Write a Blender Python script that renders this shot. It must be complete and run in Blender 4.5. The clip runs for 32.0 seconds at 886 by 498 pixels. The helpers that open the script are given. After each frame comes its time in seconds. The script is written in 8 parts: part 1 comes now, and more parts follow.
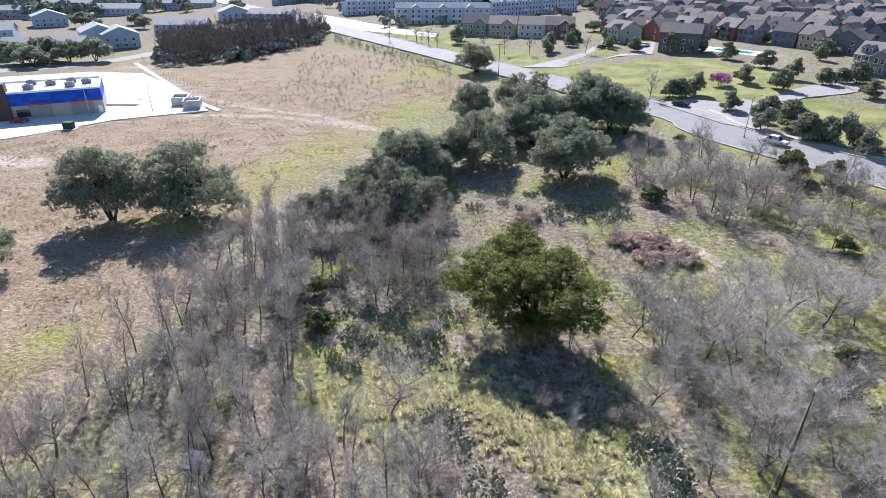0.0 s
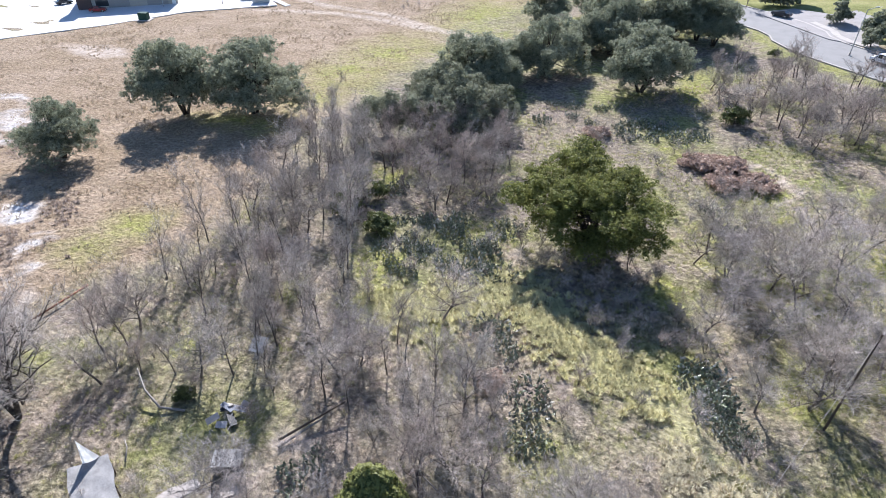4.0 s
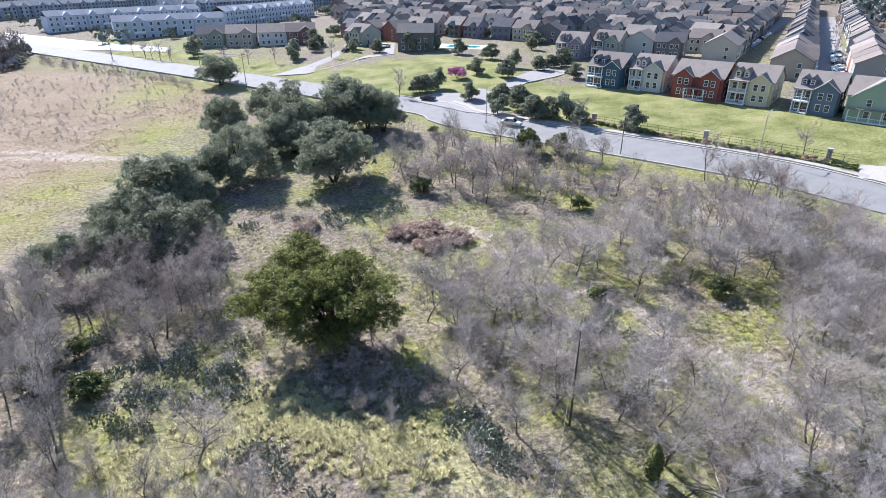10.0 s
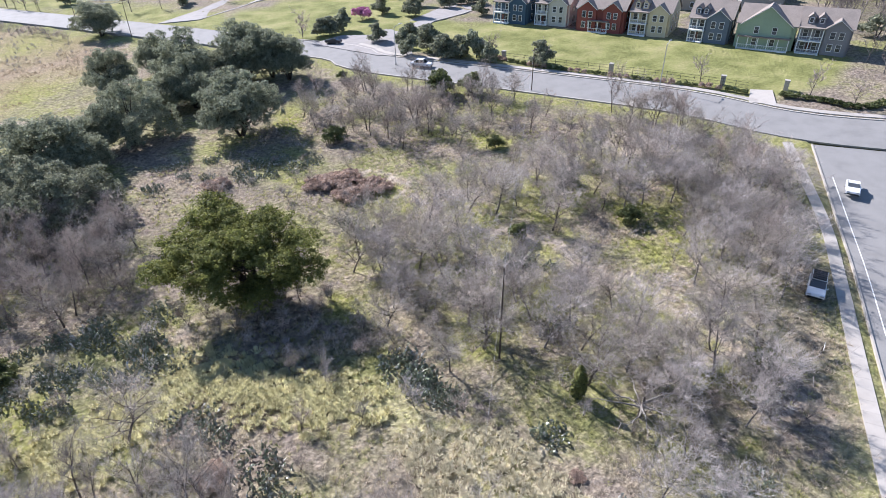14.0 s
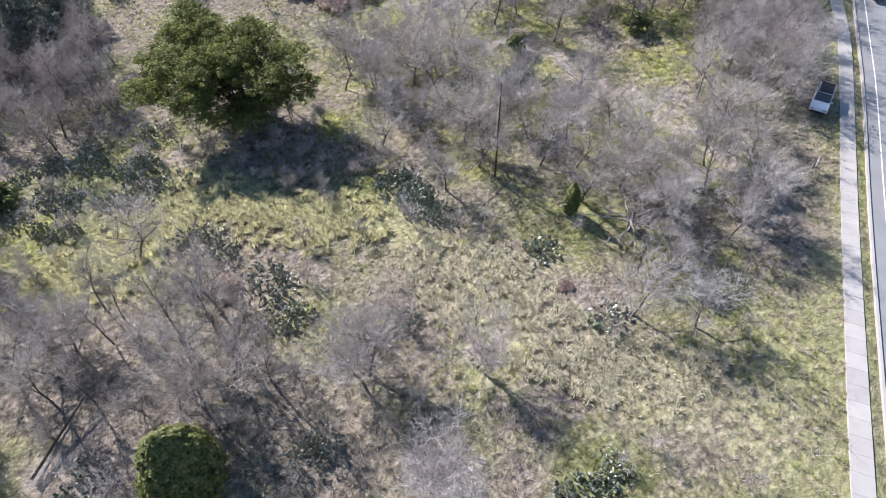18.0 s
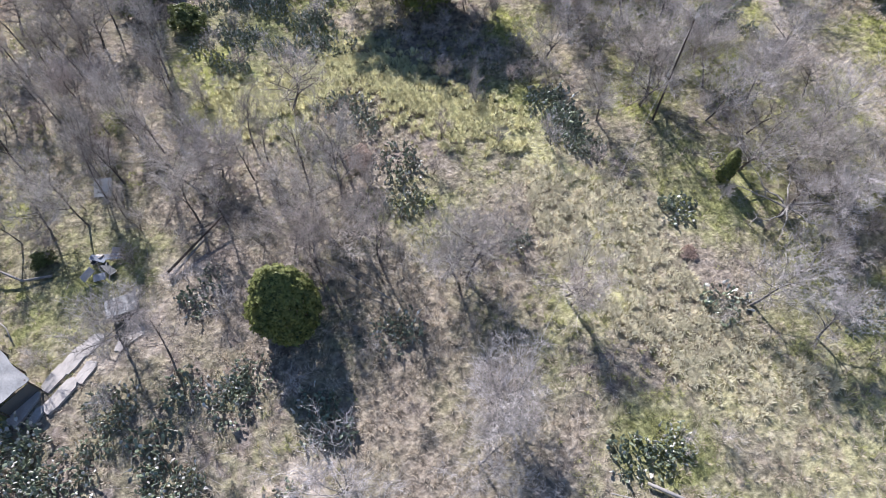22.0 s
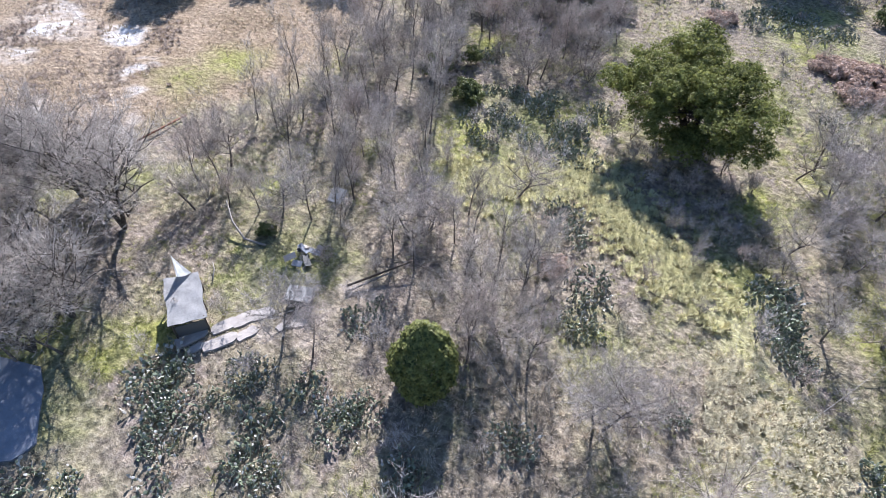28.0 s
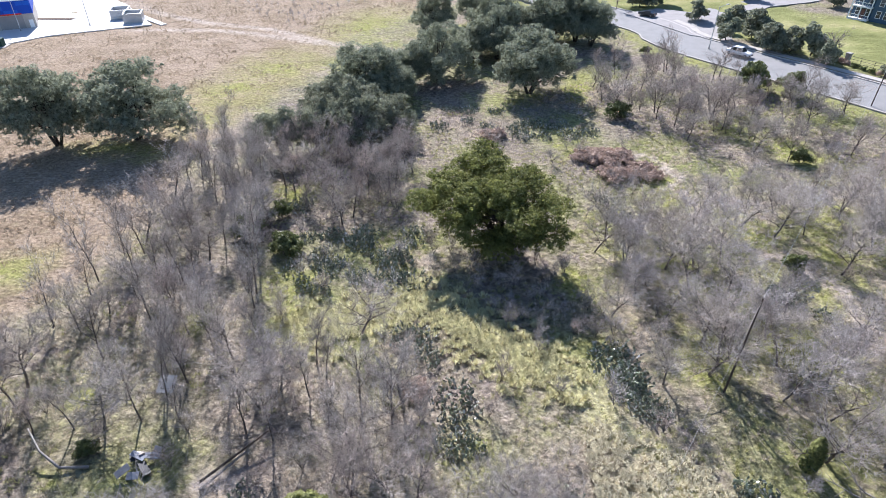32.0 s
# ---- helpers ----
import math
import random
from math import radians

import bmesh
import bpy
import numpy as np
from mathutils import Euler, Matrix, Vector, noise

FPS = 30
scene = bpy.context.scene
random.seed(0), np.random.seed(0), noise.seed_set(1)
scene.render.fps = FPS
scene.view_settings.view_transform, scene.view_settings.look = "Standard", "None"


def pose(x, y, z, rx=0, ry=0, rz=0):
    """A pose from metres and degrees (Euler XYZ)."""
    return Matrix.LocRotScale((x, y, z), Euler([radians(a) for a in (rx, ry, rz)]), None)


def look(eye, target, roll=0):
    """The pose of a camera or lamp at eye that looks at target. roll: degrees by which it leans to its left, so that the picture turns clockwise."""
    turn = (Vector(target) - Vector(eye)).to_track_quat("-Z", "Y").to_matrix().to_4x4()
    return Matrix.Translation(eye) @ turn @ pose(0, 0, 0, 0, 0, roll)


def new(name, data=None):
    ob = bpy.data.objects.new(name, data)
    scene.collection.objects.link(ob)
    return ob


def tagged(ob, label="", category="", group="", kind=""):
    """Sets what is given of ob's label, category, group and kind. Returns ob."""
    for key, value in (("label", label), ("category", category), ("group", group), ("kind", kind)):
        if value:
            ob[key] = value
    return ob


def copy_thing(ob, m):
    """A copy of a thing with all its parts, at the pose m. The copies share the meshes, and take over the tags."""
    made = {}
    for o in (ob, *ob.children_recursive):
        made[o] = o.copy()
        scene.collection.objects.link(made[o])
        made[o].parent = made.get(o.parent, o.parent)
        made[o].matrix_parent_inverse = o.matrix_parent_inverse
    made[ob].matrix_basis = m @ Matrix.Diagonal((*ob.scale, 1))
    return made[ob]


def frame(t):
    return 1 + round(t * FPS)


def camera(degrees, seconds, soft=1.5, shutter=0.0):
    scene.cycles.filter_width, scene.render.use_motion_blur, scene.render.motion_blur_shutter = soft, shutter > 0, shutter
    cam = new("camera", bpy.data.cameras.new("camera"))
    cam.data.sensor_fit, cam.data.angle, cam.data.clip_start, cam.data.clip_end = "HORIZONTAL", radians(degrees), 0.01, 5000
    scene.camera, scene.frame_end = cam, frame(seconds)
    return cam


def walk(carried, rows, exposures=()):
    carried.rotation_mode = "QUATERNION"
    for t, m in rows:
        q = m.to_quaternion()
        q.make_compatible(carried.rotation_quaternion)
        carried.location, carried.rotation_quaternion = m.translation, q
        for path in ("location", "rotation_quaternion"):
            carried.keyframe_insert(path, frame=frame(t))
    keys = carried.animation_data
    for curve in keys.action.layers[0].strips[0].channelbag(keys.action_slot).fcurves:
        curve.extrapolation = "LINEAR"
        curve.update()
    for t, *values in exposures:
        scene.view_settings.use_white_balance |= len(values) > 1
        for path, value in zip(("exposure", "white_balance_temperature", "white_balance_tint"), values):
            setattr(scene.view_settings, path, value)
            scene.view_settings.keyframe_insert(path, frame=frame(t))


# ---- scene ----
EYE = Vector((0.0, 0.0, 42.0))


def aim(yaw, pitch, roll):
    """The pose of the hovering camera: degrees to the left of +y, up, and lean."""
    return Matrix.Translation(EYE) @ pose(0, 0, 0, 90 + pitch, 0, yaw) @ pose(0, 0, 0, 0, 0, roll)


# seconds, yaw, pitch, roll
TURNS = (
    (0.0, 15.51, -26.47, 0.46),
    (0.5, 16.61, -27.55, 0.51),
    (1.0, 17.74, -28.64, 0.52),
    (1.5, 18.84, -29.71, 0.63),
    (2.0, 19.88, -30.81, 0.63),
    (2.5, 20.80, -31.91, 0.71),
    (3.5, 22.30, -34.20, 0.95),
    (4.5, 20.52, -36.57, 1.12),
    (5.0, 14.67, -37.63, 0.80),
    (5.5, 11.02, -38.81, 0.55),
    (6.0, 9.35, -39.95, 0.49),
    (6.5, 6.91, -41.08, 0.36),
    (7.0, 5.85, -42.20, 0.29),
    (7.5, 4.99, -43.27, 0.27),
    (8.0, 4.63, -43.47, 0.22),
    (8.5, 4.06, -39.67, 0.14),
    (9.0, 0.43, -34.96, -0.03),
    (9.5, -3.97, -30.44, -0.14),
    (10.0, -7.97, -25.96, -0.29),
    (10.5, -11.16, -21.68, -0.43),
    (11.0, -11.38, -19.46, -0.22),
    (11.5, -11.53, -20.17, -0.27),
    (12.0, -11.64, -22.30, -0.33),
    (12.5, -13.00, -24.57, -0.41),
    (13.0, -15.05, -26.85, -0.50),
    (13.5, -16.00, -29.06, -0.66),
    (14.0, -16.63, -31.36, -0.74),
    (14.5, -16.83, -33.71, -0.79),
    (16.5, -17.05, -42.60, -0.87),
    (17.0, -16.96, -44.81, -1.00),
    (17.5, -16.84, -46.99, -1.20),
    (18.0, -16.75, -49.15, -1.27),
    (18.5, -16.58, -51.31, -1.47),
    (19.0, -16.39, -53.45, -1.66),
    (19.5, -15.87, -55.58, -1.84),
    (20.0, -13.17, -57.45, -1.84),
    (20.5, -8.87, -57.72, -1.52),
    (21.0, -4.82, -57.69, -1.17),
    (21.5, -1.19, -57.69, -0.81),
    (22.0, 2.93, -57.63, -0.37),
    (22.5, 7.35, -57.60, 0.03),
    (23.0, 10.52, -57.60, 0.63),
    (23.5, 10.98, -57.71, 0.76),
    (24.0, 11.95, -57.92, 0.90),
    (24.5, 14.40, -58.21, 1.12),
    (25.5, 19.40, -57.10, 2.05),
    (26.5, 24.40, -53.77, 3.08),
    (27.0, 26.95, -51.87, 2.96),
    (27.5, 29.46, -49.96, 3.03),
    (28.0, 31.59, -48.09, 3.03),
    (28.5, 32.42, -46.12, 3.07),
    (29.0, 32.53, -44.17, 3.01),
    (29.5, 32.61, -42.34, 2.92),
    (30.0, 31.68, -40.49, 2.77),
    (30.5, 30.99, -38.53, 2.71),
    (31.0, 28.85, -36.57, 2.53),
    (31.5, 19.65, -34.78, 2.10),
    (32.0, 11.53, -34.33, 1.04),
)
cam = camera(74.91, 32.0, soft=0.6)
walk(cam, [(t, aim(a, b, c)) for t, a, b, c in TURNS], exposures=[
    (0.0, 1.08, 5950, 15), (2.0, 1.12, 5980, 16), (5.0, 1.20, 5980, 15), (8.0, 1.22, 5980, 15), (9.5, 1.26, 5900, 15), (10.0, 1.22, 5850, 15), (10.6, 1.0, 5800, 15),
    (11.2, 0.85, 5750, 15), (12.0, 0.70, 5750, 15), (12.5, 0.86, 5820, 16), (13.0, 1.02, 5900, 17), (14.0, 1.10, 6050, 17), (17.0, 1.08, 5980, 16), (20.0, 1.02, 5950, 16), (24.0, 1.16, 5900, 16), (28.0, 1.27, 5850, 16), (30.0, 1.31, 5850, 16), (32.0, 1.20, 5930, 16)])


# ---- light ----
SUN_EL, SUN_AZ = radians(36.5), radians(-28)
world = bpy.data.worlds.new("world")
scene.world = world
world.use_nodes = True
wn = world.node_tree.nodes
wn.clear()
sky = wn.new("ShaderNodeTexSky")
sky.sky_type = "NISHITA"
sky.sun_disc = False
sky.sun_elevation, sky.sun_rotation = SUN_EL, SUN_AZ
sky.air_density, sky.dust_density, sky.ozone_density = 1.05, 0.1, 3.6
bg = wn.new("ShaderNodeBackground")
bg.inputs["Strength"].default_value = 0.08
wo = wn.new("ShaderNodeOutputWorld")
world.node_tree.links.new(sky.outputs[0], bg.inputs["Color"])
world.node_tree.links.new(bg.outputs[0], wo.inputs["Surface"])
sun_data = bpy.data.lights.new("sun", "SUN")
sun_data.energy, sun_data.angle, sun_data.color = 5.0, radians(0.53), (1.0, 0.965, 0.915)
sun = new("sun", sun_data)
to_sun = Vector((math.sin(SUN_AZ) * math.cos(SUN_EL), math.cos(SUN_AZ) * math.cos(SUN_EL), math.sin(SUN_EL)))
sun.matrix_world = look(to_sun * 300, (0, 0, 0))


# ---- materials ----
class Nodes:
    """A small builder for node materials."""

    def __init__(self, name):
        self.mat = bpy.data.materials.new(name)
        self.mat.use_nodes = True
        self.tree = self.mat.node_tree
        self.tree.nodes.clear()
        self.out = self.add("ShaderNodeOutputMaterial")
        self.bsdf = self.add("ShaderNodeBsdfPrincipled")
        self.join(self.bsdf.outputs[0], self.out.inputs["Surface"])

    def add(self, kind):
        return self.tree.nodes.new(kind)

    def join(self, a, b):
        self.tree.links.new(a, b)

    def noise(self, size, detail=4.0, rough=0.55, coords=None):
        n = self.add("ShaderNodeTexNoise")
        n.inputs["Scale"].default_value = 1.0 / size
        n.inputs["Detail"].default_value = detail
        n.inputs["Roughness"].default_value = rough
        if coords is None:
            coords = self.add("ShaderNodeNewGeometry").outputs["Position"]
        self.join(coords, n.inputs["Vector"])
        return n.outputs["Fac"]

    def ramp(self, fac, stops):
        n = self.add("ShaderNodeValToRGB")
        el = n.color_ramp.elements
        while len(el) < len(stops):
            el.new(0.5)
        for e, (p, c) in zip(el, stops):
            e.position, e.color = p, (*c, 1)
        self.join(fac, n.inputs[0])
        return n.outputs[0]

    def mix(self, fac, a, b, blend="MIX"):
        n = self.add("ShaderNodeMix")
        n.data_type, n.blend_type = "RGBA", blend
        for s, v in ((n.inputs[0], fac), (n.inputs[6], a), (n.inputs[7], b)):
            if isinstance(v, (int, float)):
                s.default_value = v
            elif isinstance(v, tuple):
                s.default_value = (*v, 1)
            else:
                self.join(v, s)
        return n.outputs[2]

    def math(self, op, a, b=0.0):
        n = self.add("ShaderNodeMath")
        n.operation = op
        n.use_clamp = True
        for s, v in ((n.inputs[0], a), (n.inputs[1], b)):
            if isinstance(v, (int, float)):
                s.default_value = v
            else:
                self.join(v, s)
        return n.outputs[0]

    def attr(self, name):
        n = self.add("ShaderNodeAttribute")
        n.attribute_name = name
        return n

    def bump(self, height, strength, distance):
        n = self.add("ShaderNodeBump")
        n.inputs["Strength"].default_value = strength
        n.inputs["Distance"].default_value = distance
        self.join(height, n.inputs["Height"])
        self.join(n.outputs[0], self.bsdf.inputs["Normal"])

    def done(self, colour, rough=0.9, metal=0.0, spec=0.3):
        b = self.bsdf
        if isinstance(colour, tuple):
            b.inputs["Base Color"].default_value = (*colour, 1)
        else:
            self.join(colour, b.inputs["Base Color"])
        b.inputs["Roughness"].default_value = rough
        b.inputs["Metallic"].default_value = metal
        b.inputs["Specular IOR Level"].default_value = spec
        return self.mat


def shade(c, k):
    return tuple(min(1.0, v * k) for v in c)


def stained(name, colour, rough=0.85, grain=0.05, stain=1.5, amount=0.25, bump=0.3, metal=0.0, spec=0.3, obj_vary=0.0):
    """A surface of one colour with fine grain, larger stains and a little relief."""
    n = Nodes(name)
    f, g = n.noise(grain), n.noise(stain, 3)
    c = n.ramp(f, [(0.3, shade(colour, 1 - amount)), (0.7, shade(colour, 1 + amount * 0.6))])
    c = n.mix(n.math("MULTIPLY", g, 0.8), c, n.ramp(g, [(0.35, shade(colour, 1 + amount * 0.5)), (0.7, shade(colour, 1 - amount * 1.3))]))
    if obj_vary:
        r = n.add("ShaderNodeObjectInfo").outputs["Random"]
        c = n.mix(1.0, c, n.ramp(r, [(0.0, (1 - obj_vary,) * 3), (1.0, (1.0, 1.0, 1.0))]), "MULTIPLY")
    if bump:
        n.bump(f, bump, grain * 0.4)
    return n.done(c, rough, metal, spec)


def foliage(name, dark, light, size=2.0, spec=0.35, rough=0.55, through_amount=0.25):
    """Leaves: colour varies leaf by leaf and over the crown, with some light passing through."""
    n = Nodes(name)
    isl = n.add("ShaderNodeNewGeometry").outputs["Random Per Island"]
    c = n.mix(isl, dark, light)
    big = n.noise(size, 2)
    c = n.mix(n.math("MULTIPLY", n.ramp(big, [(0.4, (0, 0, 0)), (0.65, (1, 1, 1))]), 0.5), c, shade(light, 1.25))
    tr = n.add("ShaderNodeBsdfTranslucent")
    n.join(c, tr.inputs["Color"])
    m = n.add("ShaderNodeMixShader")
    m.inputs[0].default_value = through_amount
    mat = n.done(c, rough, 0, spec)
    n.join(n.bsdf.outputs[0], m.inputs[1])
    n.join(tr.outputs[0], m.inputs[2])
    n.join(m.outputs[0], n.out.inputs["Surface"])
    return mat


def bark(name, dark, light, size=0.25):
    n = Nodes(name)
    f = n.noise(size, 5)
    r = n.add("ShaderNodeObjectInfo").outputs["Random"]
    c = n.ramp(f, [(0.3, dark), (0.7, light)])
    c = n.mix(1.0, c, n.ramp(r, [(0.0, (0.68, 0.65, 0.63)), (0.5, (0.90, 0.88, 0.87)), (1.0, (1.14, 1.09, 1.05))]), "MULTIPLY")
    n.bump(f, 0.5, 0.03)
    return n.done(c, 0.95, 0, 0.15)


def ground_material():
    n = Nodes("ground_cover")
    fine, mid, big, vast = n.noise(0.45, 9, 0.8), n.noise(1.3, 5), n.noise(7.0, 4), n.noise(16.0, 3)
    zone = n.attr("zone_a").outputs["Color"]
    zone2 = n.attr("zone_b").outputs["Color"]
    sa, sb = n.add("ShaderNodeSeparateColor"), n.add("ShaderNodeSeparateColor")
    n.join(zone, sa.inputs[0])
    n.join(zone2, sb.inputs[0])
    meadow, lime, dirt = sa.outputs
    lawn, woods, straw = sb.outputs
    clay = n.attr("zone_a").outputs["Alpha"]
    base = n.ramp(fine, [(0.3, (0.10, 0.08, 0.055)), (0.5, (0.27, 0.225, 0.165)), (0.7, (0.50, 0.43, 0.33))])
    olive = n.ramp(fine, [(0.3, (0.065, 0.072, 0.024)), (0.5, (0.215, 0.215, 0.085)), (0.7, (0.42, 0.40, 0.19))])
    pick = n.mix(0.45, n.mix(0.5, mid, big), vast)
    c = n.mix(n.ramp(pick, [(0.43, (0, 0, 0)), (0.53, (1, 1, 1))]), base, olive)
    wood = n.ramp(fine, [(0.3, (0.075, 0.06, 0.05)), (0.5, (0.215, 0.175, 0.145)), (0.7, (0.41, 0.35, 0.30))])
    c = n.mix(n.math("MULTIPLY", woods, n.ramp(mid, [(0.35, (0.45,) * 3), (0.6, (1, 1, 1))])), c, wood)
    tan = n.ramp(fine, [(0.32, (0.11, 0.08, 0.055)), (0.5, (0.31, 0.235, 0.165)), (0.66, (0.46, 0.375, 0.275))])
    rose = n.ramp(fine, [(0.32, (0.09, 0.064, 0.042)), (0.5, (0.25, 0.185, 0.122)), (0.66, (0.39, 0.305, 0.215))])
    tan = n.mix(n.ramp(n.mix(0.4, big, vast), [(0.42, (0, 0, 0)), (0.58, (1, 1, 1))]), tan, rose)
    c = n.mix(n.math("MULTIPLY", meadow, n.ramp(mid, [(0.2, (0.75,) * 3), (0.5, (1, 1, 1))])), c, tan)
    green = n.ramp(fine, [(0.32, (0.08, 0.09, 0.022)), (0.5, (0.25, 0.25, 0.075)), (0.66, (0.42, 0.395, 0.155))])
    c = n.mix(n.math("MULTIPLY", lime, n.ramp(n.mix(0.5, mid, big), [(0.35, (0.22,) * 3), (0.56, (1, 1, 1))])), c, green)
    yellow = n.ramp(fine, [(0.3, (0.17, 0.155, 0.07)), (0.5, (0.38, 0.35, 0.18)), (0.7, (0.60, 0.56, 0.34))])
    c = n.mix(n.math("MULTIPLY", straw, n.ramp(mid, [(0.3, (0.35,) * 3), (0.55, (1, 1, 1))])), c, yellow)
    mown = n.ramp(n.mix(0.6, fine, big), [(0.34, (0.11, 0.12, 0.04)), (0.5, (0.225, 0.23, 0.085)), (0.66, (0.34, 0.31, 0.15))])
    c = n.mix(lawn, c, mown)
    soil = n.ramp(n.mix(0.5, fine, mid), [(0.3, (0.27, 0.21, 0.16)), (0.6, (0.47, 0.40, 0.33)), (0.8, (0.62, 0.56, 0.48))])
    c = n.mix(n.math("MULTIPLY", dirt, n.ramp(mid, [(0.25, (0.4,) * 3), (0.5, (1, 1, 1))])), c, soil)
    pale = n.ramp(n.mix(0.5, fine, mid), [(0.3, (0.42, 0.39, 0.36)), (0.6, (0.62, 0.60, 0.58)), (0.8, (0.72, 0.71, 0.70))])
    c = n.mix(n.math("MULTIPLY", clay, n.ramp(n.mix(0.5, mid, big), [(0.3, (0.15,) * 3), (0.5, (1, 1, 1))])), c, pale)
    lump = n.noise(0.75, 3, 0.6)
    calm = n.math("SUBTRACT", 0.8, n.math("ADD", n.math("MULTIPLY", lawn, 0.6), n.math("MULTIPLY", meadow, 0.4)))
    # shade of the lumps painted into the colour: hollows darker, humps lighter
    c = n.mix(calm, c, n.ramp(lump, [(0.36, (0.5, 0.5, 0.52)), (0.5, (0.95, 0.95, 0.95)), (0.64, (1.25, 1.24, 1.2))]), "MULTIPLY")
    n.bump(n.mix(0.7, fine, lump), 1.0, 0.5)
    return n.done(c, 0.97, 0, 0.1)


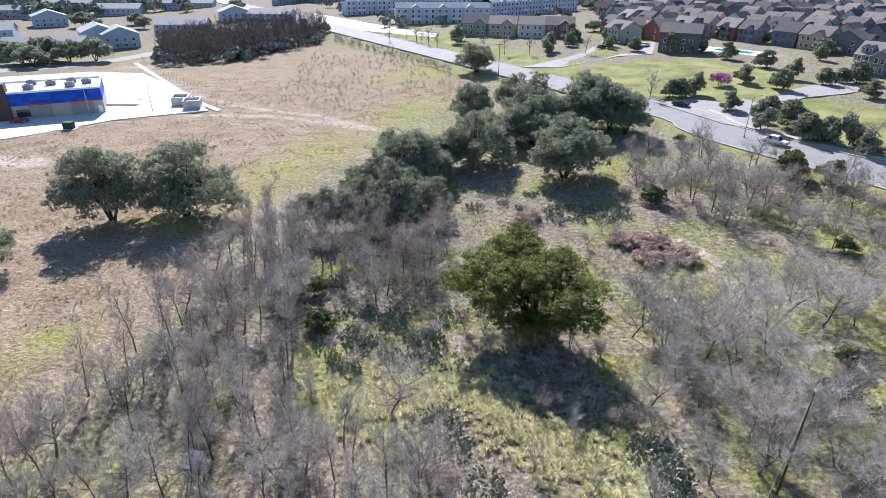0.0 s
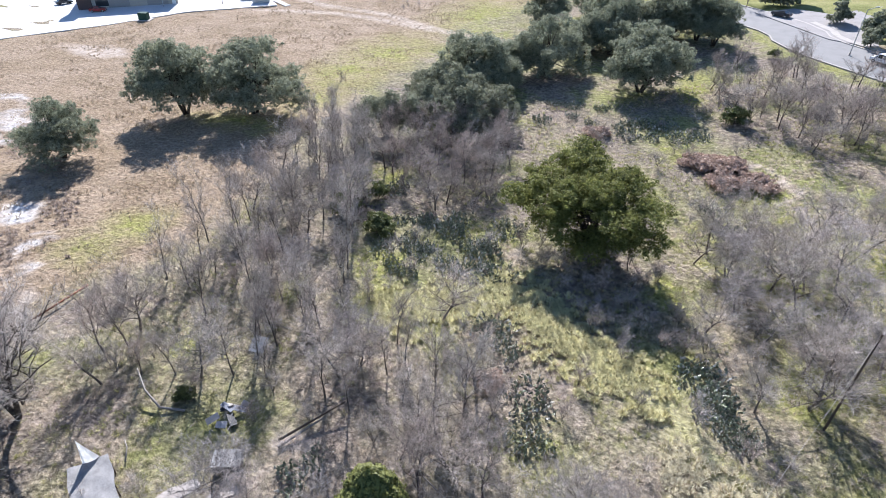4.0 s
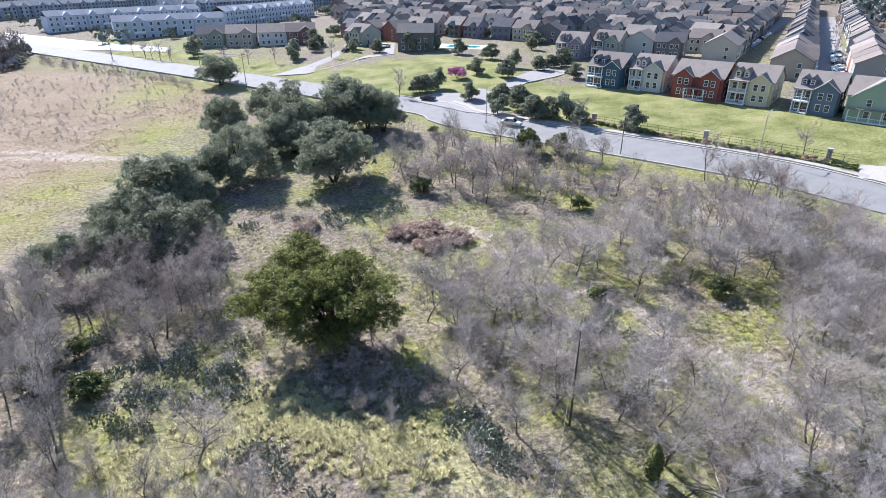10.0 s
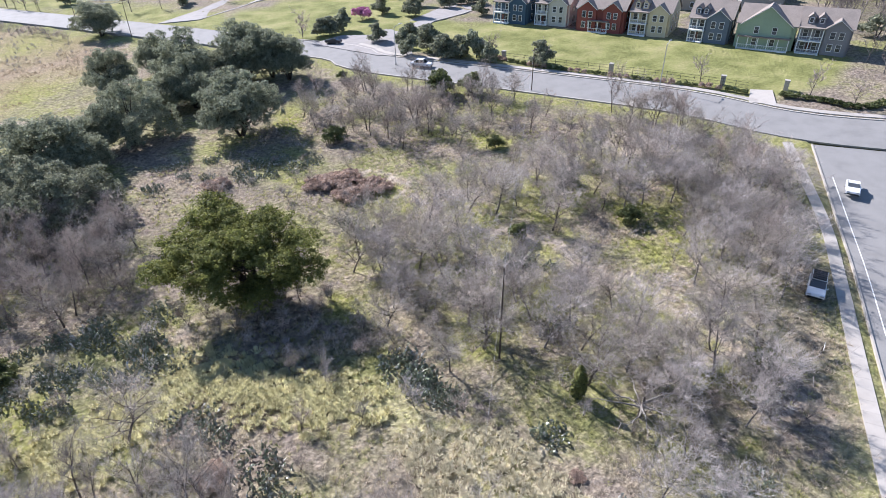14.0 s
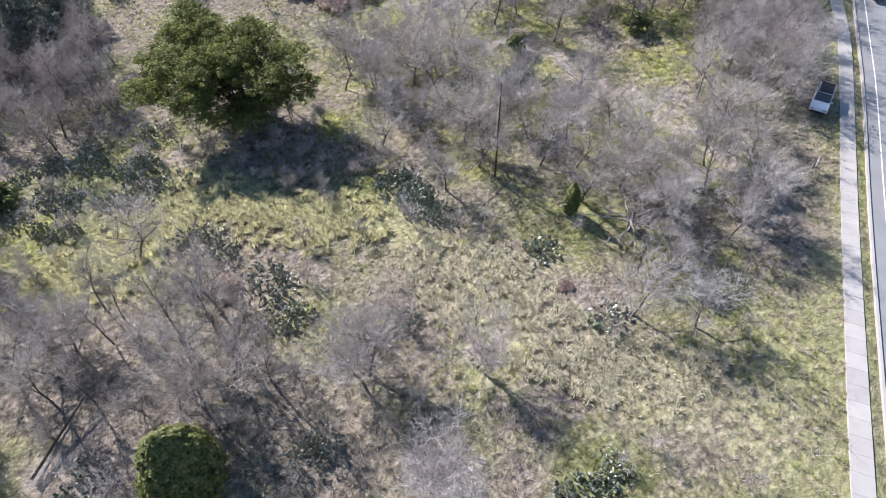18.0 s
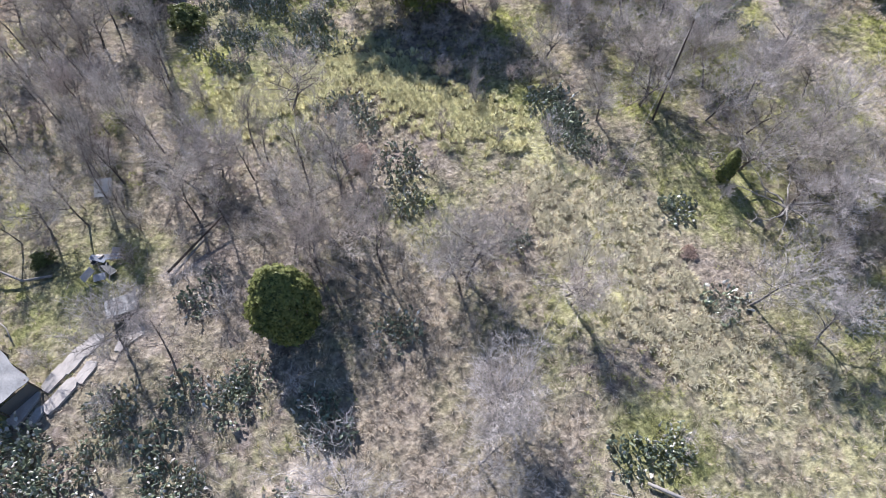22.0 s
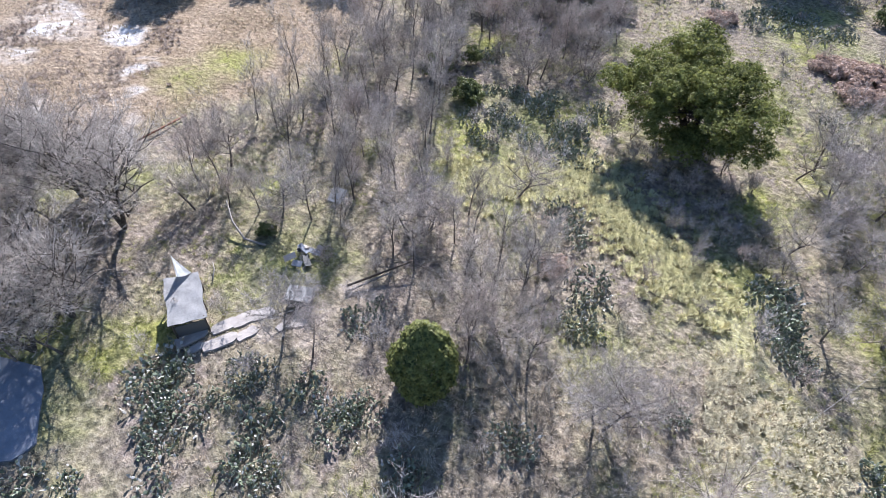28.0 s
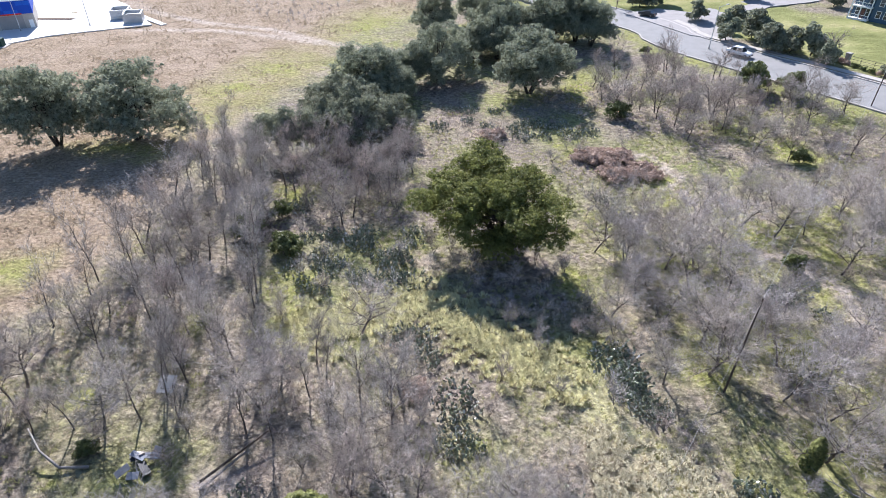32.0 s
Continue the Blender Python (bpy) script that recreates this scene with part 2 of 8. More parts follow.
M = {
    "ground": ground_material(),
    "bark_grey": bark("grey_bark", (0.06, 0.052, 0.044), (0.235, 0.205, 0.18)),
    "bark_pale": bark("pale_bark", (0.09, 0.08, 0.073), (0.27, 0.25, 0.235)),
    "bark_dark": bark("dark_bark", (0.035, 0.03, 0.026), (0.11, 0.095, 0.08)),
    "bark_rose": bark("reddish_bark", (0.06, 0.048, 0.042), (0.19, 0.16, 0.145)),
    "twig_grey": bark("grey_twig", (0.31, 0.275, 0.245), (0.66, 0.61, 0.555), 0.6),
    "twig_pale": bark("pale_twig", (0.33, 0.30, 0.285), (0.62, 0.58, 0.555), 0.6),
    "twig_rose": bark("reddish_twig", (0.33, 0.28, 0.25), (0.62, 0.54, 0.485), 0.6),
    "oak": foliage("oak_leaf", (0.105, 0.12, 0.078), (0.335, 0.35, 0.245), 1.3, 0.12, 0.7, 0.45),
    "oak_main": foliage("olive_oak_leaf", (0.06, 0.072, 0.022), (0.25, 0.26, 0.078), 4.0, 0.2, 0.6, 0.48),
    "oak_grey": foliage("grey_green_leaf", (0.095, 0.103, 0.072), (0.27, 0.28, 0.19), 1.3, 0.15, 0.7, 0.4),
    "cedar": foliage("cedar_leaf", (0.016, 0.028, 0.005), (0.215, 0.22, 0.06), 0.7, 0.3, 0.55, 0.3),
    "privet": foliage("shrub_leaf", (0.05, 0.065, 0.022), (0.17, 0.19, 0.07), 1.0, 0.35, 0.5, 0.4),
    "pink": foliage("pink_blossom", (0.35, 0.10, 0.22), (0.62, 0.25, 0.42), 1.0),
    "rust": foliage("rust_leaf", (0.24, 0.165, 0.13), (0.50, 0.385, 0.31), 1.0, 0.2, 0.7, 0.35),
    "gold": foliage("autumn_leaf", (0.30, 0.16, 0.05), (0.55, 0.33, 0.12), 1.0),
    "pad": foliage("cactus_pad", (0.04, 0.054, 0.03), (0.20, 0.225, 0.145), 1.2, 0.6, 0.3, 0.0),
    "pad_dry": foliage("dry_cactus_pad", (0.20, 0.185, 0.15), (0.56, 0.54, 0.49), 1.2, 0.4, 0.5, 0.0),
    "straw": foliage("straw_blade", (0.48, 0.44, 0.24), (0.82, 0.77, 0.48), 1.5, 0.1, 0.9, 0.55),
    "dry_straw": foliage("pale_dry_blade", (0.42, 0.38, 0.255), (0.80, 0.74, 0.56), 1.5, 0.1, 0.9, 0.55),
    "blade": foliage("grass_blade", (0.17, 0.185, 0.06), (0.50, 0.48, 0.23), 1.5, 0.1, 0.9, 0.55),
    "dry": foliage("dry_blade", (0.32, 0.265, 0.20), (0.70, 0.61, 0.49), 1.5, 0.1, 0.9, 0.55),
    "canvas": foliage("white_canvas", (0.72, 0.72, 0.71), (0.8, 0.8, 0.79), 1.0, 0.2, 0.8, 0.5),
    "belt_twig": bark("brown_grey_twig", (0.12, 0.105, 0.10), (0.30, 0.27, 0.255), 2.0),
    "meadow": foliage("meadow_blade", (0.24, 0.185, 0.125), (0.44, 0.355, 0.245), 3.0, 0.2, 0.8, 0.3),
    "weed": foliage("brown_weed", (0.25, 0.20, 0.165), (0.48, 0.40, 0.335), 2.0, 0.1, 0.9, 0.5),
    "asphalt": stained("asphalt", (0.245, 0.238, 0.228), 0.85, 0.04, 3.0, 0.2),
    "concrete": stained("concrete", (0.43, 0.395, 0.355), 0.85, 0.05, 1.2, 0.15, 0.2, obj_vary=0.15),
    "dark_sheet": stained("grey_blue_sheet", (0.20, 0.215, 0.25), 0.7, 0.08, 0.9, 0.25),
    "slab": stained("old_concrete", (0.40, 0.36, 0.325), 0.9, 0.06, 0.8, 0.3),
    "lot": stained("pale_concrete_lot", (0.56, 0.55, 0.53), 0.8, 0.05, 4.0, 0.08, 0.1),
    "drive": stained("entry_concrete", (0.30, 0.28, 0.265), 0.85, 0.05, 2.0, 0.2),
    "paint": stained("road_paint", (0.75, 0.75, 0.72), 0.7, 0.05, 0.6, 0.2),
    "wood": stained("weathered_pole_wood", (0.085, 0.065, 0.05), 0.9, 0.03, 0.8, 0.35),
    "log": stained("bleached_dead_wood", (0.27, 0.245, 0.22), 0.9, 0.04, 0.5, 0.3),
    "steel": stained("galvanised_steel", (0.45, 0.46, 0.47), 0.45, 0.05, 1.0, 0.1, 0.1, 0.8, 0.5),
    "black": stained("black_metal", (0.025, 0.025, 0.027), 0.5, 0.05, 1.0, 0.2, 0.1, 0.2, 0.5),
    "rubber": stained("tyre_rubber", (0.02, 0.02, 0.02), 0.85, 0.02, 0.4, 0.2),
    "white": stained("white_paint", (0.78, 0.78, 0.77), 0.55, 0.05, 1.5, 0.06, 0.05),
    "carwhite": stained("white_car_paint", (0.75, 0.76, 0.77), 0.25, 0.02, 1.0, 0.04, 0.0, 0.0, 0.6),
    "tarp": stained("pale_canvas", (0.40, 0.40, 0.40), 0.8, 0.08, 0.7, 0.2),
    "roof_sheet": stained("weathered_roof_sheet", (0.25, 0.245, 0.24), 0.85, 0.10, 0.6, 0.35),
    "rust_metal": stained("rusty_metal", (0.24, 0.11, 0.07), 0.9, 0.05, 0.6, 0.35),
    "stone": stained("limestone", (0.42, 0.38, 0.32), 0.9, 0.1, 0.8, 0.3),
    "hedge_soil": stained("mulch", (0.10, 0.065, 0.045), 0.95, 0.06, 0.8, 0.35),
}


def glass_material():
    n = Nodes("window_glass")
    r = n.add("ShaderNodeObjectInfo").outputs["Random"]
    c = n.ramp(r, [(0.0, (0.03, 0.035, 0.04)), (1.0, (0.10, 0.11, 0.12))])
    return n.done(c, 0.12, 0.0, 0.6)


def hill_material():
    n = Nodes("haze_tinted_hill")
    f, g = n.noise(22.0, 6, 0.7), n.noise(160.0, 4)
    # aerial haze is painted in: the woods' own colour is shifted to pale blue-grey
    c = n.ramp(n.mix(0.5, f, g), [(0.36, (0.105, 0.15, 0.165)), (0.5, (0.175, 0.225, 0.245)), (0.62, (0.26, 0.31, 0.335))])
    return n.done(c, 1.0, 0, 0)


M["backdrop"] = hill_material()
M["glass"] = glass_material()
PAINTS = {}


def paint(c, rough=0.8, kind="wall"):
    """Painted siding or roof shingles in a given colour."""
    key = (c, kind)
    if key not in PAINTS:
        PAINTS[key] = stained(f"{kind}_paint", c, rough, 0.12 if kind == "wall" else 0.3, 2.5, 0.12 if kind == "wall" else 0.2, 0.2)
    return PAINTS[key]


# ---- geometry helpers ----
RNG = np.random.default_rng(7)
KNOLL = (349.0, 1043.0)


def softplus(q, k=12.0):
    return k * np.logaddexp(0, np.asarray(q, float) / k)


def height(x, y):
    """The lie of the land: level near the lot, rising across the road to the houses."""
    v = 0.655 * np.asarray(x, float) + 0.756 * np.asarray(y, float)
    return 0.087 * (softplus(v - 62) - softplus(v - 180)) + far_rise(x, y)


def far_rise(x, y):
    """Wooded slopes far beyond the houses, with one knoll."""
    x, y = np.asarray(x, float), np.asarray(y, float)
    r = np.hypot(x, y)
    knoll = 17 * np.exp(-((x - KNOLL[0]) ** 2 + (y - KNOLL[1]) ** 2) / 150.0 ** 2)
    return np.clip((r - 780) / 300, 0, 1) * (knoll + 9 * np.clip((r - 800) / 900, 0, 1))


def mesh_of(verts, faces, material, smooth=False):
    me = bpy.data.meshes.new("mesh")
    if isinstance(faces, np.ndarray):
        v, f = np.asarray(verts, np.float32), faces.astype(np.int32)
        me.vertices.add(len(v))
        me.vertices.foreach_set("co", v.ravel())
        me.loops.add(f.size)
        me.loops.foreach_set("vertex_index", f.ravel())
        me.polygons.add(len(f))
        me.polygons.foreach_set("loop_start", np.arange(len(f), dtype=np.int32) * f.shape[1])
        me.update(calc_edges=True)
    else:
        me.from_pydata(verts if isinstance(verts, list) else np.asarray(verts).tolist(), [], faces)
    me.materials.append(material)
    if smooth:
        me.shade_smooth()
    me.update()
    return me


def part(name, shape, material=None, parent=None, label=""):
    """Links a bmesh or a mesh as one object under a thing or a part."""
    if isinstance(shape, bmesh.types.BMesh):
        me = bpy.data.meshes.new(name)
        shape.to_mesh(me)
        shape.free()
        me.materials.append(material)
    else:
        me = shape
    ob = new(name, me)
    if parent is not None:
        ob.parent = parent
    if label:
        ob["label"] = label
    return ob


def thing(name, x, y, label, category, group="", kind="", turn=0.0, z=None):
    ob = new(name)
    ob.matrix_basis = pose(x, y, float(height(x, y)) if z is None else z, 0, 0, turn)
    ob.empty_display_size = 0.2
    return tagged(ob, label, category, group, kind)


def add_box(bm, x0, y0, z0, x1, y1, z1, m=None, bevel=0.0):
    r = bmesh.ops.create_cube(bm, size=1.0)
    vs = r["verts"]
    bmesh.ops.scale(bm, vec=(x1 - x0, y1 - y0, z1 - z0), verts=vs)
    bmesh.ops.translate(bm, vec=((x0 + x1) / 2, (y0 + y1) / 2, (z0 + z1) / 2), verts=vs)
    if bevel:
        es = list({e for v in vs for e in v.link_edges})
        out = bmesh.ops.bevel(bm, geom=es, offset=bevel, segments=1, affect="EDGES")
        vs = list({v for f in out["faces"] for v in f.verts} | {v for v in vs if v.is_valid})
    if m is not None:
        bmesh.ops.transform(bm, matrix=m, verts=vs)
    return vs


def box(x0, y0, z0, x1, y1, z1, bevel=0.0, m=None):
    bm = bmesh.new()
    add_box(bm, x0, y0, z0, x1, y1, z1, m, bevel)
    return bm


def prism(points, y0, y1):
    """An outline in x and z, drawn out along y."""
    bm = bmesh.new()
    a = [bm.verts.new((x, y0, z)) for x, z in points]
    b = [bm.verts.new((x, y1, z)) for x, z in points]
    bm.faces.new(a)
    bm.faces.new(list(reversed(b)))
    for i in range(len(a)):
        j = (i + 1) % len(a)
        bm.faces.new((a[j], a[i], b[i], b[j]))
    bmesh.ops.recalc_face_normals(bm, faces=bm.faces)
    return bm


def tube(p0, p1, r0, r1=None, sides=8):
    bm = bmesh.new()
    p0, p1 = Vector(p0), Vector(p1)
    r1 = r0 if r1 is None else r1
    d = p1 - p0
    m = Matrix.Translation((p0 + p1) / 2) @ d.to_track_quat("Z", "Y").to_matrix().to_4x4()
    bmesh.ops.create_cone(bm, cap_ends=True, segments=sides, radius1=r0, radius2=r1, depth=d.length, matrix=m)
    return bm


def rods(segs, sides=4):
    """Tapered rods as plain arrays. segs: rows of p0 (3), p1 (3), r0, r1."""
    s = np.asarray(segs, float)
    p0, p1, r0, r1 = s[:, 0:3], s[:, 3:6], s[:, 6], s[:, 7]
    d = p1 - p0
    d /= np.linalg.norm(d, axis=1, keepdims=True) + 1e-9
    ref = np.where(np.abs(d[:, 2:3]) > 0.9, [[1.0, 0, 0]], [[0, 0, 1.0]])
    u = np.cross(d, ref)
    u /= np.linalg.norm(u, axis=1, keepdims=True) + 1e-9
    w = np.cross(d, u)
    a = np.arange(sides) * 2 * np.pi / sides
    ring = u[:, None] * np.cos(a)[None, :, None] + w[:, None] * np.sin(a)[None, :, None]
    lo, hi = p0[:, None] + ring * r0[:, None, None], p1[:, None] + ring * r1[:, None, None]
    verts = np.concatenate([lo, hi], 1).reshape(-1, 3)
    base = (np.arange(len(s)) * 2 * sides)[:, None]
    k = np.arange(sides)
    j = (k + 1) % sides
    faces = np.stack([base + k, base + j, base + j + sides, base + k + sides], -1).reshape(-1, 4)
    return verts, faces


def chain(pts, radii, sides=6):
    """One bent rod through points, closed at both ends."""
    pts = [Vector(q) for q in pts]
    v, f = [], []
    for i, q in enumerate(pts):
        d = (pts[min(i + 1, len(pts) - 1)] - pts[max(i - 1, 0)]).normalized()
        u = d.orthogonal().normalized() if i == 0 else (u - d * u.dot(d)).normalized()
        w = d.cross(u)
        for k in range(sides):
            a = 2 * math.pi * k / sides
            v.append(tuple(q + (u * math.cos(a) + w * math.sin(a)) * radii[i]))
    for i in range(len(pts) - 1):
        for k in range(sides):
            j = (k + 1) % sides
            f.append((i * sides + k, i * sides + j, (i + 1) * sides + j, (i + 1) * sides + k))
    f += [tuple(reversed(range(sides))), tuple(range((len(pts) - 1) * sides, len(pts) * sides))]
    return v, f


def mass(name, label, category, arrays, spots, material, rng, lo, hi):
    """Many far copies of a few shapes joined into one mass."""
    vs, fs, off = [], [], 0
    for x, y in spots:
        v, f = arrays[int(rng.integers(0, len(arrays)))]
        s, a = rng.uniform(lo, hi), rng.uniform(0, 2 * np.pi)
        c, d = np.cos(a) * s, np.sin(a) * s
        w = np.stack([v[:, 0] * c - v[:, 1] * d + x, v[:, 0] * d + v[:, 1] * c + y, v[:, 2] * s * rng.uniform(0.9, 1.15) + float(height(x, y))], -1)
        vs.append(w)
        fs.append(f + off)
        off += len(v)
    ob = new(name, mesh_of(np.concatenate(vs), np.concatenate(fs), material))
    return tagged(ob, label, category, kind="stuff")


def clump_trees(name, label, category, spots, lo, hi, material, rng, tufts=16):
    """Distant trees: a stem and an uneven crown of leafy tufts each, joined into one mass."""
    s = np.asarray(spots, float)
    n = len(s)
    size = rng.uniform(lo, hi, n)
    z = height(s[:, 0], s[:, 1])
    d = unit(rng.normal(size=(n, tufts, 3)))
    d[..., 2] = np.where(d[..., 2] < -0.3, -d[..., 2], d[..., 2])
    wide = rng.uniform(0.85, 1.3, (n, 1, 2)) * rng.uniform(0.75, 1.15, (n, tufts, 1))
    c = np.concatenate([d[..., :2] * wide, 0.95 + d[..., 2:] * rng.uniform(0.55, 0.95, (n, 1, 1))], -1) * size[:, None, None]
    c += np.stack([s[:, 0], s[:, 1], z], -1)[:, None]
    nn = unit(d + rng.normal(0, 0.5, d.shape))
    v, f = leaf_quads(c.reshape(-1, 3), nn.reshape(-1, 3), 1.0, rng, 1.15)
    mid = np.repeat(c.reshape(-1, 3), 4, 0)
    v = mid + (v - mid) * np.repeat(np.repeat(size, tufts), 4)[:, None] * 0.46
    base = np.stack([s[:, 0], s[:, 1], z - 0.5], -1)
    tv, tf = rods(np.concatenate([base, base + np.stack([0 * size, 0 * size, size], -1), 0.06 * size[:, None], 0.04 * size[:, None]], 1), 3)
    ob = new(name, mesh_of(np.concatenate([v, tv]), np.concatenate([f, tf + len(v)]), material))
    return tagged(ob, label, category, kind="stuff")


def unit(v):
    return v / (np.linalg.norm(v, axis=-1, keepdims=True) + 1e-9)


def leaf_quads(centres, normals, size, rng, long=1.5):
    """One folded leaf clump (a rhombus) at each centre."""
    n = len(centres)
    t = unit(np.cross(normals, unit(rng.normal(size=(n, 3)))))
    b = np.cross(unit(normals), t)
    s = (size * rng.uniform(0.6, 1.35, n))[:, None]
    v = np.stack([centres - t * s * long, centres - b * s * 0.8 + normals * s * 0.2, centres + t * s * long, centres + b * s * 0.8 + normals * s * 0.2], 1)
    return v.reshape(-1, 3), np.arange(4 * n).reshape(-1, 4)


# ---- trees ----
def bare_segments(rng, h, spread, stems=1, lean=0.0, levels=3, limb=7, twigs=650, straight=0.5, trunk_r=0.16, bole=0.28, thick=0.014, droop=0.25, shoot=1.0):
    """Grows a leafless tree: returns rows for the trunk, the limbs and the twigs."""
    trunk, limbs, fine, tips = [], [], [], []

    def grow(p, d, length, r, level, into):
        n = (4, 3, 3, 2, 2)[level]
        pts = [p]
        for i in range(n):
            d = unit(d + rng.normal(0, 0.16 if level else 0.08, 3) + np.array([0, 0, 0.10 * straight * level]))
            q = p + d * length / n
            ra, rb = r * (1 - 0.75 * i / n), r * (1 - 0.75 * (i + 1) / n)
            into.append((*p, *q, ra, rb))
            p = q
            pts.append(p)
            if level >= 1:
                tips.append((q, d, length))
        if level < levels:
            count = limb if level == 0 else 3 + int(rng.integers(0, 2))
            for k in range(count):
                f = (bole + (1 - bole) * (k + rng.uniform(0, 0.8)) / count) if level == 0 else rng.uniform(0.3, 1.0)
                i = min(int(f * n), n - 1)
                base = pts[i] + (pts[i + 1] - pts[i]) * (f * n - i)
                a = rng.uniform(0, 2 * np.pi) if level else k * 2.4 + rng.uniform(-0.5, 0.5)
                out = np.array([np.cos(a), np.sin(a), rng.uniform(droop, 1.0)])
                nd = unit(unit(d) * straight + out * rng.uniform(0.7, 1.1))
                ll = (spread * rng.uniform(0.6, 1.05) if level == 0 else length * rng.uniform(0.42, 0.68))
                grow(base, nd, ll, max(0.012, r * (0.58 if level == 0 else 0.62) * (1 - 0.45 * f)), level + 1, limbs)

    for s in range(stems):
        a = rng.uniform(0, 2 * np.pi)
        tilt = lean if stems == 1 else rng.uniform(0.15, 0.55)
        d0 = unit(np.array([np.cos(a) * tilt, np.sin(a) * tilt, 1.0]))
        hh = h * rng.uniform(0.7, 1.0) if stems > 1 else h * 0.8
        grow(np.array([0.0, 0.0, -0.05]), d0, hh, trunk_r if stems == 1 else trunk_r * 0.6, 0, trunk)
    pick = rng.integers(0, len(tips), twigs)
    for i in pick:
        q, d, ln = tips[i]
        q = q + rng.normal(0, 0.06, 3)
        away = unit(np.array([q[0], q[1], 0.25 * h]))
        nd = unit(0.7 * d + 0.3 * away + rng.normal(0, 0.6, 3) + np.array([0, 0, 0.25 * straight]))
        m = q + nd * shoot * rng.uniform(0.25, 0.7)
        e = m + unit(nd + rng.normal(0, 0.25, 3) + np.array([0, 0, 0.12])) * shoot * rng.uniform(0.2, 0.75)
        fine.append((*q, *m, thick, thick * 0.75))
        fine.append((*m, *e, thick * 0.75, thick * 0.35))
    return trunk, limbs, fine


def bare_tree(name, seed, label, mats, **kw):
    rng = np.random.default_rng(seed)
    t, l, f = bare_segments(rng, **kw)
    ob = new(name)
    tagged(ob, label, "tree")
    part("trunk", mesh_of(*rods(t, 6), mats[0], True), parent=ob)
    part("branchwork", mesh_of(*rods(l, 3), mats[0], True), parent=ob)["kind"] = "stuff"
    part("twig_crown", mesh_of(*rods(f, 3), mats[1]), parent=ob)["kind"] = "stuff"
    return ob


def crown_points(rng, lobes, count, tuft=0.0, per=26):
    """Places and outward normals over the shells of several lobes (centre, radii), gathered in tufts."""
    cs, ns = [], []
    area = np.array([r[0] * r[1] + r[0] * r[2] for _, r in lobes])
    whole = count / per if tuft else count
    for (c, r), k in zip(lobes, np.maximum(1, whole * area / area.sum()).astype(int)):
        d = unit(rng.normal(size=(k, 3)))
        d[:, 2] = np.where(d[:, 2] < -0.45, -d[:, 2], d[:, 2])
        wob = 1 + 0.13 * np.sin(d[:, 0] * 7 + c[0]) * np.sin(d[:, 1] * 6 + c[1]) + 0.08 * np.sin(d[:, 2] * 11 + c[2])
        rad = rng.uniform(0.25, 1.0, k) ** 0.5 * 1.1 * wob + rng.normal(0, 0.05, k)
        p = np.array(c) + d * np.array(r) * rad[:, None]
        if tuft:
            e = unit(rng.normal(size=(k, per, 3)) + 0.7 * d[:, None])
            size = tuft * rng.uniform(0.55, 1.45, (k, 1, 1)) * np.array([1.1, 1.1, 0.75])
            p = (p[:, None] + e * size * rng.uniform(0.3, 1.0, (k, per, 1)) ** 0.6).reshape(-1, 3)
            d = unit(e + 0.5 * d[:, None]).reshape(-1, 3)
        cs.append(p)
        ns.append(unit(d + rng.normal(0, 0.5, d.shape)))
    return np.concatenate(cs), np.concatenate(ns)


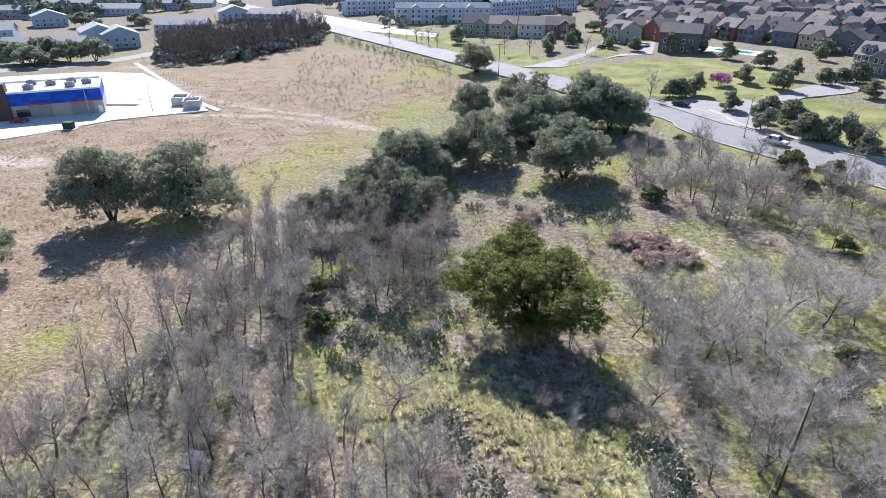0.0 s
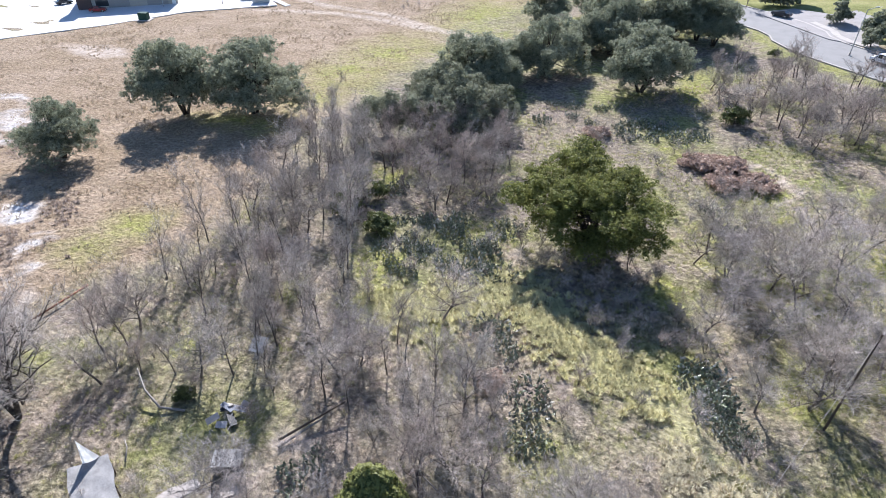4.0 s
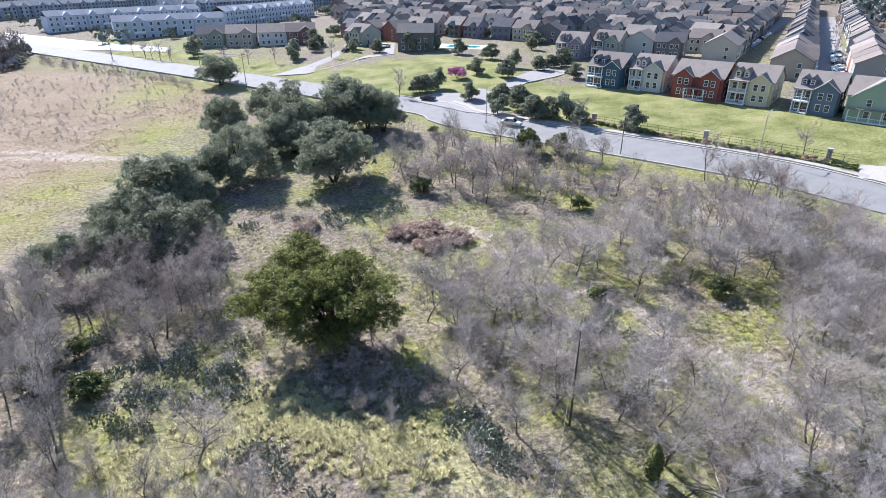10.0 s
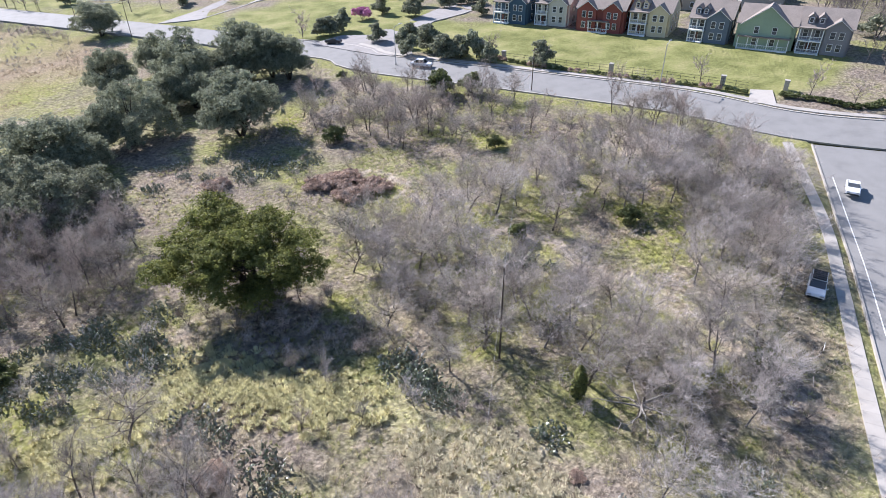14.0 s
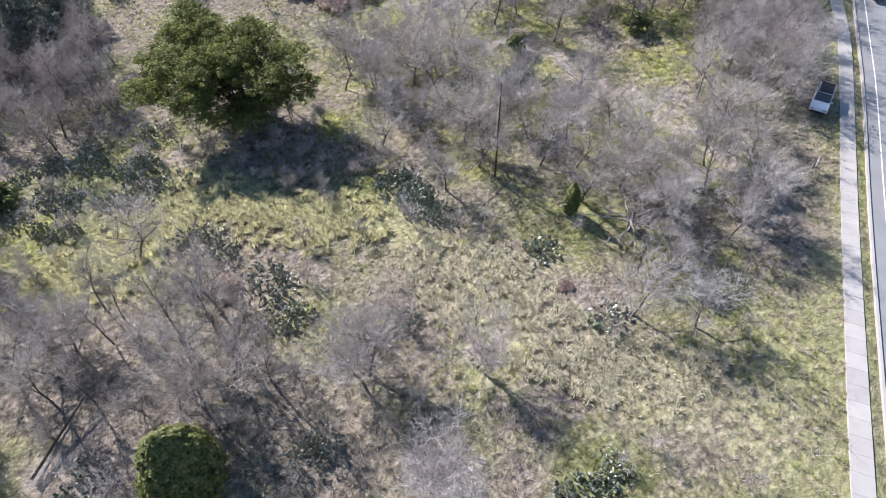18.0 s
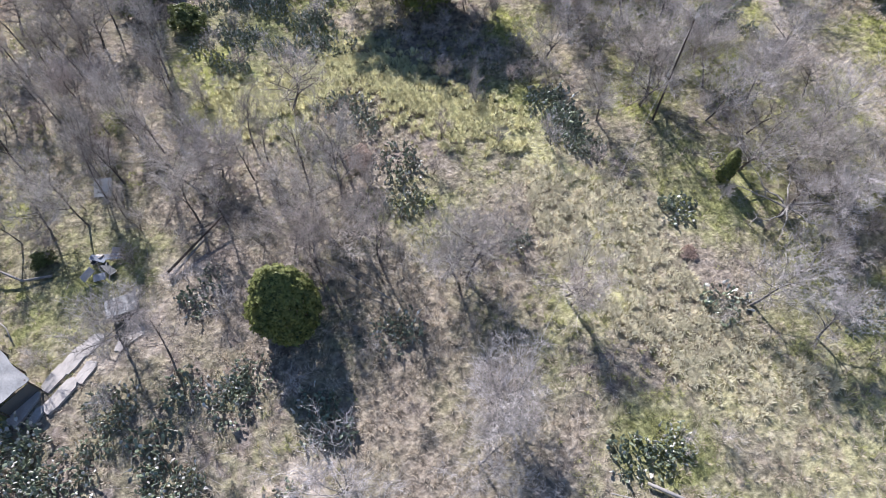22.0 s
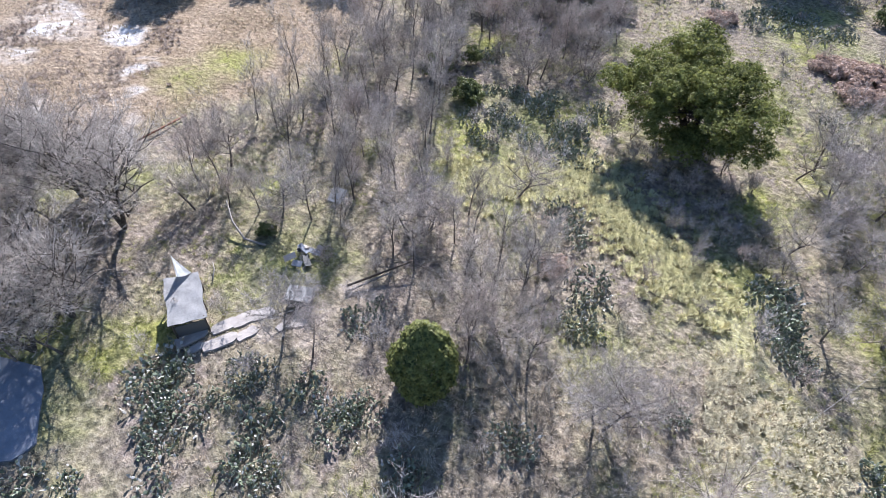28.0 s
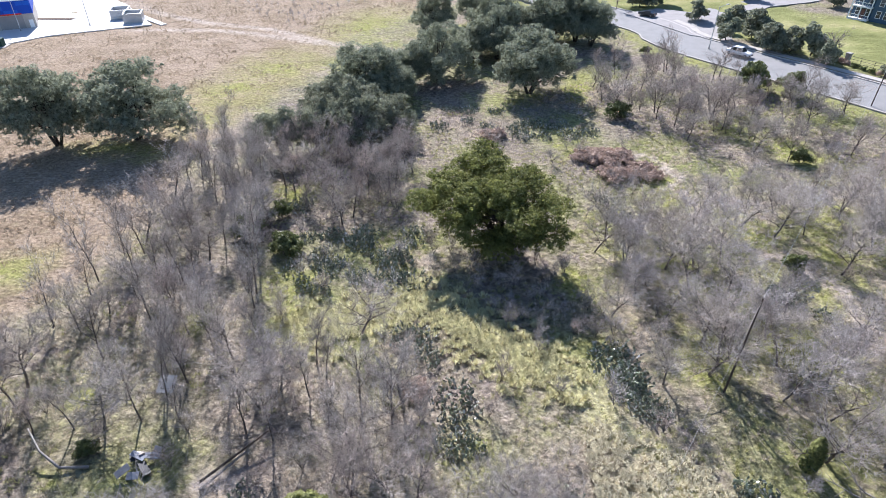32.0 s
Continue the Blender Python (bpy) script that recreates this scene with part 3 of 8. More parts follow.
def evergreen(name, seed, label, h, w, leaves, mat, category="tree", leaf=0.17, low=0.25, stems=3, lobes=14, flat=1.0, barkmat=None, lobe_size=0.2, skirt=0.0, tuft=0.0, heads=(), stem_r=0.022):
    """A broad evergreen: forked trunks, limbs up into a crown of many uneven lobes of leaves."""
    rng = np.random.default_rng(seed)
    ob = new(name)
    tagged(ob, label, category)
    ls = []
    bulge = rng.uniform(0.68, 1.22, 5)
    for k in range(lobes):
        a, q = k * 2.399 + rng.uniform(-0.5, 0.5), math.sqrt((k + 0.5) / lobes)
        rr = q * w * 0.38 * float(np.interp((a % 6.283) / 6.283 * 5, range(6), [*bulge, bulge[0]]))
        top = 0.95 - 0.55 * q * q
        zz = h * (low + (top - low) * rng.uniform(0.45, 1.0)) - h * 0.06
        if skirt and k % 3 == 2:
            zz = h * rng.uniform(low * 0.6, low + skirt)
        s = rng.uniform(0.6, 1.35) * w * lobe_size
        if heads:
            hx, hy, hz, hr = heads[k % len(heads)]
            e = unit(rng.normal(size=3))
            e[2] = abs(e[2]) if k % 4 else e[2]
            f = hr * rng.uniform(0.45, 0.8)
            s = hr * rng.uniform(0.3, 0.52)
            ls.append(((hx + e[0] * f, hy + e[1] * f, hz + e[2] * f * 0.75), (s, s, s * 0.8)))
            continue
        ls.append(((rr * math.cos(a), rr * math.sin(a), zz), (s * rng.uniform(0.85, 1.15), s, s * rng.uniform(0.6, 0.85) * flat)))
    small = []
    for (lx, ly, lz), r in ls:
        for _ in range(2):
            d = unit(rng.normal(size=3))
            d[2] = abs(d[2])
            small.append(((lx + d[0] * r[0], ly + d[1] * r[1], lz + d[2] * r[2]), (r[0] * 0.45, r[1] * 0.45, r[2] * 0.45)))
    c, n = crown_points(rng, ls + small, leaves, tuft)
    keep = c[:, 2] > h * low * 0.3
    v, f = leaf_quads(c[keep], n[keep], leaf, rng)
    stem_lines, limbs = [], []
    for s in range(stems):
        a = s * 2 * np.pi / stems + rng.uniform(-0.4, 0.4)
        p = np.array([0.25 * math.cos(a), 0.25 * math.sin(a), -0.1])
        d = np.array([0.35 * math.cos(a), 0.35 * math.sin(a), 1.0])
        r = stem_r * h
        line, thick = [p], [r]
        for i in range(4):
            q = p + unit(d + rng.normal(0, 0.12, 3)) * h * 0.13
            p, r = q, r * 0.85
            line.append(p)
            thick.append(r)
            for lc, lr in ls[s::stems][i::4]:
                e = np.array(lc)
                mid = (p + e) / 2 + rng.normal(0, 0.3, 3)
                limbs.append((*p, *mid, r * 0.6, r * 0.4))
                limbs.append((*mid, *e, r * 0.4, r * 0.15))
        stem_lines.append((line, thick))
    bk = barkmat or M["bark_dark"]
    for line, thick in stem_lines:
        part("trunk", mesh_of(*chain(line, thick, 7), bk, True), parent=ob)
    if limbs:
        part("branchwork", mesh_of(*rods(limbs, 5), bk, True), parent=ob)["kind"] = "stuff"
    part("crown", mesh_of(v, f, mat), parent=ob)["kind"] = "stuff"
    return ob


def place(src, x, y, turn, scale=1.0, group="", label="", zscale=None):
    """A copy of a built plant at a spot on the ground."""
    c = copy_thing(src, pose(x, y, float(height(x, y)), 0, 0, turn))
    c.scale = (scale, scale, zscale or scale)
    return tagged(c, label, "", group)


def retire(*obs):
    """Takes away the patterns that were only built to be copied."""
    for o in obs:
        for ch in list(o.children_recursive) + [o]:
            bpy.data.objects.remove(ch)


def inside(poly, x, y):
    """Which points lie in a polygon."""
    x, y = np.asarray(x, float), np.asarray(y, float)
    hit = np.zeros(x.shape, bool)
    for (x0, y0), (x1, y1) in zip(poly, poly[1:] + poly[:1]):
        with np.errstate(divide="ignore", invalid="ignore"):
            hit ^= ((y0 > y) != (y1 > y)) & (x < (x1 - x0) * (y - y0) / (y1 - y0 + 1e-12) + x0)
    return hit


def off_line(line, x, y):
    """Distance to a line of points."""
    best = np.full(np.shape(x), 1e9)
    for (x0, y0), (x1, y1) in zip(line, line[1:]):
        dx, dy = x1 - x0, y1 - y0
        t = np.clip(((x - x0) * dx + (y - y0) * dy) / (dx * dx + dy * dy + 1e-9), 0, 1)
        best = np.minimum(best, np.hypot(x - x0 - t * dx, y - y0 - t * dy))
    return best


def edge_weight(poly, x, y, soft):
    """1 inside a polygon, 0 outside, fading across its edge."""
    d = off_line(poly + poly[:1], x, y)
    return np.clip(0.5 + np.where(inside(poly, x, y), d, -d) / soft, 0, 1)


def scatter(rng, poly, count, gap):
    """Spots in a polygon, no two nearer than gap."""
    xs, ys = [p[0] for p in poly], [p[1] for p in poly]
    got = []
    for _ in range(count * 30):
        x, y = rng.uniform(min(xs), max(xs)), rng.uniform(min(ys), max(ys))
        if inside(poly, x, y) and all((x - a) ** 2 + (y - b) ** 2 > gap * gap for a, b in got):
            got.append((x, y))
            if len(got) == count:
                break
    return got


def smooth_line(points, step=2.0):
    """A smooth curve through points, as evenly spaced points."""
    pts = [points[0]] + list(points) + [points[-1]]
    out = []
    for a, b, c, d in zip(pts, pts[1:], pts[2:], pts[3:]):
        n = max(2, int(math.dist(b, c) / step))
        for i in range(n):
            t = i / n
            out.append(tuple(0.5 * (2 * q + (r - p) * t + (2 * p - 5 * q + 4 * r - s) * t * t + (3 * q - p - 3 * r + s) * t ** 3) for p, q, r, s in zip(a, b, c, d)))
    return out + [tuple(points[-1])]


def shifted(line, off):
    """The line moved sideways (to its left for positive off)."""
    out = []
    for i, (x, y) in enumerate(line):
        (xa, ya), (xb, yb) = line[max(i - 1, 0)], line[min(i + 1, len(line) - 1)]
        l = math.hypot(xb - xa, yb - ya)
        out.append((x - (yb - ya) / l * off, y + (xb - xa) / l * off))
    return out


def ribbon(line, left, right, z, depth):
    """A slab along a line, from left to right of it, its top z above the ground."""
    a, b = shifted(line, left), shifted(line, right)
    v, f = [], []
    for (x0, y0), (x1, y1) in zip(a, b):
        za, zb = float(height(x0, y0)) + z, float(height(x1, y1)) + z
        v += [(x0, y0, za), (x1, y1, zb), (x1, y1, zb - depth), (x0, y0, za - depth)]
    n = len(a)
    for i in range(n - 1):
        for k in range(4):
            p, q = 4 * i + k, 4 * i + (k + 1) % 4
            f.append((p, p + 4, q + 4, q))
    f += [(0, 1, 2, 3), (4 * n - 1, 4 * n - 2, 4 * n - 3, 4 * n - 4)]
    return v, f


def plate(poly, z, depth, material):
    """A slab with a polygon outline that follows the ground at its corners."""
    top = [(x, y, float(height(x, y)) + z) for x, y in poly]
    bm = bmesh.new()
    a = [bm.verts.new(p) for p in top]
    b = [bm.verts.new((p[0], p[1], p[2] - depth)) for p in top]
    bm.faces.new(a)
    bm.faces.new(list(reversed(b)))
    for i in range(len(a)):
        j = (i + 1) % len(a)
        bm.faces.new((a[i], b[i], b[j], a[j]))
    bmesh.ops.recalc_face_normals(bm, faces=bm.faces)
    me = bpy.data.meshes.new("plate")
    bm.to_mesh(me)
    bm.free()
    me.materials.append(material)
    return me


# ---- the plan: roads, paths and kinds of ground ----
MAIN_ROAD = smooth_line([(-420, 560), (-250, 410), (-148, 316), (-62, 238), (-8, 188), (20, 163), (26.3, 150.2), (54.8, 123.4), (80.5, 98.0), (95.2, 77.5), (130, 52), (180, 5), (240, -55)], 4)
MAIN_HALF = 6.2
SIDE_KERB = [(20, -12.6), (33.8, 3.9), (49.5, 22.5), (65.1, 41.0), (74.2, 52.8), (89.4, 72.9)]
SIDE_DIR = Vector((0.645, 0.764)).normalized()
SIDE_ROAD = [(x + 5.8 * 0.764, y - 5.8 * 0.645) for x, y in SIDE_KERB]
MEADOW = [(-75.6, 2.7), (-66.9, 15.3), (-58.7, 25.7), (-57.0, 33.9), (-52.1, 41.4), (-51.4, 42.1), (-53.2, 57.5), (-58.9, 75.1), (-59.9, 100.3), (-55.2, 124.9), (-57.9, 151.6), (-34.2, 186.9), (-61.7, 225.1), (-145.1, 280.0), (-213.4, 254.6), (-222.0, 220.0), (-131.7, 149.6), (-151.8, 111.9), (-200, 40), (-160, -10)]
LIMES = [((-67.6, 109.2), 12, 20), ((-65.0, 125.0), 14, 18), ((-54.1, 160.5), 18, 24), ((-65.4, 92.2), 7, 10), ((-63.5, 37.7), 5, 5), ((-62.1, 43.6), 5, 6), ((-68.7, 210.9), 20, 26), ((-71.1, 76.4), 14, 4)]
LUSH = [((36.8, 65.9), 2.5, 3), ((52.7, 59.9), 4, 5), ((48.0, 64.7), 4, 4), ((18.1, 80.7), 4, 5), ((24.8, 73.8), 4, 4), ((-35.9, 8.5), 1.8, 2.6), ((-36.0, 5.4), 2, 2), ((-36.2, 21.3), 1.2, 0.9), ((-25.8, 42.9), 3, 4), ((-36.4, 69.3), 2.5, 5), ((3.2, 120.6), 3, 9), ((37.7, 96.3), 3, 6), ((-40.9, 69.0), 2, 4), ((-35.8, 41.4), 2, 3), ((36.8, 63.6), 3, 4), ((-35.2, 9.8), 2, 3), ((29.3, 25.0), 2.5, 2.5), ((36.1, 25.5), 2, 1.6), ((-39.6, 28.9), 2, 2), ((-28.7, 48.7), 2.5, 3.5), ((50.5, 55.0), 5, 4), ((5.1, 56.6), 3.0, 2.4),
        ((36.8, 65.4), 2.2, 3.2), ((29.0, 72.8), 2, 3), ((23.9, 75.4), 2, 3), ((50.9, 64.6), 3, 3.5), ((52.6, 56.5), 3, 2.5), ((45.1, 57.5), 2.5, 2), ((57.9, 99.7), 2, 4), ((39.0, 94.7), 3, 5), ((57.1, 85.1), 2.5, 4), ((73.2, 89.1), 3, 4), ((18.6, 77.9), 2, 3), ((13.3, 76.7), 3, 2.5), ((6.5, 71.7), 2, 2), ((1.8, 91.9), 1.5, 4), ((40.4, 44.3), 3, 2), ((29.5, 60.4), 2, 2)]
TRAIL = smooth_line([(8.2, 91.4), (16.2, 91.9), (19.2, 81.3), (23.1, 71.2), (27.7, 67.0), (33.9, 61.7), (36.1, 56.3), (39.4, 49.7), (41.9, 43.4), (43.0, 39.2), (42.5, 33.7), (45.2, 29.5)], 1.5)
FOOTWAY = smooth_line([(-14.1, 61.1), (-13.2, 55.1), (-10.9, 50.6), (-6.8, 47.3)], 1.0)
TRACKS = [smooth_line([(-196.2, 214.9), (-144.5, 177.2), (-108.3, 159.8), (-82.1, 154.4), (-58.1, 143.5), (-37.9, 138.7)], 3), smooth_line([(-121.2, 146.6), (-100.6, 150.7), (-79.2, 148.7), (-61.6, 144.1)], 3)]
STRAW = smooth_line([(-23.6, 40.3), (-21.3, 44.3), (-16.6, 45.9), (-11.9, 50.4), (-8.1, 47.5), (-3.2, 43.8), (1.6, 41.8), (5.6, 40.5), (8.7, 36.0), (11.5, 33.4), (13.9, 29.8), (12.9, 29.9), (11.8, 21.5)], 1.5)
CLAY = [((-109.0, 61.5), 5.5, 5.0), ((-104.5, 54.0), 5.0, 1.6), ((-92.0, 39.6), 4.2, 1.3), ((-88.8, 34.0), 1.6, 3.4), ((-86.3, 28.7), 1.6, 1.2), ((-79.4, 40.2), 3.6, 2.6), ((-70.0, 35.4), 1.1, 2.6), ((-66.3, 31.2), 0.9, 1.6), ((-129.4, 57.6), 3.0, 7.0), ((-120.0, 68.0), 8.0, 2.0), ((-123.0, 46.0), 6.0, 1.4), ((-71.4, 23.5), 3.0, 0.8), ((-61.8, 25.4), 2.0, 0.8), ((-97.0, 46.0), 4.0, 1.0)]
FIELD = [(5.6, 36.4), (15.9, 34.5), (20.7, 22.6), (28.8, 15.8), (21.0, 12.4), (11.5, 20.5), (7.0, 27.7)]
SAND = [((-10.6, 6.7), 2.2, 1.6), ((-27.9, 15.1), 2.6, 1.0), ((-24.0, 18.6), 1.8, 1.2), ((-22.3, 22.8), 2.2, 1.6), ((9.5, 62.0), 3.0, 1.5), ((-61.1, 26.6), 1.6, 2.5), ((-89.7, 35.5), 7, 5), ((-86.7, 28.0), 5, 2), ((40.5, 36.2), 3.2, 1.4), ((63.7, 82.6), 8, 5), ((60.0, 87.8), 5, 4), ((-129.2, 97.2), 10, 4), ((-33.5, 78.0), 3.0, 2.0), ((-79.9, 40.0), 4, 2.5), ((-70.0, 35.3), 1.2, 2.6), ((-65.8, 30.1), 1.0, 1.0)]
LAWN = [(28.6, 162.2), (9.4, 178.1), (-12.6, 218.1), (23.2, 241.9), (51.1, 224.0), (59.4, 169.4), (69.6, 174.5), (86.0, 155.7), (106.9, 132.4), (124.1, 114.5), (133.0, 105.3), (113.4, 92.7), (99.1, 92.5), (83.1, 107.7), (58.4, 132.0), (43.5, 151.1)]
VERGE = [(36.0, 19.5), (40.0, 19.4), (49.3, 26.3), (67.0, 49.5), (81.3, 68.1), (86.6, 80.2), (93.0, 77.8), (63.1, 38.9), (66, 42), (33, 2), (22, -10), (24.4, 2.5), (30.5, 10.6)]
THICKET = [(-60.2, 77.1), (-55.0, 81.1), (-43.3, 77.4), (-34.6, 57.0), (-26.8, 44.1), (-20.9, 38.0), (-6.9, 34.7), (-7.9, 29.4), (-14.5, 24.9), (-28.1, 25.9), (-36.8, 24.4), (-43.8, 20.6), (-54.8, 31.3), (-49.9, 39.2), (-49.9, 40.4), (-52.0, 54.8)]
NORTH_VERGE = [(-109.6, 284.5), (-131.8, 350.5), (-50.2, 260.9), (-12.8, 227.5), (9.2, 175.1), (-37.4, 225.6), (-72.6, 261.1)]
SOUTH_VERGE = shifted(MAIN_ROAD, -8.6)


def ell(x, y, spots, soft=0.35):
    """Weight of a set of oval patches with ragged edges."""
    w = np.zeros(np.shape(x))
    for (cx, cy), a, b in spots:
        d = np.hypot((x - cx) / a, (y - cy) / b)
        w = np.maximum(w, np.clip((1.15 - d) / soft, 0, 1))
    return w


def waves(x, y, s):
    return np.sin(x / s + 1.3 * np.sin(y / s * 0.7)) * np.cos(y / s * 1.1 + np.sin(x / s * 0.6 + 2.0))


def build_ground():
    def axis(lo, hi, step, far):
        core = np.arange(lo, hi + step, step)
        grow = step * 1.16 ** np.arange(1, 60)
        grow = np.cumsum(grow)
        grow = grow[grow < far]
        return np.concatenate([(lo - grow)[::-1], core, hi + grow])

    gx, gy = axis(-115, 110, 0.8, 4300), axis(-6, 165, 0.8, 4300)
    x, y = np.meshgrid(gx, gy, indexing="ij")
    z = height(x, y)
    flat = np.ones_like(z)
    for line, half in ((MAIN_ROAD, MAIN_HALF), (SIDE_ROAD, 5.8)):
        d = off_line(line, x, y)
        z = z - 0.32 * np.clip((half + 1.1 - d) / 0.9, 0, 1)
        flat *= np.clip((d - half - 1.0) / 4, 0, 1)
    flat *= np.where(np.hypot(x, y) < 260, 1, 0)
    z = z + flat * (0.10 * waves(x, y, 2.6) + 0.06 * waves(y, x, 0.9) + 0.16 * waves(x, y, 9.0) - 0.12)
    n, m = x.shape
    idx = np.arange(n * m).reshape(n, m)
    f = np.stack([idx[:-1, :-1], idx[1:, :-1], idx[1:, 1:], idx[:-1, 1:]], -1).reshape(-1, 4)
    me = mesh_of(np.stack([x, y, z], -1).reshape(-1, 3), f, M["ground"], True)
    jx, jy = x + 1.2 * waves(x, y, 1.7) + 0.8 * waves(y, x, 0.7), y + 1.2 * waves(y, x, 1.9) + 0.8 * waves(x, y, 0.8)
    meadow = edge_weight(MEADOW, jx, jy, 5)
    lime = np.maximum(ell(jx, jy, LIMES, 1.1), ell(jx, jy, LUSH, 0.5))
    clay = ell(jx, jy, CLAY, 0.6) * (0.6 + 0.4 * waves(jx, jy, 1.4))
    verge_grass = np.clip(1.9 - off_line(SOUTH_VERGE, jx, jy) / 1.4, 0, 1) * np.where(x > 4, 0.9, 0)
    lime = np.maximum(lime, verge_grass)
    dirt = np.clip(1.7 - off_line(TRAIL, jx, jy) / 0.75, 0, 1)
    dirt = np.maximum(dirt, 0.7 * np.clip(1.6 - off_line(FOOTWAY, jx, jy) / 0.4, 0, 1))
    for tr in TRACKS:
        dirt = np.maximum(dirt, 0.8 * np.clip(1.6 - off_line(tr, x, y) / 1.4, 0, 1))
    dirt = np.maximum(dirt, ell(jx, jy, SAND, 0.5))
    lawn = np.maximum(edge_weight(LAWN, x, y, 3), edge_weight(VERGE, jx, jy, 3) * 0.4)
    lawn = np.maximum(lawn, edge_weight(NORTH_VERGE, x, y, 3))
    lawn = np.maximum(lawn, np.clip(2.2 - off_line(SOUTH_VERGE, jx, jy) / 1.4, 0, 1)) * (1 - 0.8 * verge_grass)
    far = np.clip((np.hypot(x, y) - 330) / 60, 0, 1)
    straw = np.maximum(np.clip(1.4 - off_line(STRAW, jx, jy) / 2.3, 0, 1), 0.6 * ell(jx, jy, [((33.8, 14.2), 3.5, 6), ((28.5, 9.0), 4.5, 6.5), ((24.0, 15.0), 5, 4)], 0.7))
    straw = np.maximum(straw, 0.35 * edge_weight(FIELD, jx, jy, 3))
    woods = np.clip(0.55 + 0.9 * waves(x + 3, y - 2, 5.0) + 0.4 * waves(y, x, 2.2), 0, 1) * (1 - meadow)
    woods = np.maximum(woods, 0.85 * edge_weight([(-34, 2), (6, 0), (10, 14), (2, 27), (-14, 30), (-30, 18)], jx, jy, 6))
    woods = np.maximum(woods, 0.7 * edge_weight(THICKET, jx, jy, 6))
    woods = np.maximum(woods * (1 - lawn), far)
    moist = edge_weight([(12, 84), (40, 86), (60, 84), (72, 66), (56, 40), (40, 30), (24, 38), (13, 38), (6, 56), (4, 70)], jx, jy, 8) * np.clip(0.3 + 0.9 * waves(jx, jy, 3.1), 0, 1)
    lime = np.maximum(lime, 0.75 * moist)
    woods *= 1 - 0.7 * moist
    straw = np.maximum(straw, 0.45 * edge_weight(VERGE, jx, jy, 4) * np.clip(0.6 + waves(jx, jy, 1.8), 0, 1))
    for name, chans in (("zone_a", (meadow, lime, dirt, clay)), ("zone_b", (lawn, woods, straw, np.ones_like(x)))):
        at = me.attributes.new(name, "FLOAT_COLOR", "POINT")
        col = np.stack(chans, -1).astype(np.float32).ravel()
        at.data.foreach_set("color", col)
    return tagged(new("ground", me), "rough winter grassland with dry meadow, trails and mown lawn", "ground", kind="structure")


ground = build_ground()


def blades(name, label, spots, material, tall, per, lean, rng, width=0.03):
    """Clumps of grass blades as one mass."""
    s = np.asarray(spots, float)
    n = len(s) * per
    base = np.repeat(s, per, 0) + rng.normal(0, 0.14, (n, 2))
    z = height(base[:, 0], base[:, 1])
    a = rng.uniform(0, 2 * np.pi, n)
    h = tall * rng.uniform(0.5, 1.2, n)
    out = h * lean * rng.uniform(0.3, 1.4, n)
    px, py = -np.sin(a) * width, np.cos(a) * width
    lo = z - 0.25
    v = np.stack([np.stack([base[:, 0] - px, base[:, 1] - py, lo], -1), np.stack([base[:, 0] + px, base[:, 1] + py, lo], -1),
                  np.stack([base[:, 0] + np.cos(a) * out * 0.5 + px * 0.8, base[:, 1] + np.sin(a) * out * 0.5 + py * 0.8, z + h * 0.7], -1),
                  np.stack([base[:, 0] + np.cos(a) * out, base[:, 1] + np.sin(a) * out, z + h], -1)], 1)
    i = np.arange(n)[:, None] * 4
    f = np.concatenate([i + [[0, 1, 2]], i + [[0, 2, 3]]])
    ob = new(name, mesh_of(v.reshape(-1, 3), f, material))
    return tagged(ob, label, "grass", kind="stuff")


def spots_near(line, count, wide, rng):
    k = rng.integers(0, len(line), count)
    return np.array(line)[k] + rng.normal(0, wide, (count, 2))


def tussocks(name, label, spots, material, tall, per, spread, rng, width=0.03):
    """Bunch grass: each tussock a mound of blades that arch outwards from its crown."""
    s = np.asarray(spots, float)
    k = len(s)
    size = rng.uniform(0.6, 1.3, k)
    a = rng.uniform(0, 2 * np.pi, (k, per))
    q = rng.uniform(0.15, 1.0, (k, per)) * size[:, None]
    h = tall * size[:, None] * (1.15 - 0.6 * q / size[:, None]) * rng.uniform(0.8, 1.2, (k, per))
    bx, by = s[:, :1] + np.cos(a) * q * spread * 0.3, s[:, 1:] + np.sin(a) * q * spread * 0.3
    ex, ey = s[:, :1] + np.cos(a) * q * spread, s[:, 1:] + np.sin(a) * q * spread
    z = height(bx, by)
    px, py = -np.sin(a) * width, np.cos(a) * width
    mx, my = bx * 0.45 + ex * 0.55, by * 0.45 + ey * 0.55
    v = np.stack([np.stack([bx - px, by - py, z - 0.2], -1), np.stack([bx + px, by + py, z - 0.2], -1), np.stack([mx + px, my + py, z + h], -1),
                  np.stack([mx - px, my - py, z + h], -1), np.stack([ex, ey, z + h * 0.55], -1)], 2).reshape(-1, 3)
    i = np.arange(k * per)[:, None] * 5
    f = np.concatenate([i + [[0, 1, 2]], i + [[0, 2, 3]], i + [[3, 2, 4]]])
    return tagged(new(name, mesh_of(v, f, material)), label, "grass", kind="stuff")


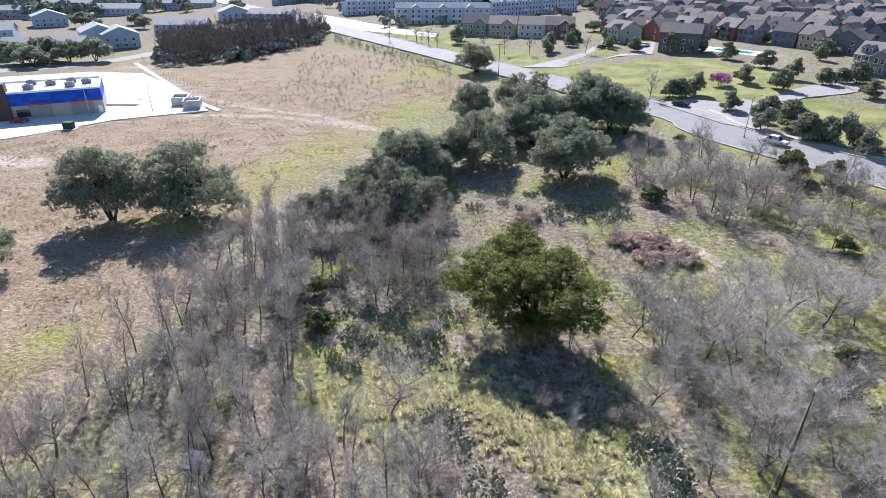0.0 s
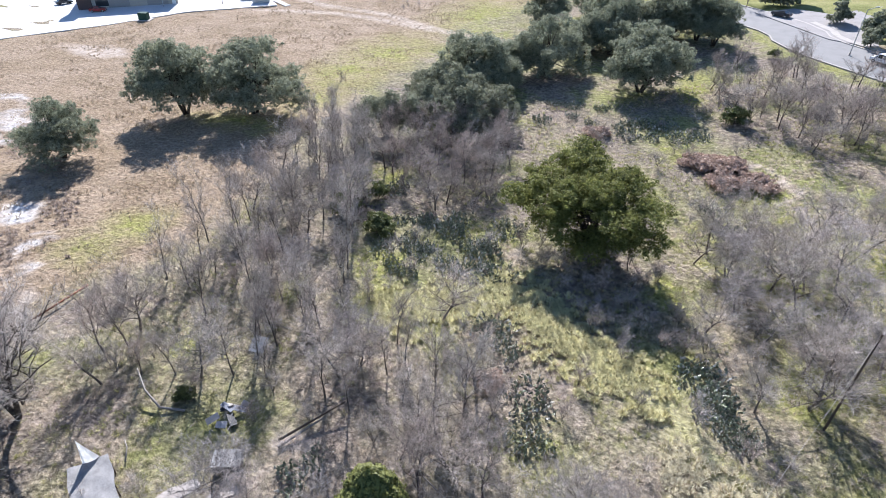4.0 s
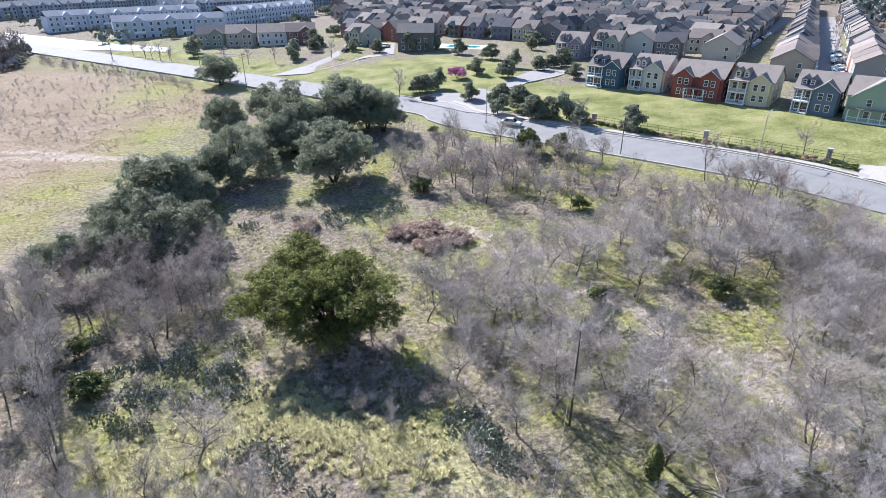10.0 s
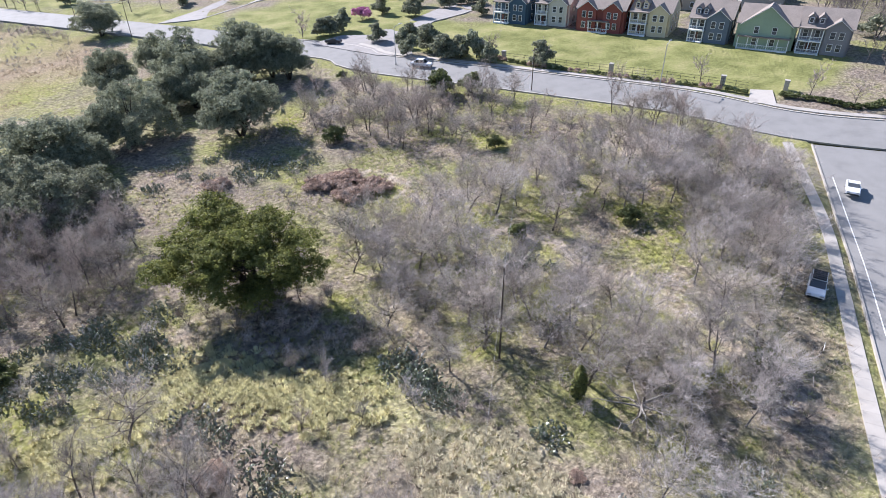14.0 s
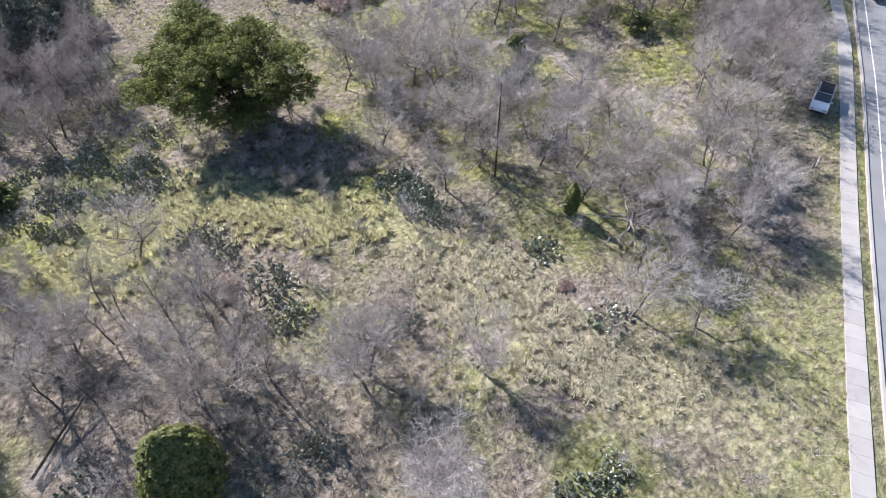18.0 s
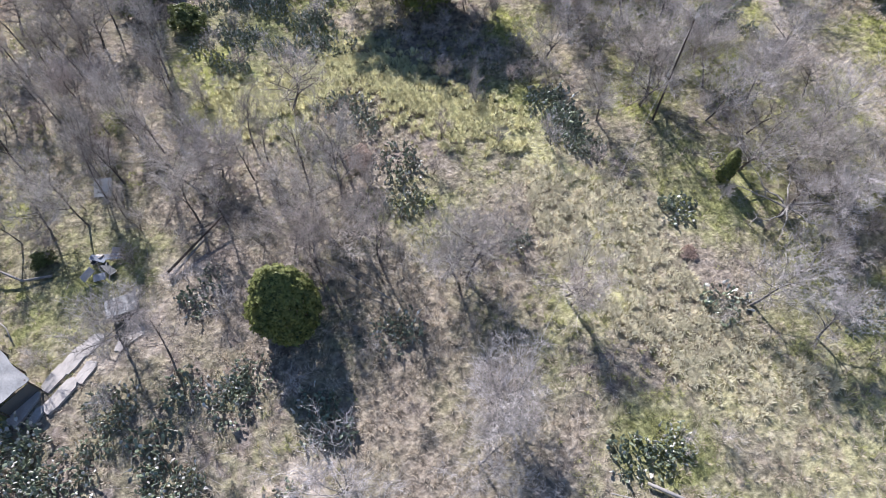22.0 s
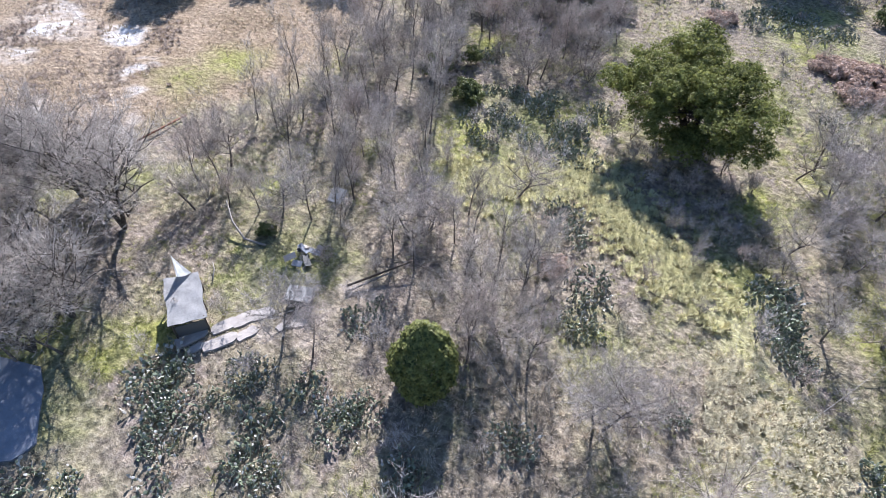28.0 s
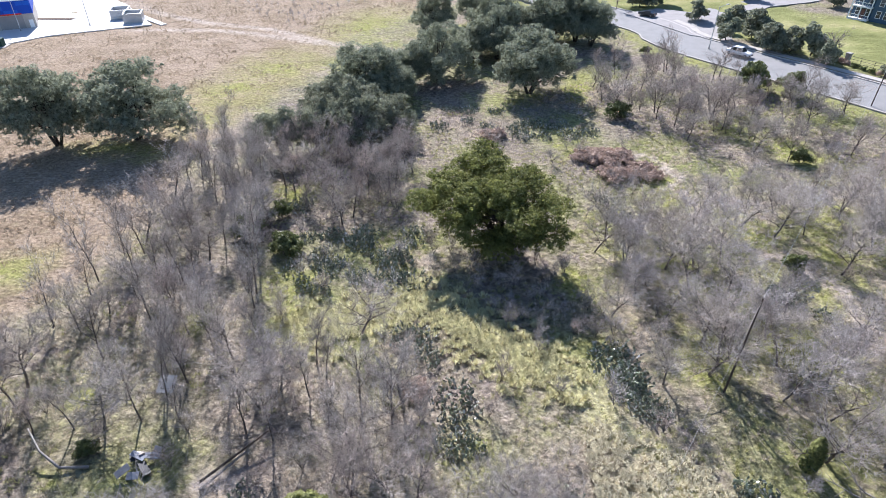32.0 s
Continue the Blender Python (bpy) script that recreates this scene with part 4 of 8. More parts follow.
bunch = spots_near(STRAW[:int(len(STRAW) * 0.62)], 950, 1.9, RNG)
tussocks("bunch_grass", "yellow tufted bunch grass along the clearing", bunch, M["straw"], 0.40, 46, 0.8, RNG, 0.03)
field = RNG.uniform((4, 8), (50, 45), (5200, 2))
field = field[inside(FIELD, field[:, 0], field[:, 1])]
tussocks("bunch_grass", "pale tan tussocks of dry grass in the clearing", field[:1300], M["dry_straw"], 0.27, 40, 0.7, RNG, 0.028)
NEAR = [(-48, 6), (-20, 2), (20, -2), (32, 6), (58, 36), (84, 80), (60, 108), (20, 135), (-30, 98), (-52, 62)]
near_spots = np.array([(x, y) for x, y in RNG.uniform((-52, -2), (84, 135), (30000, 2)) if inside(NEAR, x, y)])
DRY_LOT = [(-34, 2), (6, 0), (10, 14), (2, 27), (-14, 30), (-30, 18)]
sel = waves(near_spots[:, 0], near_spots[:, 1], 3.7) - 0.9 * inside(DRY_LOT, near_spots[:, 0], near_spots[:, 1]) - 0.5 * inside(THICKET, near_spots[:, 0], near_spots[:, 1]) + RNG.normal(0, 0.5, len(near_spots))
tussocks("green_grass", "short green winter grass under the trees", near_spots[sel > 0.15], M["blade"], 0.09, 18, 0.55, RNG, 0.015)
tussocks("dry_grass", "dry tan winter grass", near_spots[sel <= 0.15], M["dry"], 0.11, 18, 0.6, RNG, 0.015)
mead = np.array([(x, y) for x, y in RNG.uniform((-150, 10), (-20, 200), (30000, 2)) if inside(MEADOW, x, y)])
clump = waves(mead[:, 0], mead[:, 1], 2.3) + RNG.normal(0, 0.4, len(mead))
blades("meadow_grass", "clumps of dry brown meadow grass", mead[clump > 0.1], M["meadow"], 0.17, 4, 1.6, RNG, 0.04)

weeds = RNG.uniform((-135, 8), (-58, 78), (9000, 2))
weeds = weeds[inside([(-128.0, 42.0), (-104.0, 72.0), (-89.0, 54.0), (-74.0, 46.0), (-60.0, 32.0), (-63.0, 19.0), (-78.0, 10.0)], weeds[:, 0], weeds[:, 1])]
weeds = weeds[(waves(weeds[:, 0], weeds[:, 1], 2.9) + 0.6 * waves(weeds[:, 1], weeds[:, 0], 1.1) + RNG.normal(0, 0.35, len(weeds)) > 0.2) & (ell(weeds[:, 0], weeds[:, 1], CLAY, 0.6) < 0.3)]
tussocks("dry_weeds", "low brown weeds on the worn part of the meadow", weeds, M["weed"], 0.24, 26, 0.75, RNG, 0.025)


def brushwood(name, label, count, poly, material, rng, lo, hi, rise):
    """Fallen twigs and thin stems strewn over the ground, each a tapered stick."""
    xs, ys = [p[0] for p in poly], [p[1] for p in poly]
    q = rng.uniform((min(xs), min(ys)), (max(xs), max(ys)), (count * 2, 2))
    q = q[inside(poly, q[:, 0], q[:, 1])]
    q = q[waves(q[:, 0] + 9, q[:, 1], 4.1) + rng.normal(0, 0.3, len(q)) > 0.15]
    n = len(q)
    z = height(q[:, 0], q[:, 1])
    a, ln = rng.uniform(0, 2 * np.pi, n), rng.uniform(lo, hi, n)
    up = rng.uniform(0.02, rise, n)
    p0 = np.stack([q[:, 0], q[:, 1], z - 0.05 + rng.uniform(0, 0.25, n)], -1)
    p1 = p0 + np.stack([np.cos(a) * ln, np.sin(a) * ln, up * ln], -1)
    r = rng.uniform(0.007, 0.018, n)
    v, f = rods(np.concatenate([p0, p1, r[:, None], r[:, None] * 0.5], 1), 3)
    return tagged(new(name, mesh_of(v, f, material)), label, "brushwood", kind="stuff")


brushwood("fallen_twigs", "pale fallen twigs and dry stems on the ground", 3500, NEAR, M["twig_pale"], RNG, 0.4, 1.5, 0.4)
brushwood("dry_stems", "thin grey standing stems among the grass", 12000, NEAR, M["twig_grey"], RNG, 0.3, 0.8, 2.2)


# ---- evergreens ----
main_oak = evergreen("live_oak", 3, "large olive-green live oak over a dark shaded hollow", 13.0, 22.5, 100000, M["oak_main"], leaf=0.10, low=0.22, stems=5, lobes=88, tuft=0.5, stem_r=0.014,
                     heads=((-2.6, 3.0, 9.6, 4.2), (4.8, -3.2, 7.8, 4.8), (-6.2, -3.2, 7.3, 4.4), (-0.4, -4.2, 8.6, 4.6), (3.4, -5.6, 4.4, 3.2), (2.0, 0.4, 9.4, 4.2), (-5.2, 0.6, 8.0, 4.0), (-3.2, -5.4, 5.2, 3.4), (0.4, -1.0, 6.0, 4.0), (-8.4, -2.4, 6.0, 3.0), (6.2, -4.6, 5.0, 3.0), (0.2, -6.2, 3.4, 2.8)))
place(main_oak, -6.0, 63.2, 0, 0.97, zscale=0.86)
oaks = [evergreen("live_oak", 11 + k, "dark green live oak with a broad dense crown", 11.0, 16.0, 40000, M["oak"], leaf=0.105, low=0.2, stems=3, lobes=34, lobe_size=0.12, skirt=0.2, tuft=0.55) for k in range(3)]
for k, (x, y), s, zs in ((0, (-82.8, 76.0), 1.08, 1.3), (1, (-71.2, 81.1), 1.2, 1.2), (2, (-87.4, 54.1), 0.72, 0.9), (1, (-37.1, 105.5), 1.15, 1.1), (2, (-27.1, 121.1), 1.0, 1.08), (0, (-32.6, 108.7), 0.7, 0.75),
                         (0, (-6.5, 116.6), 1.15, 1.15), (1, (-35.1, 155.1), 0.82, 0.9), (0, (-21.4, 135.7), 0.75, 0.8), (1, (1.6, 149.8), 0.9, 1.05), (1, (-33.2, 117.2), 0.7, 0.7), (2, (-16.1, 146.6), 1.05, 1.25), (0, (-4.4, 150.3), 1.15, 1.25), (1, (5.3, 146.5), 0.85, 0.95), (2, (-15.8, 136.3), 0.9, 1.0), (0, (-47.1, 212.4), 1.0, 0.95), (2, (-25.8, 165.0), 0.75, 0.9)):
    place(oaks[k], x, y, k * 75 + x * 7, s * 1.12, "live oaks", zscale=zs * 1.05)
grey_oak = evergreen("live_oak", 31, "grey-green thin-crowned oak above bare undergrowth", 9.0, 13.0, 20000, M["oak_grey"], leaf=0.105, low=0.26, stems=4, lobes=24, lobe_size=0.13, tuft=0.55)
for (x, y), s in (((-44.9, 82.8), 0.85), ((-34.1, 87.5), 1.2), ((-39.9, 85.9), 0.95), ((-30.2, 91.8), 0.95), ((-31.0, 89.0), 0.9), ((-42.3, 98.5), 0.9)):
    place(grey_oak, x, y, x * 11, s, "live oaks")


def cedar(seed, h, w, n, label, leaf=0.11, sharp=1.0):
    """A dense rounded juniper: leaf sprays over a bulging cone."""
    rng = np.random.default_rng(seed)
    ob = new("juniper_tree")
    tagged(ob, label, "tree")
    u = rng.uniform(0, 1, n) ** 0.8
    a = rng.uniform(0, 2 * np.pi, n)
    prof = np.sin(np.pi * np.clip(0.16 + 0.84 * u, 0, 1) ** (0.85 * sharp)) ** 0.75
    rad = w / 2 * prof * (1 + 0.13 * np.sin(a * 5 + u * 9) * np.sin(u * 17 + a * 2) + 0.12 * np.sin(a * 11 - u * 23) * np.sin(u * 31 + a * 3)) * rng.uniform(0.55, 1.0, n) ** 0.4
    c = np.stack([np.cos(a) * rad, np.sin(a) * rad, 0.25 + u * (h - 0.25)], -1)
    nn = unit(np.stack([np.cos(a), np.sin(a), 0.6 + u], -1) + rng.normal(0, 0.5, (n, 3)))
    v, f = leaf_quads(c, nn, leaf, rng, 1.3)
    part("trunk", mesh_of(*rods([(0, 0, -0.1, 0, 0, h * 0.8, 0.035 * w + 0.05, 0.02)], 7), M["bark_dark"], True), parent=ob)
    part("crown", mesh_of(v, f, M["cedar"]), parent=ob)
    return ob


c = cedar(5, 8.3, 5.2, 17000, "dense rounded dark green juniper throwing a long shadow")
c.matrix_basis = pose(*(-12.9, 19.1), 0, 0, 0, 30)
c = cedar(6, 4.2, 1.5, 4200, "small narrow yellow-green juniper", 0.09)
x, y = (23.9, 35.1)
c.matrix_basis = pose(x, y, float(height(x, y)), 0, 0, 0)

# ---- leafless trees ----
GREY, PALE, ROSE = (M["bark_grey"], M["twig_grey"]), (M["bark_pale"], M["twig_pale"]), (M["bark_rose"], M["twig_rose"])
slim = [bare_tree("bare_tree", 50 + k, "tall slim leafless grey sapling tree", GREY, h=9.0, spread=2.6, limb=9, twigs=520, thick=0.011, straight=0.8, trunk_r=0.11, bole=0.3, lean=0.12) for k in range(4)]
wide = [bare_tree("bare_tree", 60 + k, "spreading leafless grey tree with fine twigs", GREY, h=6.4, spread=3.9, limb=10, twigs=1050, shoot=1.0, thick=0.0125, straight=0.18, trunk_r=0.15, lean=0.25, bole=0.3, droop=0.05) for k in range(3)]
pale = [bare_tree("bare_tree", 70 + k, "leafless tree with pale silvery twigs", PALE, h=6.0, spread=3.9, limb=10, twigs=1200, shoot=1.05, thick=0.0125, straight=0.18, trunk_r=0.13, lean=0.2, bole=0.3, droop=0.05) for k in range(3)]
rose = [bare_tree("bare_tree", 80 + k, "leafless tree with reddish-grey twigs", ROSE, h=6.5, spread=2.8, limb=8, twigs=640, thick=0.011, straight=0.6, trunk_r=0.11, lean=0.15) for k in range(3)]
shrubs = [bare_tree("bare_shrub", 90 + k, "leafless many-stemmed grey shrub", (GREY, PALE, ROSE)[k], h=3.0, spread=1.5, stems=5, limb=4, levels=2, twigs=420, shoot=0.7, thick=0.010, straight=0.7, trunk_r=0.06, bole=0.3) for k in range(3)]
dark = bare_tree("bare_tree", 99, "large leafless dark-limbed tree beside the cleared lot", (M["bark_dark"], M["twig_grey"]), h=9.0, spread=5.4, limb=13, levels=3, twigs=3200, straight=0.2, trunk_r=0.46, stems=2, droop=0.0, shoot=1.3)
scrub = [bare_tree("bare_shrub", 95 + k, "low tangle of leafless grey scrub", (GREY, PALE, ROSE)[k], h=1.9, spread=1.1, stems=4, limb=3, levels=2, twigs=260, shoot=0.55, straight=0.5, trunk_r=0.035, bole=0.15, thick=0.009) for k in range(3)]
for s in shrubs + scrub:
    s["category"] = "shrub"


def trees_at(kinds, spots, lo, hi, group, seed):
    rng = np.random.default_rng(seed)
    for x, y in spots:
        k = kinds[int(rng.integers(0, len(kinds)))]
        s = rng.uniform(lo, hi)
        place(k, x, y, rng.uniform(0, 360), s, group, zscale=s * rng.uniform(0.9, 1.12))


trees_at(slim + slim + rose[:1] + wide[:2] + pale[:1], scatter(np.random.default_rng(1), THICKET, 88, 2.1), 0.62, 1.05, "sapling thicket", 1)
trees_at(shrubs, scatter(np.random.default_rng(2), THICKET, 40, 1.8), 0.6, 1.1, "sapling thicket", 2)
BEHIND = [(-47.9, 78.3), (-41.5, 82.5), (-33.9, 87.0), (-25.2, 93.0), (-19.3, 79.8), (-18.2, 67.6), (-26.8, 61.3), (-32.7, 63.5), (-39.6, 70.2)]
trees_at(rose + wide + shrubs, scatter(np.random.default_rng(3), BEHIND, 34, 2.0), 0.7, 1.0, "trees under the oaks", 3)
EAST = [(23.9, 76.8), (40.9, 85.2), (58.8, 85.7), (72.9, 78.0), (72.6, 63.4), (60.5, 46.5), (52.7, 40.1), (53.3, 48.9), (57.6, 63.4), (41.2, 65.7), (31.9, 68.9)]
trees_at(wide[:1] + pale + rose[:1], scatter(np.random.default_rng(4), EAST, 62, 3.0), 0.62, 1.0, "bare trees of the lot", 4)
BRUSH = [(4.2, 121.0), (11.4, 136.5), (23.6, 129.4), (48.3, 121.2), (51.3, 109.0), (75.9, 89.9), (79.5, 80.4), (65.7, 85.6), (43.6, 91.4), (35.1, 92.1), (17.7, 99.8), (10.2, 106.7)]
trees_at(rose + shrubs + wide[:2], scatter(np.random.default_rng(5), BRUSH, 70, 2.2), 0.65, 1.05, "bare trees of the lot", 5)
GAP = [(8, 66), (16, 56), (20, 44), (14, 40), (10, 48), (5, 60)]
trees_at(wide + pale[:1] + shrubs[:2], scatter(np.random.default_rng(17), GAP, 11, 2.8), 0.6, 0.9, "bare trees of the lot", 17)
DENSE = [(71.9, 72.9), (80.0, 71.0), (70.0, 57.0), (54.5, 40.5), (44.0, 39.5), (45.9, 46.9), (54.8, 62.1)]
trees_at(pale + wide[:1], scatter(np.random.default_rng(14), DENSE, 26, 3.2), 0.7, 0.95, "bare trees of the lot", 14)
trees_at(rose + wide[:1] + shrubs, scatter(np.random.default_rng(15), [(5.3, 128.0), (22.5, 134.2), (52.0, 112.9), (48.4, 96.8), (31.7, 94.2), (22.3, 99.7), (6.3, 113.2)], 34, 2.6), 0.7, 1.0, "bare trees of the lot", 15)
MIDDLE = [(6.1, 63.7), (12.5, 73.6), (19.6, 68.1), (28.4, 56.8), (34.3, 50.1), (37.3, 39.1), (46.1, 34.7), (38.2, 24.1), (29.4, 24.3), (23.6, 43.1), (18.2, 49.5), (13.4, 56.5)]
trees_at(wide + pale, scatter(np.random.default_rng(6), MIDDLE, 34, 3.2), 0.7, 1.05, "bare trees of the lot", 6)
trees_at(shrubs, scatter(np.random.default_rng(7), MIDDLE, 24, 2.5), 0.6, 1.1, "bare trees of the lot", 7)
HOLLOW = [(-11.7, 57.0), (-6.1, 61.0), (4.2, 62.5), (8.6, 55.0), (7.3, 47.6), (0.3, 44.8), (-6.3, 49.9)]
trees_at(shrubs, scatter(np.random.default_rng(8), HOLLOW, 30, 1.5), 0.45, 0.75, "shrubs in the oak's shade", 8)
UNDER_OAK = [(-15.0, 60.0), (-10.0, 64.0), (2.0, 63.5), (4.0, 58.5), (-4.0, 56.0), (-12.0, 56.5)]
trees_at([rose[0], shrubs[2], shrubs[0]], scatter(np.random.default_rng(16), UNDER_OAK, 20, 1.8), 0.5, 0.8, "shrubs in the oak's shade", 16)
LEFTWOOD = [(-67.5, 8.5), (-64.6, 14.0), (-59.3, 19.0), (-51.4, 20.3), (-45.3, 15.7), (-46.2, 9.8), (-51.0, 3.2)]
trees_at(wide[:1] + [dark, dark], scatter(np.random.default_rng(9), LEFTWOOD, 12, 3.3), 0.75, 1.0, "bare trees by the old homestead", 9)
for spots, kinds, lo, hi in (
        ([(-17.3, 42.5), (19.7, 72.6), (25.9, 73.0), (39.1, 77.7), (55.0, 80.4), (35.5, 64.1), (67.3, 88.2), (43.1, 40.3), (17.8, 44.7), (30.5, 37.1), (45.2, 41.2), (18.5, 45.5)], wide, 0.9, 1.05),
        ([(3.9, 12.6), (2.0, 9.0), (3.6, 12.9), (-0.1, 23.8), (23.7, 22.3), (41.1, 29.2), (28.2, 19.6), (-25.1, 15.7), (-0.1, 25.3), (12.3, 58.0), (-6.4, 6.8)], pale, 0.75, 0.98),
        ([(0.7, 23.7), (9.3, 21.7), (-11.1, 22.7), (-8.9, 25.5), (-6.6, 25.0), (-14.0, 25.6), (-11.5, 27.7), (-12.1, 24.8), (8.9, 22.5), (-21.8, 15.8)], rose + wide[:1], 0.8, 1.05),
        ([(-41.3, 7.1), (-59.3, 14.5), (-44.4, 2.1), (-40.8, 3.3)], [dark], 0.85, 1.0),
        ([(-40.9, 1.9), (-38.7, 4.4), (-42.4, 4.2), (-53.8, 18.6), (-52.8, 22.7)], wide, 0.8, 1.0),
        ([(1.2, 44.4), (23.4, 32.9), (8.7, 48.3), (8.5, 38.8), (3.5, 39.0), (-24.9, 11.9), (42.8, 26.2), (0.8, 67.6), (-21.7, 63.9)], [shrubs[1]], 0.6, 0.9)):
    trees_at(kinds, spots, lo, hi, "bare trees of the lot", int(spots[0][0] * 10) % 1000)

LOT = [(-46, 10), (-14, 3), (18, 2), (30, 12), (56, 42), (78, 82), (52, 100), (20, 118), (-20, 90), (-40, 60)]
trees_at(scrub, [q for q in scatter(np.random.default_rng(12), LOT, 175, 2.6) if off_line(STRAW, *q) > 3.0 and off_line(TRAIL, *q) > 1.5], 0.6, 1.25, "low bare scrub", 12)
trees_at(rose + wide[:1] + shrubs, scatter(np.random.default_rng(13), BEHIND, 16, 2.2), 0.6, 0.95, "trees under the oaks", 13)

# ---- evergreen shrubs ----
bushes = [evergreen("evergreen_shrub", 41 + k, "low dark evergreen shrub", 2.6, 3.2, 2600, M["privet"], "shrub", 0.11, 0.1, 3, 8, lobe_size=0.22) for k in range(2)]
for (x, y), s in (((46.7, 62.6), 1.0), ((44.2, 75.9), 0.8), ((43.5, 31.9), 1.1), ((37.9, 92.3), 0.9), ((10.7, 106.5), 1.2), ((17.5, 141.6), 0.7), ((36.5, 122.2), 1.9), ((42.6, 120.5), 1.6), ((-38.1, 58.1), 1.2), ((-31.6, 55.1), 1.1), ((-35.8, 62.6), 0.9), ((-31.1, 55.6), 0.9), ((-34.9, 23.9), 0.45), ((-35.0, 23.5), 0.5), ((40.1, 29.5), 0.7), ((29.9, 64.0), 0.9)):
    place(bushes[int(x * 3) % 2], x, y, x * 31, s, "evergreen shrubs")
rust = evergreen("rust_brown_shrub", 47, "patch of rust-brown dead shrub leaves", 1.2, 6.0, 3000, M["rust"], "shrub", 0.13, 0.1, 3, 22, 0.5, lobe_size=0.12)
for (x, y), s in (((9.9, 89.7), 1.25), ((6.0, 89.3), 1.1), ((14.1, 86.1), 1.1), ((10.0, 84.4), 1.0), ((-9.7, 36.4), 0.55), ((-10.5, 95.6), 0.9), ((19.5, 27.1), 0.28)):
    place(rust, x, y, x * 17, s, "rust-brown shrubs")


# ---- prickly pears ----
def pear_patch(seed, r, count):
    """A clump of prickly pear: chains of flat oval pads, each growing from the one below."""
    rng = np.random.default_rng(seed)
    ob = new("prickly_pear")
    tagged(ob, "sprawling clump of grey-green prickly pear pads", "cactus")
    rings = 7
    a = np.arange(rings) * 2 * np.pi / rings
    flat = np.stack([np.cos(a) * 0.78, np.zeros(rings), np.sin(a)], -1)
    unit_v = np.concatenate([flat, flat * [0.75, 1, 0.8] + [0, 0.11, 0], flat * [0.75, 1, 0.8] + [0, -0.11, 0]])
    k = np.arange(rings)
    j = (k + 1) % rings
    unit_f = [tuple(int(v) for v in (p, q, q + rings, p + rings)) for p, q in zip(k, j)] + [tuple(int(v) for v in (q, p, p + 2 * rings, q + 2 * rings)) for p, q in zip(k, j)]
    caps = [tuple(range(rings, 2 * rings)), tuple(reversed(range(2 * rings, 3 * rings)))]
    verts, faces = {0: [], 1: []}, {0: [], 1: []}
    for i in range(count):
        q = math.sqrt(rng.uniform(0, 1)) * r
        ang = rng.uniform(0, 2 * np.pi)
        p = Vector((q * math.cos(ang), q * math.sin(ang), 0.0))
        d = Vector((rng.normal(0, 0.7), rng.normal(0, 0.7), 1)).normalized()
        for lv in range(1 + int(rng.integers(0, 4)) + (1 if q < r * 0.6 else 0)):
            s = rng.uniform(0.10, 0.165)
            face = Vector((rng.normal(), rng.normal(), rng.normal() * 0.5))
            w = d.cross(face).normalized()
            nrm = w.cross(d)
            c = p + d * s * 0.9
            kind = 1 if rng.uniform() < 0.24 else 0
            off = len(verts[kind])
            for vx, vy, vz in unit_v:
                verts[kind].append(tuple(c + w * (vx * s) + nrm * (vy * s) + d * (vz * s)))
            faces[kind] += [tuple(v + off for v in f) for f in unit_f + caps]
            p = c + d * s * 0.75 + w * rng.uniform(-0.4, 0.4) * s
            d = (d + Vector((rng.normal(0, 0.55), rng.normal(0, 0.55), 0.15))).normalized()
    part("cactus_growth", mesh_of(verts[0], faces[0], M["pad"]), parent=ob)["kind"] = "stuff"
    if verts[1]:
        part("withered_growth", mesh_of(verts[1], faces[1], M["pad_dry"]), parent=ob)["kind"] = "stuff"
    return ob


